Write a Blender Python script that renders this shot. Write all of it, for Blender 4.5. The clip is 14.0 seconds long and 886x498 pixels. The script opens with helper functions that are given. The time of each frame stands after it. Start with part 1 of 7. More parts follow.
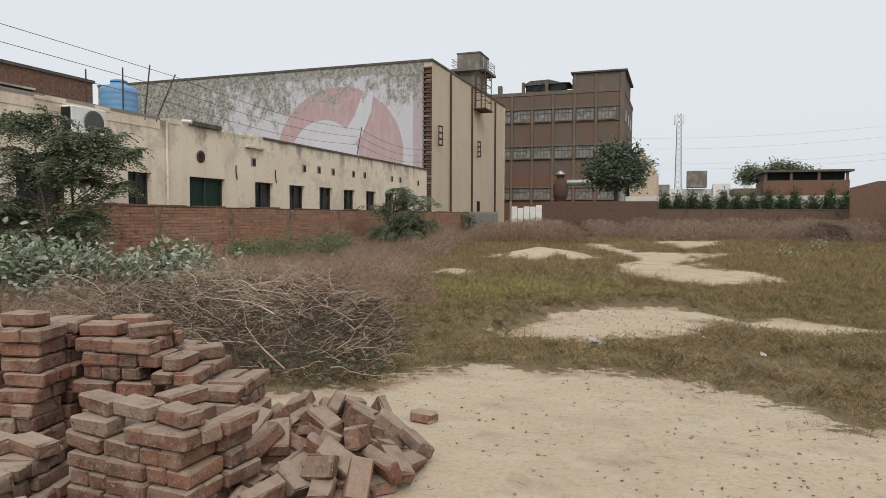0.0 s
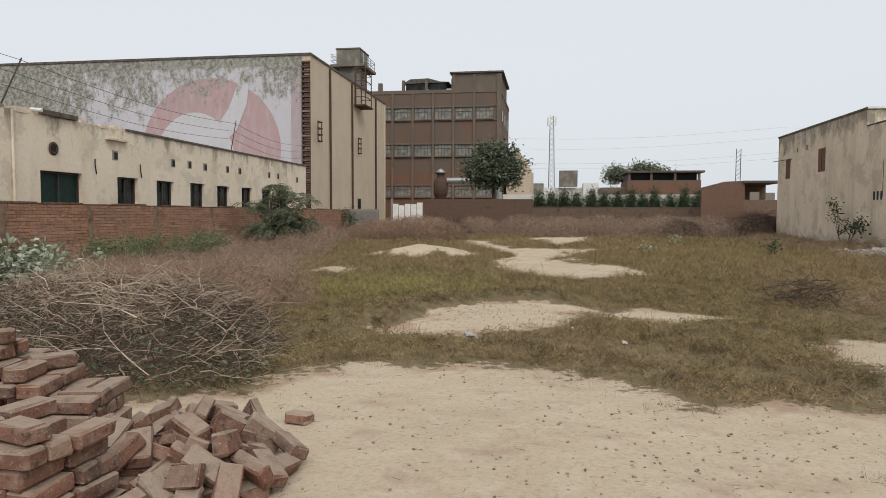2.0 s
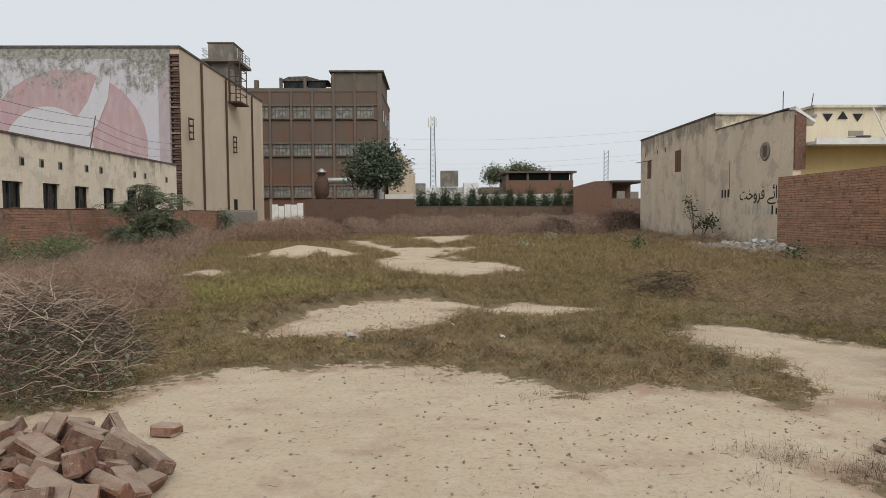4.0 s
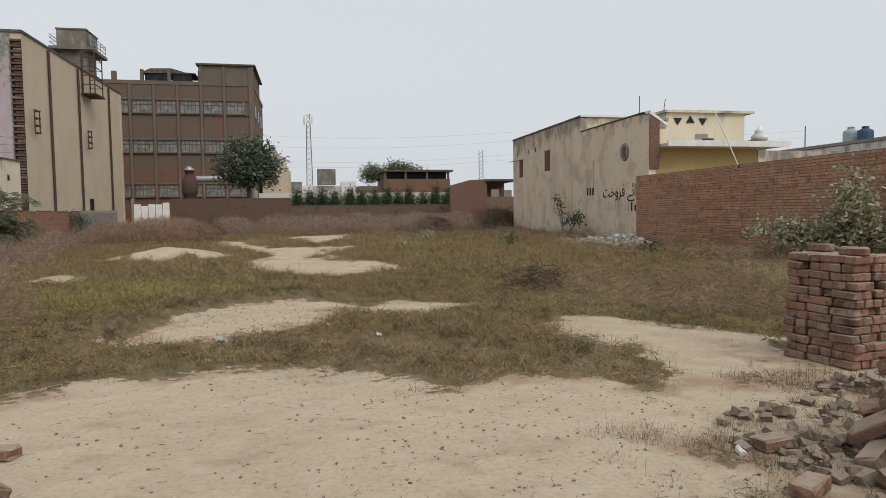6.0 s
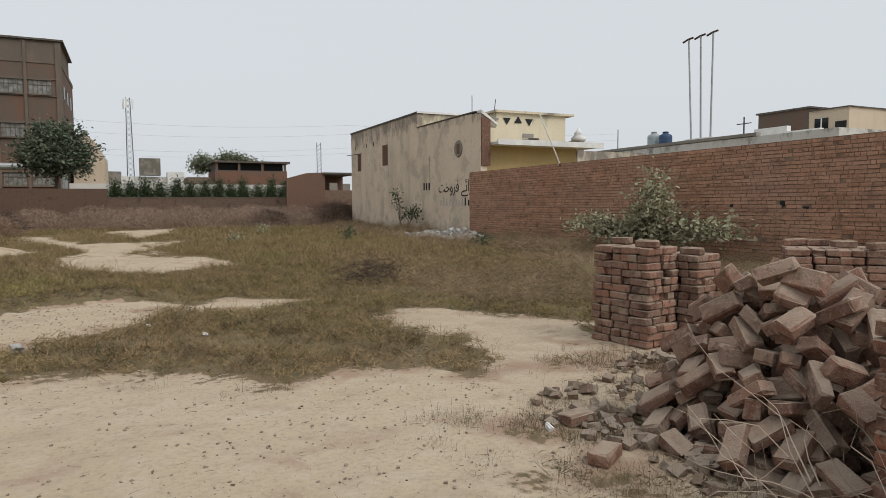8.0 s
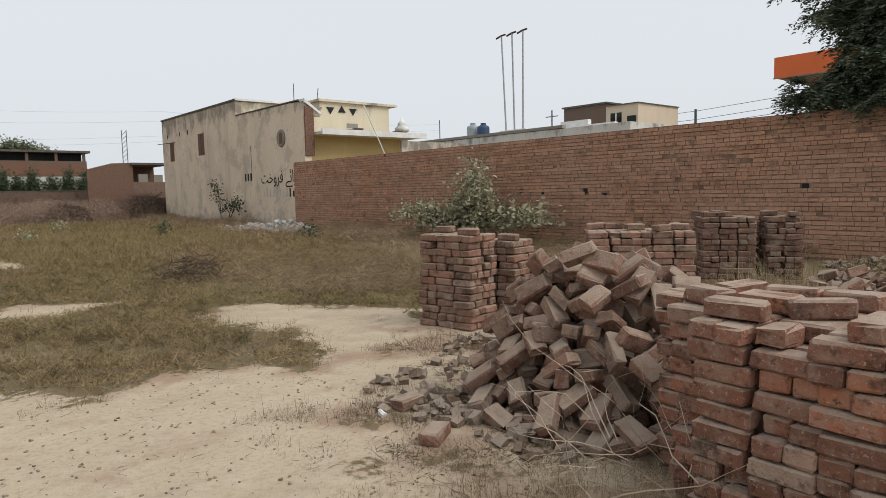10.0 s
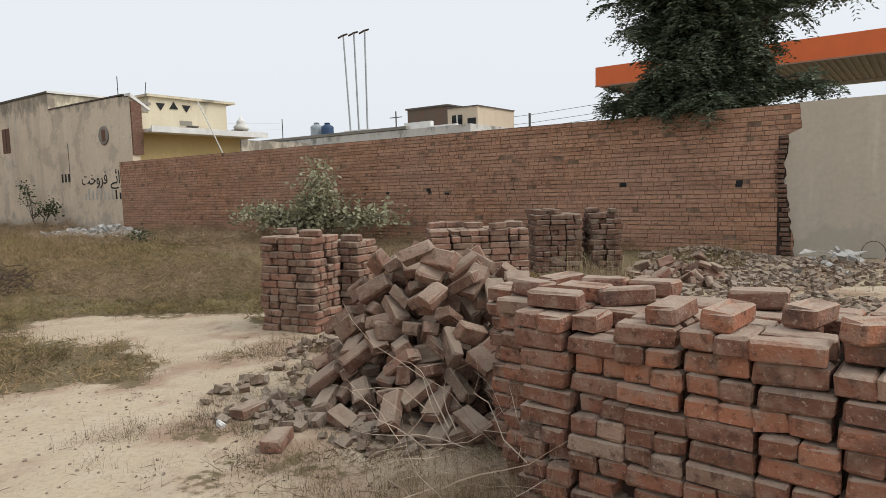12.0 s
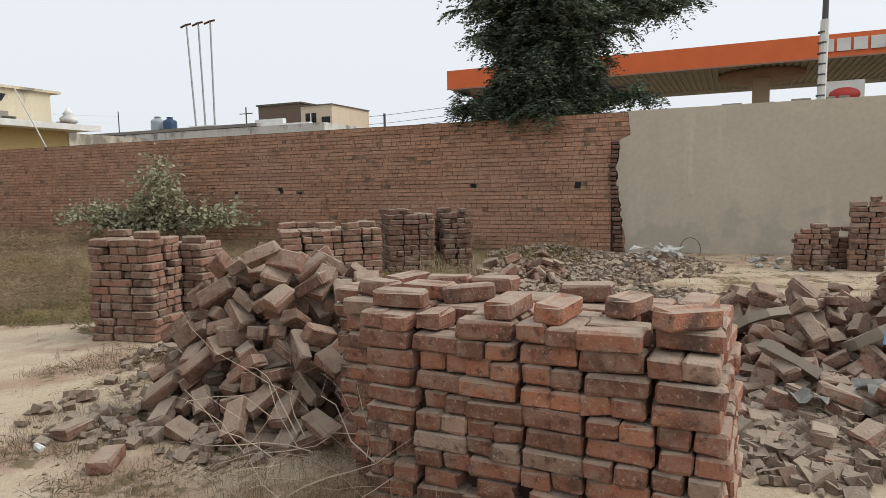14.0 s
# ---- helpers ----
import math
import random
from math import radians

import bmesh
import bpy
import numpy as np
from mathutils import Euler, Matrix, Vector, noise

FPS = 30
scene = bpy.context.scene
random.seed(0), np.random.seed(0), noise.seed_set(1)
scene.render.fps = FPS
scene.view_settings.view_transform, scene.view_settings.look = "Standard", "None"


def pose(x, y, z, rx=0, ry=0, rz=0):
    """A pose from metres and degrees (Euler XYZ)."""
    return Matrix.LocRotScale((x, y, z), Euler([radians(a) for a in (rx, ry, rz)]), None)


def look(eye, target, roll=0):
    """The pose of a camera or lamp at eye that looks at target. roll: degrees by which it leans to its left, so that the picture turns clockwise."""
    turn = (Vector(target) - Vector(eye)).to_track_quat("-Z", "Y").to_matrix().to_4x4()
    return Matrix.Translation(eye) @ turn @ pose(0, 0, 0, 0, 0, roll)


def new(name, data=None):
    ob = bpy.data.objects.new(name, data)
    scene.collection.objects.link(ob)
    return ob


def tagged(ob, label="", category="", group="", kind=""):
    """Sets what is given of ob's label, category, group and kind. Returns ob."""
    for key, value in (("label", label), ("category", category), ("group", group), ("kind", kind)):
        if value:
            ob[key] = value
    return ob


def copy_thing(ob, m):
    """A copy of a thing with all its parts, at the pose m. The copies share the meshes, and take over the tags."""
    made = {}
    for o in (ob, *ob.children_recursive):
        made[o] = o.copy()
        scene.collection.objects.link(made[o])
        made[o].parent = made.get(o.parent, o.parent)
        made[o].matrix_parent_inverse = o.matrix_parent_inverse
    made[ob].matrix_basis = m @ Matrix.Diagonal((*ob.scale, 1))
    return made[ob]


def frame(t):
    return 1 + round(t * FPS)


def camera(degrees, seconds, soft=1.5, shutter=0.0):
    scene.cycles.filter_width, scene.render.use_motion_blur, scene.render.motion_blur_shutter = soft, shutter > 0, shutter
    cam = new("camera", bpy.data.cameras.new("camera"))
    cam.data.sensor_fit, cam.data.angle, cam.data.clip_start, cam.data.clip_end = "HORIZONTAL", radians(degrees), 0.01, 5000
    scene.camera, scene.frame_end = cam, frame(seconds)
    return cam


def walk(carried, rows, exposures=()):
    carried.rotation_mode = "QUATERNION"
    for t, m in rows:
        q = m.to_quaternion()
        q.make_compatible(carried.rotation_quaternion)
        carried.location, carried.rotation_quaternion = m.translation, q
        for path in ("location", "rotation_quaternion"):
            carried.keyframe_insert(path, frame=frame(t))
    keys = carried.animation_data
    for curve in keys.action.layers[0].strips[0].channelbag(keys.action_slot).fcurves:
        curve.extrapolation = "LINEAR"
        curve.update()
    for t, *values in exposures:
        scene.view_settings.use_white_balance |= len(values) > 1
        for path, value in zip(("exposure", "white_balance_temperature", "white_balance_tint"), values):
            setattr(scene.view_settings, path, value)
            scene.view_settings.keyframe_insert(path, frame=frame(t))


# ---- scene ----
cam = camera(68.1, 14.0, soft=0.6)
PATH = [
    (0, (0.384, -0.036, 1.335), (-0.284, 1.847, 1.234), 0.3),
    (0.5, (0.392, -0.033, 1.336), (-0.193, 1.877, 1.233), 0.3),
    (1, (0.4, -0.021, 1.33), (-0.098, 1.913, 1.226), 0.3),
    (1.5, (0.414, -0.029, 1.333), (0.004, 1.926, 1.227), 0.3),
    (2, (0.426, -0.028, 1.333), (0.105, 1.944, 1.226), 0.3),
    (2.5, (0.432, -0.019, 1.329), (0.189, 1.964, 1.223), 0.2),
    (3, (0.444, -0.012, 1.327), (0.293, 1.979, 1.221), 0.1),
    (5.5, (0.505, 0.02, 1.298), (0.805, 1.994, 1.186), -0.7),
    (6, (0.521, 0.027, 1.298), (0.916, 1.985, 1.185), -0.7),
    (6.5, (0.532, 0.009, 1.303), (1.025, 1.944, 1.188), -0.7),
    (7, (0.544, -0.028, 1.307), (1.146, 1.876, 1.185), -0.7),
    (7.5, (0.558, -0.053, 1.309), (1.278, 1.809, 1.179), -0.6),
    (8, (0.577, -0.05, 1.309), (1.431, 1.754, 1.173), -0.3),
    (10.5, (0.539, -0.133, 1.333), (1.914, 1.309, 1.153), -1.3),
    (11, (0.534, -0.155, 1.334), (1.991, 1.204, 1.153), -1.3),
    (11.5, (0.554, -0.16, 1.333), (2.087, 1.111, 1.151), -1.4),
    (12, (0.555, -0.172, 1.332), (2.156, 1.013, 1.148), -1.5),
    (12.5, (0.559, -0.184, 1.332), (2.217, 0.919, 1.144), -1.5),
    (13, (0.566, -0.199, 1.332), (2.282, 0.81, 1.14), -1.5),
    (13.5, (0.567, -0.213, 1.333), (2.338, 0.696, 1.14), -1.3),
    (14, (0.581, -0.217, 1.331), (2.399, 0.594, 1.137), -1.1),
]
walk(cam, [(t, look(eye, target, roll)) for t, eye, target, roll in PATH], [(0, 0.19), (3, 0.15), (6, 0.03), (8, 0.03), (10.5, 0.23), (14, 0.33)])

# ---- light ----
world = bpy.data.worlds.new("sky")
scene.world = world
world.use_nodes = True
wt = world.node_tree
wt.nodes.clear()
w_out = wt.nodes.new("ShaderNodeOutputWorld")
w_bg = wt.nodes.new("ShaderNodeBackground")
w_sky = wt.nodes.new("ShaderNodeTexSky")
w_sky.sky_type, w_sky.sun_disc = "NISHITA", False
w_sky.sun_elevation, w_sky.sun_rotation = radians(47), radians(157)
w_sky.dust_density, w_sky.air_density = 6.0, 1.0
w_hsv = wt.nodes.new("ShaderNodeHueSaturation")
w_hsv.inputs["Saturation"].default_value = 0.25
w_hsv.inputs["Value"].default_value = 0.9
w_mix = wt.nodes.new("ShaderNodeMix")
w_mix.data_type = "RGBA"
w_mix.inputs[0].default_value = 0.82
w_mix.inputs[7].default_value = (7.1, 7.5, 7.9, 1)      # the grey cloud sheet
wt.links.new(w_sky.outputs[0], w_hsv.inputs["Color"])
wt.links.new(w_hsv.outputs[0], w_mix.inputs[6])
wt.links.new(w_mix.outputs[2], w_bg.inputs[0])
w_bg.inputs[1].default_value = 0.104
wt.links.new(w_bg.outputs[0], w_out.inputs[0])

sun = new("sun", bpy.data.lights.new("sun", "SUN"))
sun.data.energy, sun.data.angle, sun.data.color = 1.4, radians(40), (1.0, 0.97, 0.92)
sun.matrix_world = look((11, -26, 30), (0, 0, 0))


# ---- materials ----
class Mat:
    """A small builder of node materials."""

    def __init__(self, name, rough=0.9, metal=0.0, spec=0.3):
        self.m = bpy.data.materials.new(name)
        self.m.use_nodes = True
        self.t = self.m.node_tree
        self.b = self.t.nodes["Principled BSDF"]
        self.b.inputs["Roughness"].default_value = rough
        self.b.inputs["Metallic"].default_value = metal
        self.b.inputs["Specular IOR Level"].default_value = spec
        self.geo = self.t.nodes.new("ShaderNodeNewGeometry")
        self.obj = self.t.nodes.new("ShaderNodeObjectInfo")
        self.tc = self.t.nodes.new("ShaderNodeTexCoord")

    def link(self, a, b):
        self.t.links.new(a, b)

    def pos(self, scale=(1, 1, 1)):
        mp = self.t.nodes.new("ShaderNodeMapping")
        mp.inputs["Scale"].default_value = scale
        self.link(self.geo.outputs["Position"], mp.inputs[0])
        return mp.outputs[0]

    def noise(self, scale, detail=4, vec=None, rough=0.55):
        n = self.t.nodes.new("ShaderNodeTexNoise")
        n.inputs["Scale"].default_value = scale
        n.inputs["Detail"].default_value = detail
        n.inputs["Roughness"].default_value = rough
        self.link(vec if vec else self.geo.outputs["Position"], n.inputs["Vector"])
        return n.outputs["Fac"]

    def ramp(self, fac, lo, hi, a=0.0, b=1.0):
        r = self.t.nodes.new("ShaderNodeMapRange")
        r.inputs[1].default_value, r.inputs[2].default_value = lo, hi
        r.inputs[3].default_value, r.inputs[4].default_value = a, b
        self.link(fac, r.inputs[0])
        return r.outputs[0]

    def math(self, op, a, b):
        n = self.t.nodes.new("ShaderNodeMath")
        n.operation = op
        for i, v in enumerate((a, b)):
            if isinstance(v, (int, float)):
                n.inputs[i].default_value = v
            else:
                self.link(v, n.inputs[i])
        return n.outputs[0]

    def mix(self, fac, a, b, blend="MIX"):
        n = self.t.nodes.new("ShaderNodeMix")
        n.data_type, n.blend_type = "RGBA", blend
        for i, v in ((0, fac), (6, a), (7, b)):
            if isinstance(v, (int, float)):
                n.inputs[i].default_value = v
            elif isinstance(v, tuple):
                n.inputs[i].default_value = (*v, 1) if len(v) == 3 else v
            else:
                self.link(v, n.inputs[i])
        return n.outputs[2]

    def axis(self, which, src=None):
        s = self.t.nodes.new("ShaderNodeSeparateXYZ")
        self.link(src if src else self.geo.outputs["Position"], s.inputs[0])
        return s.outputs["XYZ".index(which)]

    def island(self):
        s = self.math("ADD", self.geo.outputs["Random Per Island"], self.obj.outputs["Random"])
        return self.math("FRACT", s, 0)

    def bump(self, fac, strength=0.3, dist=0.01):
        n = self.t.nodes.new("ShaderNodeBump")
        n.inputs["Strength"].default_value, n.inputs["Distance"].default_value = strength, dist
        self.link(fac, n.inputs["Height"])
        self.link(n.outputs[0], self.b.inputs["Normal"])
        return self

    def done(self, colour, translucent=0.0):
        if isinstance(colour, tuple):
            self.b.inputs["Base Color"].default_value = (*colour, 1)
        else:
            self.link(colour, self.b.inputs["Base Color"])
        if translucent:
            tr = self.t.nodes.new("ShaderNodeBsdfTranslucent")
            ms = self.t.nodes.new("ShaderNodeMixShader")
            ms.inputs[0].default_value = translucent
            if isinstance(colour, tuple):
                tr.inputs[0].default_value = (*colour, 1)
            else:
                self.link(colour, tr.inputs[0])
            self.link(self.b.outputs[0], ms.inputs[1])
            self.link(tr.outputs[0], ms.inputs[2])
            self.link(ms.outputs[0], self.t.nodes["Material Output"].inputs[0])
        return self.m


def plain(name, colour, rough=0.8, metal=0.0, vary=0.15, scale=3.0):
    k = Mat(name, rough, metal)
    n = k.noise(scale, 5)
    dark = tuple(c * (1 - vary) for c in colour)
    light = tuple(min(1, c * (1 + vary)) for c in colour)
    c = k.mix(k.ramp(n, 0.3, 0.7), dark, light)
    k.bump(k.noise(scale * 12, 3), 0.15, 0.01)
    return k.done(c)


def brick_material(name, base_a, base_b, dust, dust_amount=0.7, size=1.0, grime=1.0, bands=0.0, patchy=1.0):
    """Fired brick: each one its own red, with soot marks and pale dust on what faces up."""
    k = Mat(name, 0.93, 0, 0.2)
    r = k.island()
    c = k.mix(r, base_a, base_b)
    r2 = k.math("FRACT", k.math("MULTIPLY", r, 7.31), 0)
    c = k.mix(k.ramp(r2, 0.55, 0.92, 0, 0.7 * grime * patchy), c, (0.13, 0.068, 0.048))
    r3 = k.math("FRACT", k.math("MULTIPLY", r, 13.7), 0)
    c = k.mix(k.ramp(r3, 0.86, 0.97, 0, 0.6 * patchy), c, dust)
    n = k.noise(11 * size, 6, None, 0.65)
    c = k.mix(k.ramp(n, 0.46, 0.64, 0, 0.75), c, tuple(0.55 * v + 0.45 * d for v, d in zip(base_b, dust)))
    n2 = k.noise(23 * size, 5, None, 0.65)
    c = k.mix(k.ramp(n2, 0.54, 0.66, 0, 0.75 * grime), c, tuple(0.42 * v for v in base_b))
    n3 = k.noise(5 * size, 5, None, 0.6)
    c = k.mix(k.ramp(n3, 0.565, 0.68, 0, 0.8 * grime), c, (0.075, 0.05, 0.04))
    n4 = k.noise(60 * size, 4, None, 0.7)
    c = k.mix(k.ramp(n4, 0.58, 0.7, 0, 0.5), c, tuple(min(0.6, 1.5 * v) for v in dust))
    if bands:
        course = k.noise(1.0, 3, k.pos((0.5, 0.5, 7.0)), 0.7)
        c = k.mix(k.ramp(course, 0.42, 0.62, 0, bands), c, tuple(0.5 * v for v in base_b))
        smear = k.noise(1.0, 6, k.pos((1.6, 1.6, 13.0)), 0.7)
        c = k.mix(k.ramp(smear, 0.52, 0.66, 0, 0.6), c, tuple(0.6 * v + 0.4 * d for v, d in zip(base_a, dust)))
        c = k.mix(k.ramp(k.noise(3.2, 7, k.pos((1, 1, 2.2)), 0.7), 0.56, 0.66, 0, 0.7), c, tuple(0.38 * v for v in base_b))
        patch = k.noise(0.45, 5)
        c = k.mix(k.ramp(patch, 0.4, 0.7, 0, bands * 0.8), c, tuple(0.5 * v + 0.12 for v in base_a))
    up = k.ramp(k.axis("Z", k.geo.outputs["Normal"]), 0.3, 0.9)
    d = k.math("MULTIPLY", up, k.ramp(k.noise(14 * size, 4), 0.25, 0.55, 0.35, 1.0))
    c = k.mix(k.math("MULTIPLY", d, dust_amount), c, dust)
    k.bump(k.math("ADD", k.math("ADD", n2, n), k.noise(90 * size, 3)), 0.8, 0.008)
    return k.done(c)


DUST = (0.40, 0.32, 0.25)
M_BRICK = brick_material("red_brick", (0.37, 0.158, 0.095), (0.205, 0.102, 0.074), DUST, 0.85)
M_BRICK_DUSTY_RED = brick_material("dusty_red_brick", (0.33, 0.16, 0.112), (0.205, 0.128, 0.094), (0.38, 0.305, 0.235), 0.75)
M_BRICK_BROWN = brick_material("brown_brick", (0.255, 0.118, 0.079), (0.155, 0.088, 0.065), (0.35, 0.28, 0.215), 0.75)
M_BRICK_OLD = brick_material("weathered_brick", (0.20, 0.10, 0.068), (0.15, 0.088, 0.065), (0.30, 0.24, 0.185), 0.8)
M_BRICK_TUMBLED = brick_material("dusty_brick", (0.285, 0.148, 0.105), (0.225, 0.148, 0.112), (0.38, 0.305, 0.235), 0.85)
M_BRICK_WALL = brick_material("wall_brick", (0.585, 0.312, 0.192), (0.44, 0.227, 0.14), (0.50, 0.37, 0.27), 0.3, 0.7, 0.75, 0.5, 0.06)
M_BRICK_LEFT = brick_material("low_wall_brick", (0.46, 0.22, 0.125), (0.33, 0.165, 0.105), (0.42, 0.34, 0.25), 0.4, 0.5, 0.8, 0.45, 0.3)
# near-black filler colour that stands in for shade between bricks
M_GAP_SHADE = plain("dark_gap_shade", (0.05, 0.033, 0.026), 0.95, 0, 0.3, 6)
M_BRICK_FAR = brick_material("far_brick", (0.105, 0.058, 0.042), (0.08, 0.047, 0.036), (0.2, 0.15, 0.11), 0.3, 0.5)
M_MORTAR = plain("mortar", (0.22, 0.145, 0.10), 0.95, 0, 0.45, 5.0)
M_RUBBLE = brick_material("rubble", (0.22, 0.152, 0.11), (0.28, 0.225, 0.175), (0.33, 0.27, 0.21), 0.7)
M_WHITE_RUBBLE = plain("pale_rubble", (0.38, 0.37, 0.345), 0.9, 0, 0.5, 6)
M_WHITE = plain("white_paint", (0.72, 0.71, 0.68), 0.7, 0, 0.1)
# near-black, standing in for shade in holes, gaps and openings; also cables, wires
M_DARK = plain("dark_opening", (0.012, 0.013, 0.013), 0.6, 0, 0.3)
M_STEEL = plain("dull_steel", (0.10, 0.10, 0.10), 0.6, 0.5, 0.2)
M_RUST = plain("rusty_iron", (0.09, 0.055, 0.042), 0.8, 0.2, 0.3, 12)
M_GALV = plain("galvanised_metal", (0.36, 0.37, 0.37), 0.45, 0.6, 0.15)
M_BLUE = plain("blue_plastic", (0.16, 0.31, 0.50), 0.45, 0, 0.12)
M_NAVY = plain("dark_blue_plastic", (0.035, 0.065, 0.125), 0.45, 0, 0.12)
M_GREY_TANK = plain("grey_plastic", (0.30, 0.34, 0.36), 0.5, 0, 0.12)
M_FRAME = plain("window_frame", (0.05, 0.04, 0.035), 0.5)
M_GREEN_SHUTTER = plain("green_paint", (0.006, 0.026, 0.018), 0.6, 0, 0.3, 6)


def glass_material():
    k = Mat("dark_glass", 0.25, 0, 0.25)
    return k.done(k.mix(k.ramp(k.noise(1.5, 2), 0.4, 0.6), (0.006, 0.007, 0.007), (0.03, 0.032, 0.032)))


M_GLASS = glass_material()
# the pale grey paints in the sky's reflection on the mill windows
M_GLASS_SKY = plain("sky_pale_glass", (0.20, 0.20, 0.185), 0.35, 0, 0.55, 2.5)


def plaster_material(name, base, stain, streak=(0.30, 0.20, 0.12), low=0.0, streak_amount=0.45, high=6.0):
    """Painted render with large patches, rain streaks running down, and fine grain."""
    k = Mat(name, 0.92, 0, 0.2)
    big = k.noise(0.7, 5)
    c = k.mix(k.ramp(big, 0.38, 0.72, 0, 0.75), base, stain)
    runs = k.noise(1.0, 6, k.pos((1.1, 1.1, 0.12)), 0.6)
    c = k.mix(k.ramp(runs, 0.52, 0.75, 0, streak_amount), c, streak)
    pale = k.noise(1.0, 4, k.pos((3.4, 3.4, 0.3)))
    c = k.mix(k.ramp(pale, 0.62, 0.78, 0, 0.45), c, tuple(min(0.8, v * 1.35) for v in base))
    soot = k.math("ADD", k.noise(1.6, 6, k.pos((1, 1, 0.5)), 0.65), k.ramp(k.axis("Z"), high - 1.6, high, -0.25, 0.14))
    c = k.mix(k.ramp(soot, 0.5, 0.66, 0, 0.75), c, (0.13, 0.115, 0.095))
    foot = k.math("ADD", k.noise(2.2, 6), k.ramp(k.axis("Z"), 0.2, 1.6, 0.12, -0.3))
    c = k.mix(k.ramp(foot, 0.5, 0.62, 0, 0.6), c, tuple(0.6 * v + 0.1 for v in stain))
    if low:
        # patches where the paint has come away, and hairline grime
        peel = k.noise(0.8, 9, None, 0.7)
        c = k.mix(k.ramp(peel, 0.53, 0.57, 0, low), c, (0.36, 0.305, 0.245))
        c = k.mix(k.ramp(k.noise(0.55, 8, k.pos((1, 1, 0.7)), 0.7), 0.58, 0.62, 0, low), c, (0.70, 0.62, 0.51))
        c = k.mix(k.ramp(k.noise(5, 7, k.pos((1, 1, 0.35)), 0.7), 0.58, 0.7, 0, low), c, (0.20, 0.165, 0.13))
    fine = k.noise(14, 5)
    c = k.mix(k.ramp(fine, 0.35, 0.75, 0, 0.3), c, tuple(v * 0.7 for v in stain))
    k.bump(fine, 0.25, 0.01)
    return k.done(c)


M_CREAM = plaster_material("cream_plaster", (0.79, 0.69, 0.55), (0.72, 0.60, 0.46), (0.45, 0.29, 0.18), 0.3, 0.4, 4.25)
M_BEIGE = plaster_material("beige_plaster", (0.60, 0.49, 0.37), (0.53, 0.43, 0.325), (0.42, 0.33, 0.24), 0, 0.3, 11.8)
M_HOUSE = plaster_material("stained_plaster", (0.77, 0.64, 0.495), (0.63, 0.515, 0.395), (0.32, 0.26, 0.20), 0.42, 0.5, 5.5)
M_YELLOW = plaster_material("yellow_paint", (0.64, 0.49, 0.24), (0.58, 0.44, 0.22), (0.45, 0.34, 0.19), 0, 0.3)
M_UPPER = plaster_material("pale_yellow_paint", (0.68, 0.60, 0.44), (0.62, 0.54, 0.40), (0.34, 0.29, 0.22), 0, 0.4)
M_GREYWALL = plaster_material("grey_cement_render", (0.575, 0.505, 0.405), (0.49, 0.43, 0.345), (0.40, 0.33, 0.255), 0, 0.22, 3.9)
M_PALEWALL = plaster_material("whitewashed_render", (0.66, 0.64, 0.59), (0.56, 0.53, 0.48), (0.36, 0.32, 0.27), 0, 0.4, 5.2)
M_CONCRETE = plaster_material("old_concrete", (0.30, 0.275, 0.235), (0.22, 0.20, 0.17), (0.15, 0.14, 0.125), 0, 0.4)
M_DARKCAP = plain("soot_stained_coping", (0.11, 0.095, 0.08), 0.95, 0, 0.4, 4)
M_BROWN = plaster_material("brown_brick_cladding", (0.19, 0.106, 0.073), (0.16, 0.09, 0.064), (0.12, 0.075, 0.056), 0, 0.4)
M_BAND = plaster_material("dull_concrete_band", (0.20, 0.15, 0.115), (0.165, 0.125, 0.095), (0.11, 0.085, 0.07), 0, 0.35)
M_ORANGE = plain("orange_fascia", (0.75, 0.16, 0.045), 0.45, 0, 0.07, 1.5)
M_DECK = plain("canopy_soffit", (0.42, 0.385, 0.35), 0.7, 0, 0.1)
M_MAROON = plain("dull_brown_collar", (0.33, 0.20, 0.15), 0.6)
M_SIGNRED = plain("red_sign_paint", (0.45, 0.05, 0.04), 0.5)
M_SCRIPT = plain("black_wall_paint", (0.03, 0.03, 0.03), 0.8)
M_SCRIPT_PALE = plain("faded_white_paint", (0.50, 0.47, 0.42), 0.85)


def mural_material(name, colour):
    """Faded paint that has flaked off the grey render, most of all near the top."""
    k = Mat(name, 0.9, 0, 0.2)
    bare = k.mix(k.ramp(k.noise(4.5, 7, None, 0.65), 0.42, 0.6), (0.17, 0.168, 0.145), (0.37, 0.36, 0.32))
    paint = k.mix(k.ramp(k.noise(0.5, 5), 0.35, 0.7), colour, tuple(0.8 * v + 0.06 for v in colour))
    paint = k.mix(k.ramp(k.noise(3.0, 6, k.pos((1, 1, 0.25)), 0.65), 0.45, 0.75, 0, 0.55), paint, (0.50, 0.48, 0.47))
    wear = k.noise(2.2, 8, k.pos((1, 1, 0.6)), 0.75)
    wide = k.noise(0.16, 3)
    lift = k.ramp(k.axis("Z"), 5.5, 11.2, -0.16, 0.27)
    west = k.ramp(k.axis("X"), -34.0, -24.0, 0.20, 0.0)
    s = k.math("ADD", k.math("ADD", k.math("ADD", wear, lift), west), k.ramp(wide, 0.3, 0.7, -0.16, 0.16))
    c = k.mix(k.ramp(s, 0.58, 0.72), paint, bare)
    c = k.mix(k.ramp(k.noise(9, 5, None, 0.7), 0.60, 0.68, 0, 0.6), c, (0.30, 0.29, 0.26))
    k.bump(wear, 0.2, 0.02)
    return k.done(c)


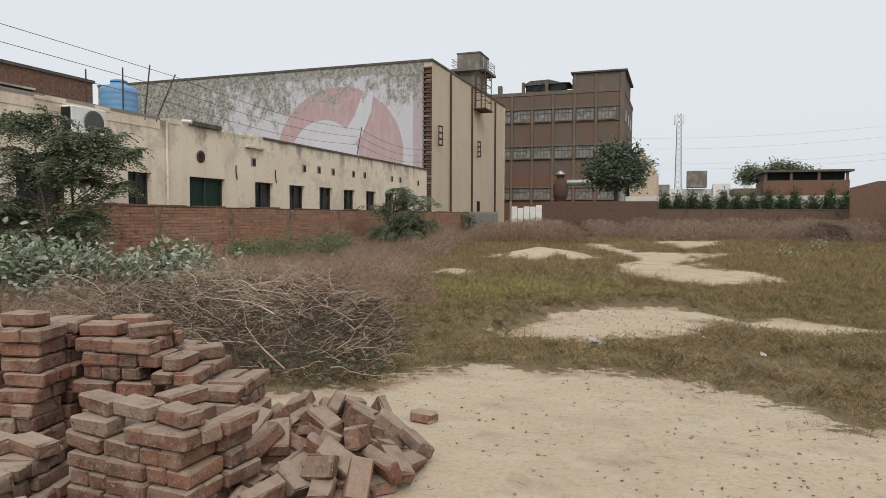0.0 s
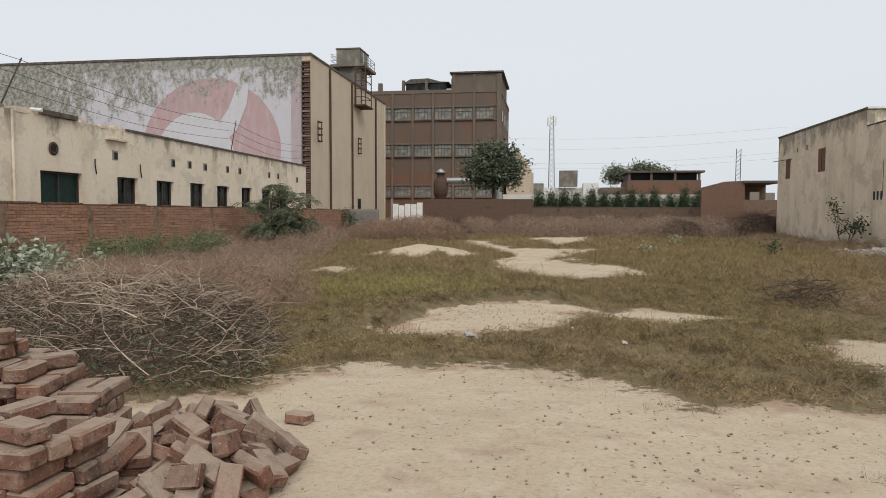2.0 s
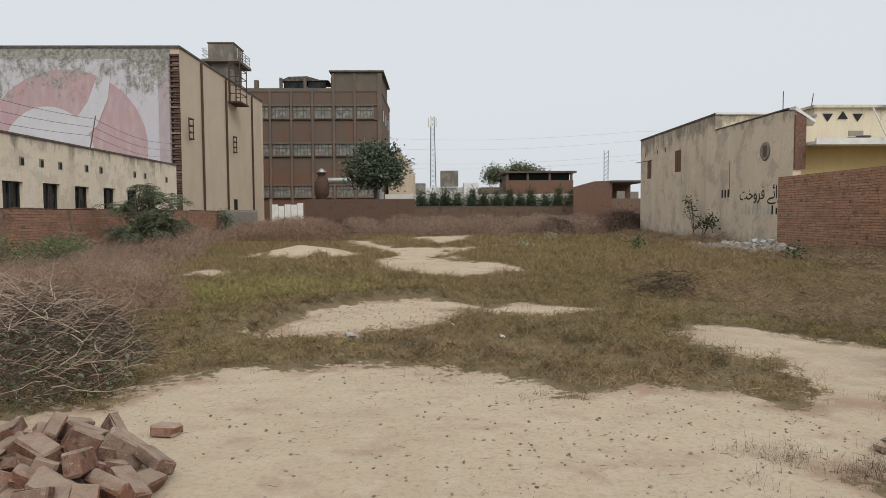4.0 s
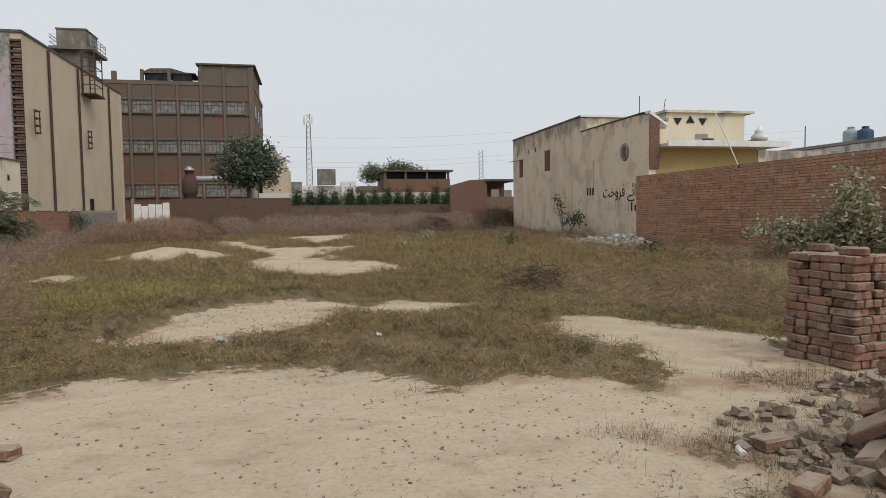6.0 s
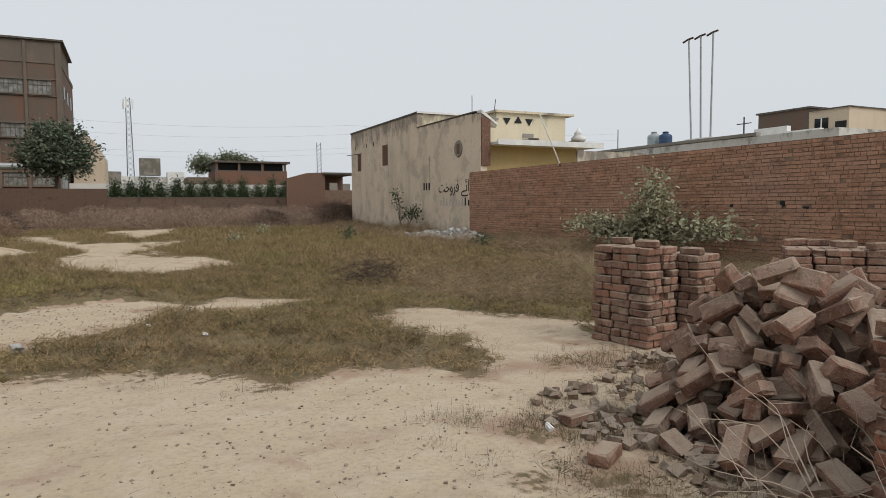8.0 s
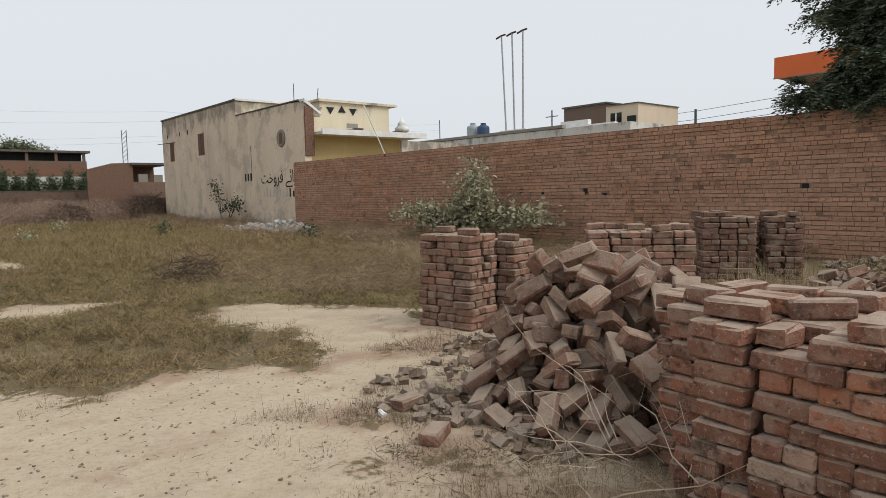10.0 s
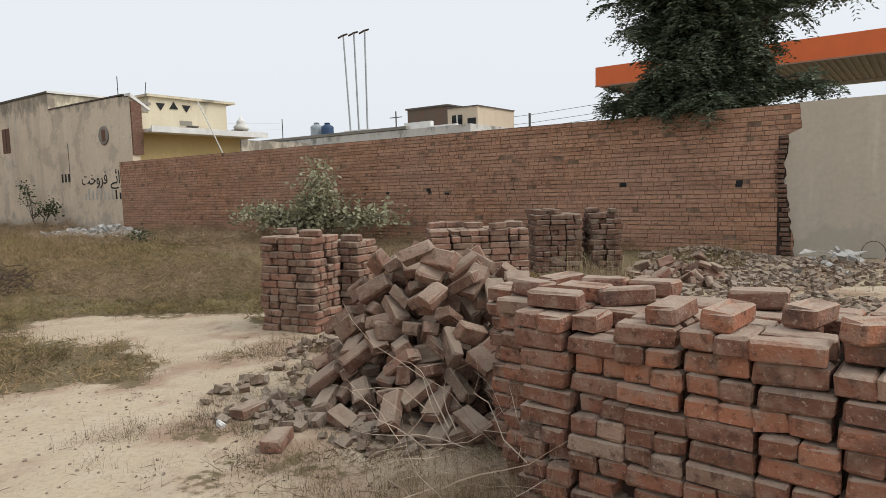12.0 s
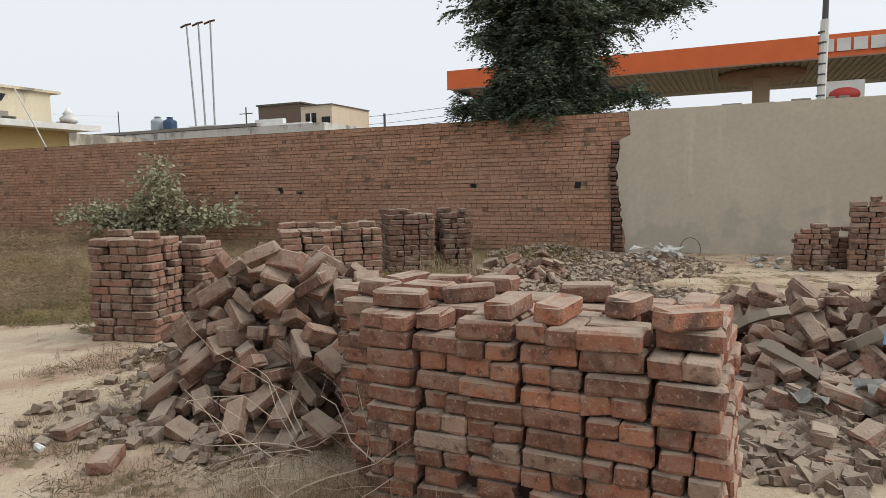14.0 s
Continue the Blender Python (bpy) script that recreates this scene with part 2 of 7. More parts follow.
M_MURAL_BG = mural_material("faded_lilac_mural_paint", (0.55, 0.53, 0.57))
M_MURAL_RED = mural_material("faded_red_mural_paint", (0.45, 0.30, 0.305))
M_MURAL_PALE = mural_material("faded_white_mural_paint", (0.57, 0.56, 0.59))
M_MURAL_EDGE = mural_material("faded_pink_mural_paint", (0.42, 0.33, 0.35))


def ground_material():
    k = Mat("sandy_soil", 0.97, 0, 0.1)
    big, mid, fine = k.noise(0.45, 5), k.noise(2.2, 6), k.noise(30, 5)
    c = k.mix(k.ramp(big, 0.35, 0.65), (0.56, 0.455, 0.328), (0.495, 0.395, 0.28))
    c = k.mix(k.ramp(mid, 0.5, 0.72, 0, 0.5), c, (0.42, 0.31, 0.23))
    c = k.mix(k.ramp(fine, 0.48, 0.66, 0, 0.55), c, (0.37, 0.30, 0.22))
    c = k.mix(k.ramp(k.noise(4.5, 6, None, 0.65), 0.5, 0.66, 0, 0.4), c, (0.62, 0.535, 0.42))
    att = k.t.nodes.new("ShaderNodeAttribute")
    att.attribute_name = "turf"
    turf = k.math("ADD", att.outputs["Fac"], k.ramp(mid, 0.3, 0.7, -0.3, 0.3))
    # litter under the turf, darkened for the shade at the grass bases
    litter = k.mix(k.ramp(k.noise(6, 6), 0.35, 0.65), (0.235, 0.175, 0.108), (0.15, 0.122, 0.066))
    rim = k.math("MULTIPLY", k.ramp(turf, 0.05, 0.3), k.ramp(k.noise(1.3, 4), 0.45, 0.6))
    c = k.mix(k.math("MULTIPLY", rim, 0.7), c, (0.36, 0.235, 0.165))
    turf = k.math("ADD", turf, k.ramp(k.noise(13, 5, None, 0.65), 0.3, 0.7, -0.22, 0.22))
    c = k.mix(k.ramp(turf, 0.46, 0.6), c, litter)
    speck = k.noise(75, 3, None, 0.7)
    c = k.mix(k.ramp(speck, 0.68, 0.74, 0, 0.7), c, (0.18, 0.14, 0.105))
    c = k.mix(k.ramp(k.noise(48, 3, None, 0.7), 0.62, 0.7, 0, 0.6), c, (0.58, 0.52, 0.43))
    grit = k.noise(140, 2)
    dents = k.noise(9, 5, None, 0.6)
    k.bump(k.math("ADD", k.math("ADD", k.math("ADD", mid, dents), fine), grit), 0.6, 0.022)
    return k.done(c)


M_GROUND = ground_material()


def grass_material(name, green, dry, bias, scale=0.35):
    k = Mat(name, 0.75, 0, 0.2)
    patch = k.ramp(k.noise(scale, 4), 0.35 + bias, 0.65 + bias)
    c = k.mix(patch, green, dry)
    r = k.geo.outputs["Random Per Island"]
    c = k.mix(k.ramp(r, 0.55, 1.0, 0, 0.8), c, dry)
    c = k.mix(k.ramp(r, 0.0, 0.3, 0.8, 0), c, tuple(0.4 * v for v in green))
    # dark noise patches: brown growth, plus tuft shade put into the colour
    c = k.mix(k.ramp(k.noise(2.4, 4), 0.48, 0.62, 0, 0.75), c, tuple(0.42 * v for v in dry))
    c = k.mix(k.ramp(k.noise(7.0, 3), 0.5, 0.62, 0, 0.65), c, tuple(0.35 * v for v in green))
    c = k.mix(k.ramp(k.noise(5.0, 3, k.pos((1, 1, 0.3))), 0.56, 0.68, 0, 0.6), c, tuple(min(0.7, 1.35 * v) for v in dry))
    return k.done(c, 0.25)


M_GRASS = grass_material("short_grass", (0.235, 0.212, 0.072), (0.38, 0.268, 0.152), -0.05, 0.22)
M_GREENGRASS = grass_material("yellow_green_grass", (0.33, 0.305, 0.09), (0.43, 0.355, 0.16), 0.04, 0.5)
M_RUSSET = grass_material("russet_brush", (0.34, 0.225, 0.15), (0.45, 0.31, 0.22), 0.0, 0.6)
M_DRYGRASS = grass_material("dry_grass", (0.30, 0.225, 0.125), (0.41, 0.295, 0.19), 0.0)
M_BRUSH = grass_material("dry_pinkish_brush", (0.34, 0.238, 0.172), (0.47, 0.34, 0.258), 0.0, 0.5)
# brown growth whose colour is lowered to hold deep shade between tufts
M_THATCH = grass_material("brown_undergrowth_with_shade", (0.135, 0.112, 0.054), (0.23, 0.162, 0.097), 0.0, 0.8)
M_STRAW = grass_material("pale_straw", (0.46, 0.37, 0.21), (0.54, 0.43, 0.27), 0.0)


def leaf_material(name, a, b, rough=0.6):
    k = Mat(name, rough, 0, 0.3)
    r = k.geo.outputs["Random Per Island"]
    return k.done(k.mix(r, a, b), 0.2)


M_ACACIA = leaf_material("small_dull_green_leaves", (0.075, 0.095, 0.052), (0.27, 0.30, 0.19))
M_ACACIA_LIGHT = leaf_material("fresh_green_leaves", (0.07, 0.10, 0.04), (0.20, 0.25, 0.115))
M_MILKWEED = leaf_material("pale_grey_green_leaves", (0.21, 0.21, 0.115), (0.50, 0.48, 0.325))
M_MILKWEED_PALE = leaf_material("whitish_green_leaves", (0.18, 0.215, 0.135), (0.46, 0.50, 0.38))
M_TREE = leaf_material("dark_green_leaves", (0.04, 0.058, 0.034), (0.19, 0.225, 0.15))
M_HEDGE = leaf_material("hedge_leaves", (0.03, 0.05, 0.02), (0.08, 0.11, 0.05))
M_BARK = plain("bark", (0.09, 0.07, 0.055), 0.95, 0, 0.4, 18)
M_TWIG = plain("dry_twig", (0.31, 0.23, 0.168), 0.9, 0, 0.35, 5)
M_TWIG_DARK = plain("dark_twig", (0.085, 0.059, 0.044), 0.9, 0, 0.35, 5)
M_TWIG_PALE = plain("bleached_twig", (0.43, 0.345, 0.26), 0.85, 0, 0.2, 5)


# ---- building blocks ----
def part(name, bm, material, parent=None, label=""):
    me = bpy.data.meshes.new(name)
    bm.to_mesh(me)
    bm.free()
    me.materials.append(material)
    ob = new(name, me)
    if parent:
        ob.parent = parent
    return tagged(ob, label)


def thing(name, label, category, at=(0, 0, 0), turn=0, group="", kind=""):
    ob = new(name)
    ob.matrix_world = pose(*at, 0, 0, turn)
    return tagged(ob, label, category, group, kind)


def add_box(bm, x0, x1, y0, y1, z0, z1):
    v = [bm.verts.new((x, y, z)) for x in (x0, x1) for y in (y0, y1) for z in (z0, z1)]
    for q in ((0, 1, 3, 2), (4, 6, 7, 5), (0, 4, 5, 1), (2, 3, 7, 6), (0, 2, 6, 4), (1, 5, 7, 3)):
        bm.faces.new([v[i] for i in q])
    return v


def box(x0, x1, y0, y1, z0, z1, bevel=0.0):
    bm = bmesh.new()
    add_box(bm, x0, x1, y0, y1, z0, z1)
    if bevel:
        bmesh.ops.bevel(bm, geom=bm.edges[:], offset=bevel, segments=1, affect="EDGES")
    return bm


def tube_into(bm, pts, r0, r1, sides=5):
    """A tapered round bar along the points."""
    pts = [Vector(p) for p in pts]
    rings = []
    for i, p in enumerate(pts):
        d = (pts[min(i + 1, len(pts) - 1)] - pts[max(i - 1, 0)]).normalized()
        a = d.orthogonal().normalized()
        b = d.cross(a)
        r = r0 + (r1 - r0) * i / (len(pts) - 1)
        rings.append([bm.verts.new(p + r * (math.cos(6.2832 * k / sides) * a + math.sin(6.2832 * k / sides) * b)) for k in range(sides)])
    for p, q in zip(rings, rings[1:]):
        for k in range(sides):
            bm.faces.new((p[k], p[(k + 1) % sides], q[(k + 1) % sides], q[k]))
    bm.faces.new(rings[0][::-1])
    bm.faces.new(rings[-1])


def tube(pts, r0, r1=None, sides=8):
    bm = bmesh.new()
    tube_into(bm, pts, r0, r0 if r1 is None else r1, sides)
    return bm


def lathe(profile, sides=20):
    """A solid of revolution from (radius, height) pairs."""
    bm = bmesh.new()
    rings = [[bm.verts.new((r * math.cos(6.2832 * k / sides), r * math.sin(6.2832 * k / sides), z)) for k in range(sides)] for r, z in profile]
    for p, q in zip(rings, rings[1:]):
        for k in range(sides):
            f = bm.faces.new((p[k], p[(k + 1) % sides], q[(k + 1) % sides], q[k]))
            f.smooth = True
    bm.faces.new(rings[0][::-1])
    bm.faces.new(rings[-1])
    return bm


def polygon_plate(points, y0, y1):
    """A flat plate in the xz plane from y0 to y1."""
    bm = bmesh.new()
    a = [bm.verts.new((x, y0, z)) for x, z in points]
    b = [bm.verts.new((x, y1, z)) for x, z in points]
    bm.faces.new(a)
    bm.faces.new(b[::-1])
    n = len(a)
    for i in range(n):
        bm.faces.new((a[i], b[i], b[(i + 1) % n], a[(i + 1) % n]))
    return bm


def raw_mesh(name, verts, tris, material):
    """A mesh from arrays: verts (n, 3), tris (m, 3)."""
    me = bpy.data.meshes.new(name)
    me.vertices.add(len(verts))
    me.vertices.foreach_set("co", np.asarray(verts, np.float32).ravel())
    me.loops.add(tris.size)
    me.loops.foreach_set("vertex_index", np.asarray(tris, np.int32).ravel())
    me.polygons.add(len(tris))
    me.polygons.foreach_set("loop_start", np.arange(0, tris.size, 3, dtype=np.int32))
    me.polygons.foreach_set("use_smooth", np.zeros(len(tris), bool))
    me.update(calc_edges=True)
    me.materials.append(material)
    return me


# ---- the lie of the land ----
NEAR_SAND = [(-3.4, 3.6), (-2.0, 4.25), (-1.62, 5.2), (-1.3, 5.5), (-0.4, 5.7), (0.3, 5.75), (1.0, 5.2), (1.5, 4.65), (2.05, 4.85), (2.7, 4.65),
             (2.95, 4.3), (3.3, 4.7), (3.6, 5.4), (3.2, 6.0), (3.15, 7.2), (3.95, 7.4), (4.5, 6.4), (5.1, 5.8), (4.6, 5.0), (3.7, 4.3),
             (3.2, 3.6), (2.35, 2.7), (2.0, 1.2), (2.2, 0.0), (2.2, -6), (-6, -6), (-6, 2.5)]
MOUND = [(-1.4, 7.2), (-1.25, 8.3), (-0.65, 9.4), (0.3, 9.9), (1.1, 9.4), (0.5, 8.0), (-0.4, 7.05)]
STRIP = [(1.0, 8.8), (1.85, 9.7), (2.65, 8.8), (1.8, 8.45)]
SMALL = [(-5.1, 14.4), (-4.9, 15.9), (-4.0, 15.3), (-4.1, 13.8)]
LONG = [(-1.8, 25.9), (1.9, 25.8), (1.6, 22.9), (0.7, 20.8), (0.8, 18.6), (2.3, 17.0), (2.3, 15.0), (1.1, 13.6), (-0.8, 16.0), (-0.8, 19.6)]
FAR_SAND = [(-1.0, 36.6), (1.2, 39.5), (3.2, 41.5), (2.3, 33.0), (0.8, 29.0), (-0.3, 32.6)]
LEFT_SAND = [(-3.7, 31.7), (-2.8, 34.6), (-1.9, 29.2), (-1.2, 25.6), (-2.0, 24.8), (-2.8, 27.2)]
HEAP = [(-5.3, 20.4), (-4.9, 22.6), (-3.6, 23.2), (-2.2, 22.2), (-2.0, 20.6), (-3.6, 19.7)]
YARD = [(4.0, 2.4), (4.7, 4.0), (6.0, 3.0), (8.6, 3.2), (10.2, 2.2), (13.5, 1.6), (13.5, -9), (2.0, -9), (2.0, 0.0)]


FOOT = [(1.9, 0.4), (2.25, 2.6), (3.1, 3.6), (3.7, 4.4), (4.4, 5.3), (5.6, 5.2), (5.6, 3.4), (4.3, 2.2), (2.3, -0.4)]


def inside(poly, x, y):
    """Signed distance-like measure of points to a polygon: positive inside, in metres."""
    x, y = np.asarray(x, float), np.asarray(y, float)
    hit = np.zeros(x.shape, bool)
    dist = np.full(x.shape, 1e9)
    for (ax, ay), (bx, by) in zip(poly, poly[1:] + poly[:1]):
        cross = (ay > y) != (by > y)
        hit ^= cross & (x < (bx - ax) * (y - ay) / ((by - ay) or 1e-9) + ax)
        lx, ly = bx - ax, by - ay
        k = np.clip(((x - ax) * lx + (y - ay) * ly) / (lx * lx + ly * ly), 0, 1)
        dist = np.minimum(dist, np.hypot(x - ax - k * lx, y - ay - k * ly))
    return np.where(hit, dist, -dist)


def wobble(x, y, s=1.0, seed=0.0):
    """A cheap smooth noise, about -1 to 1."""
    return (np.sin(1.7 * x / s + 2.3 * y / s + seed) + np.sin(-2.9 * x / s + 1.3 * y / s + 1.7 + seed) + np.sin(4.1 * x / s + 3.7 * y / s + 4.2 + seed)
            + np.sin(-5.3 * x / s + 6.1 * y / s + 0.6 + seed)) / 4


def sand(x, y):
    """How far inside bare sand a place is, in metres; below zero it is overgrown."""
    d = inside(NEAR_SAND, x, y)
    for p in (MOUND, STRIP, SMALL, LONG, FAR_SAND, LEFT_SAND, HEAP, YARD, FOOT):
        d = np.maximum(d, inside(p, x, y))
    far = np.clip((np.asarray(y, float) - 12) / 8, 0, 1)
    return d + 0.16 * wobble(x, y, 0.7) + 0.1 * wobble(x, y, 0.22, 3) + far * (0.75 * wobble(x, 0.3 * y, 0.8, 1) + 0.4 * wobble(x, 0.5 * y, 0.4, 4))


def height(x, y):
    """The ground's height."""
    x, y = np.asarray(x, float), np.asarray(y, float)
    z = 0.02 * wobble(x, y, 3.0) + 0.012 * wobble(x, y, 0.8, 2)
    z = z + 0.055 * np.clip(inside(MOUND, x, y) / 0.55, 0, 1) ** 0.7
    # a low turf bank stands round the mound's north-west side
    out = inside(MOUND, x, y)
    bank = np.clip(((x + 0.2) * -0.75 + (y - 8.5) * 0.66) / 0.5, 0, 1)
    z = z + 0.17 * bank * np.exp(-(np.minimum(out, 0) / 1.3) ** 2) * np.clip((0.12 - out) / 0.34, 0, 1)
    z = z + 0.30 * np.clip(inside(HEAP, x, y) / 1.3, 0, 1) ** 0.75 * (1 + 0.2 * wobble(x, y, 0.8))
    r = np.hypot(x, y)
    return np.where(r > 120, 0, z)


def ground_z(x, y):
    return float(height(np.array([x]), np.array([y]))[0])


def axis_steps(lo, hi, near_lo, near_hi, fine, mid_hi=0.0):
    a = np.arange(near_lo, near_hi + 1e-6, fine)
    left = near_lo - np.geomspace(fine, near_lo - lo, 40)[::-1]
    more = np.arange(near_hi + 0.3, mid_hi, 0.3)
    a = np.concatenate([a, more])
    right = a[-1] + np.geomspace(fine, hi - a[-1], 40)
    return np.concatenate([left, a, right])


gx, gy = axis_steps(-3000, 3000, -7, 9, 0.1), axis_steps(-3000, 3000, -1, 16, 0.1, 46)
GX, GY = np.meshgrid(gx, gy, indexing="ij")
GZ = height(GX, GY)
nx, ny = GX.shape
idx = np.arange(nx * ny).reshape(nx, ny)
quad = np.stack([idx[:-1, :-1], idx[1:, :-1], idx[1:, 1:], idx[:-1, 1:]], -1).reshape(-1, 4)
tris = np.concatenate([quad[:, (0, 1, 2)], quad[:, (0, 2, 3)]])
g_mesh = raw_mesh("ground", np.stack([GX, GY, GZ], -1).reshape(-1, 3), tris, M_GROUND)
turf = g_mesh.attributes.new("turf", "FLOAT", "POINT")
cover_map = np.clip(0.5 - sand(GX, GY) * 1.6, 0, 1)
# dark litter forced along the bank paints the grass shadow on the rim
cover_map = np.where((inside(MOUND, GX, GY) < 0.02) & (inside(MOUND, GX, GY) > -0.6), np.maximum(cover_map, np.clip(((GX + 0.2) * -0.75 + (GY - 8.5) * 0.66) / 0.3, 0, 1)), cover_map)
yard_soil = np.clip(inside(YARD, GX, GY) / 0.6, 0, 1) * np.clip(0.2 + (GX - 4.5) * 0.16, 0.2, 0.44) * (inside(NEAR_SAND, GX, GY) < 0)
yard_soil = np.maximum(yard_soil, np.clip(inside(FOOT, GX, GY) / 0.4, 0, 1) * 0.4)
turf.data.foreach_set("value", np.maximum(cover_map, yard_soil).astype(np.float32).ravel())
for poly in g_mesh.polygons:
    poly.use_smooth = True
tagged(new("ground", g_mesh), "pale sandy soil of an empty plot, partly overgrown", "ground", kind="structure")


# ---- bricks ----
BL, BW, BH = 0.226, 0.110, 0.072


def brick_mesh(name, material, seed, length=BL, wear=0.006, broken=False, frog=False):
    """One fired brick with chamfered, knocked edges; its origin is at its middle."""
    rnd = random.Random(seed)
    bm = bmesh.new()
    h = (length / 2, BW / 2, BH / 2)
    add_box(bm, -h[0], h[0], -h[1], h[1], -h[2], h[2])
    bmesh.ops.bevel(bm, geom=bm.edges[:], offset=0.010, segments=1, affect="EDGES")
    if frog:
        top = max(bm.faces, key=lambda f: f.calc_center_median().z)
        r = bmesh.ops.inset_region(bm, faces=[top], thickness=0.026)
        for v in top.verts:
            v.co.z -= 0.009
    knocked = [Vector((rnd.choice((-1, 1)) * h[0], rnd.choice((-1, 1)) * h[1], rnd.choice((-1, 1)) * h[2])) for _ in range(3)]
    for v in bm.verts:
        for q in knocked:
            if (v.co - q).length < 0.03:
                v.co *= rnd.uniform(0.93, 0.985)
        v.co += Vector([rnd.uniform(-wear, wear) for _ in range(3)])
        if broken and v.co.x > 0:
            v.co.x *= 0.55 + 0.35 * rnd.random()
            v.co.z *= 0.8 + 0.25 * rnd.random()
    bmesh.ops.recalc_face_normals(bm, faces=bm.faces[:])
    me = bpy.data.meshes.new(name)
    bm.to_mesh(me)
    bm.free()
    me.materials.append(material)
    return me


def brick_set(material):
    rough = 0.0075 if material in (M_BRICK_TUMBLED, M_BRICK_OLD) else 0.0045
    size = 0.93 if material == M_BRICK_TUMBLED else 0.96
    whole = [brick_mesh("brick", material, 10 + i, BL * (size + 0.015 * i), rough) for i in range(5)]
    frogs = [brick_mesh("brick", material, 30 + i, BL, 0.004, False, True) for i in range(2)]
    bats = [brick_mesh("brick", material, 20 + i, BL * 0.8, 0.008, True) for i in range(4)]
    return whole, frogs, bats


SETS = {"red": brick_set(M_BRICK), "old": brick_set(M_BRICK_OLD), "dusty": brick_set(M_BRICK_TUMBLED), "brown": brick_set(M_BRICK_BROWN), "dusty_red": brick_set(M_BRICK_DUSTY_RED)}


def lay(parent, me, m):
    ob = bpy.data.objects.new("brick", me)
    scene.collection.objects.link(ob)
    ob.parent = parent
    ob.matrix_basis = m
    return ob


def brick_stack(name, label, at, turn, nx, ny, courses, kind, seed, top_loose=0.5, drop=(), rough=0.012, extra=(), size=1.0):
    """A dry stack of bricks: nx by ny squares of two bricks, laid along or across, course by course. Local x runs along the front,
    the front looks to -y. drop: courses taken off column by column along x; extra: columns added at -x, row by row from the front."""
    rnd = random.Random(seed)
    cell, pitch = 0.2285, 0.0762
    sx, sy = nx * cell, ny * cell
    st = thing(name, label, "brick stack", (at[0], at[1], ground_z(at[0], at[1])), turn, "brick stacks")
    st.matrix_world = st.matrix_world @ Matrix.Scale(size, 4)
    whole, frogs, bats = SETS[kind]
    high = {}
    for j in range(ny):
        for i in range(-(extra[j] if j < len(extra) else 0), nx):
            high[i, j] = courses - (drop[i] if 0 <= i < len(drop) else 0)
    lean = {c: (rnd.gauss(0, rough * 0.6), rnd.gauss(0, rough * 0.9)) for c in high}
    drift = [rnd.choice((-1, 1)) * rnd.uniform(0.0, 1.5 * rough) for _ in range(courses)]
    slack = [rnd.uniform(-0.006, 0.006) for _ in range(nx + 4)]
    for (i, j), top in sorted(high.items()):
        sag = 0.0
        for c in range(top):
            round_about = [high.get(q, 0) for q in ((i - 1, j), (i + 1, j), (i, j - 1), (i, j + 1))]
            if c < top - 1 and min(round_about) > c:
                continue
            f = c / 12
            cx = -sx / 2 + cell * (i + 0.5) + slack[i] + drift[c] + lean[i, j][0] * f + rnd.gauss(0, 0.004)
            cy = -sy / 2 + cell * (j + 0.5) + lean[i, j][1] * f + rnd.gauss(0, rough * 0.45)
            across = rnd.random() < 0.45
            spin = rnd.gauss(0, 1.6)
            for s in (-1, 1):
                if c == top - 1 and rnd.random() < 0.07:
                    continue
                if rnd.random() < 0.006 and c > 2:
                    continue
                dx, dy = (s * 0.057, 0) if across else (0, s * 0.057)
                me = rnd.choice(whole) if rnd.random() > 0.06 else rnd.choice(bats)
                lay(st, me, pose(cx + dx + rnd.gauss(0, 0.0025), cy + dy + rnd.gauss(0, rough * 0.5), pitch * (c + 0.49) + rnd.uniform(-0.002, 0.002),
                                 rnd.gauss(0, 0.9), rnd.gauss(0, 0.9), (90 if across else 0) + spin + rnd.gauss(0, 1.6) + (180 if rnd.random() < 0.5 else 0)))
        if rnd.random() < top_loose:
            lay(st, rnd.choice(whole + frogs), pose(-sx / 2 + cell * (i + 0.5) + rnd.uniform(-0.03, 0.03), -sy / 2 + cell * (j + 0.5) + rnd.uniform(-0.03, 0.03),
                                                    pitch * (top + 0.5) - 0.003, rnd.uniform(-2, 2), rnd.uniform(-3, 3), rnd.choice((0, 90, 8, 82, -15, 40)) + rnd.uniform(-9, 9)))
    low = min(high.values())
    # dark block added inside the stack so its gaps look shaded
    part("core", box(-sx / 2 + 0.08, sx / 2 - 0.08, -sy / 2 + 0.085, sy / 2 - 0.085, 0.0, pitch * (low - 1) - 0.02), M_GAP_SHADE, st)
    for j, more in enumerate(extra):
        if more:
            part("core", box(-sx / 2 - cell * more + 0.08, -sx / 2 + 0.079, -sy / 2 + cell * j + 0.085, -sy / 2 + cell * (j + 1) - 0.085, 0.0, pitch * (low - 1) - 0.02), M_GAP_SHADE, st)
    return st


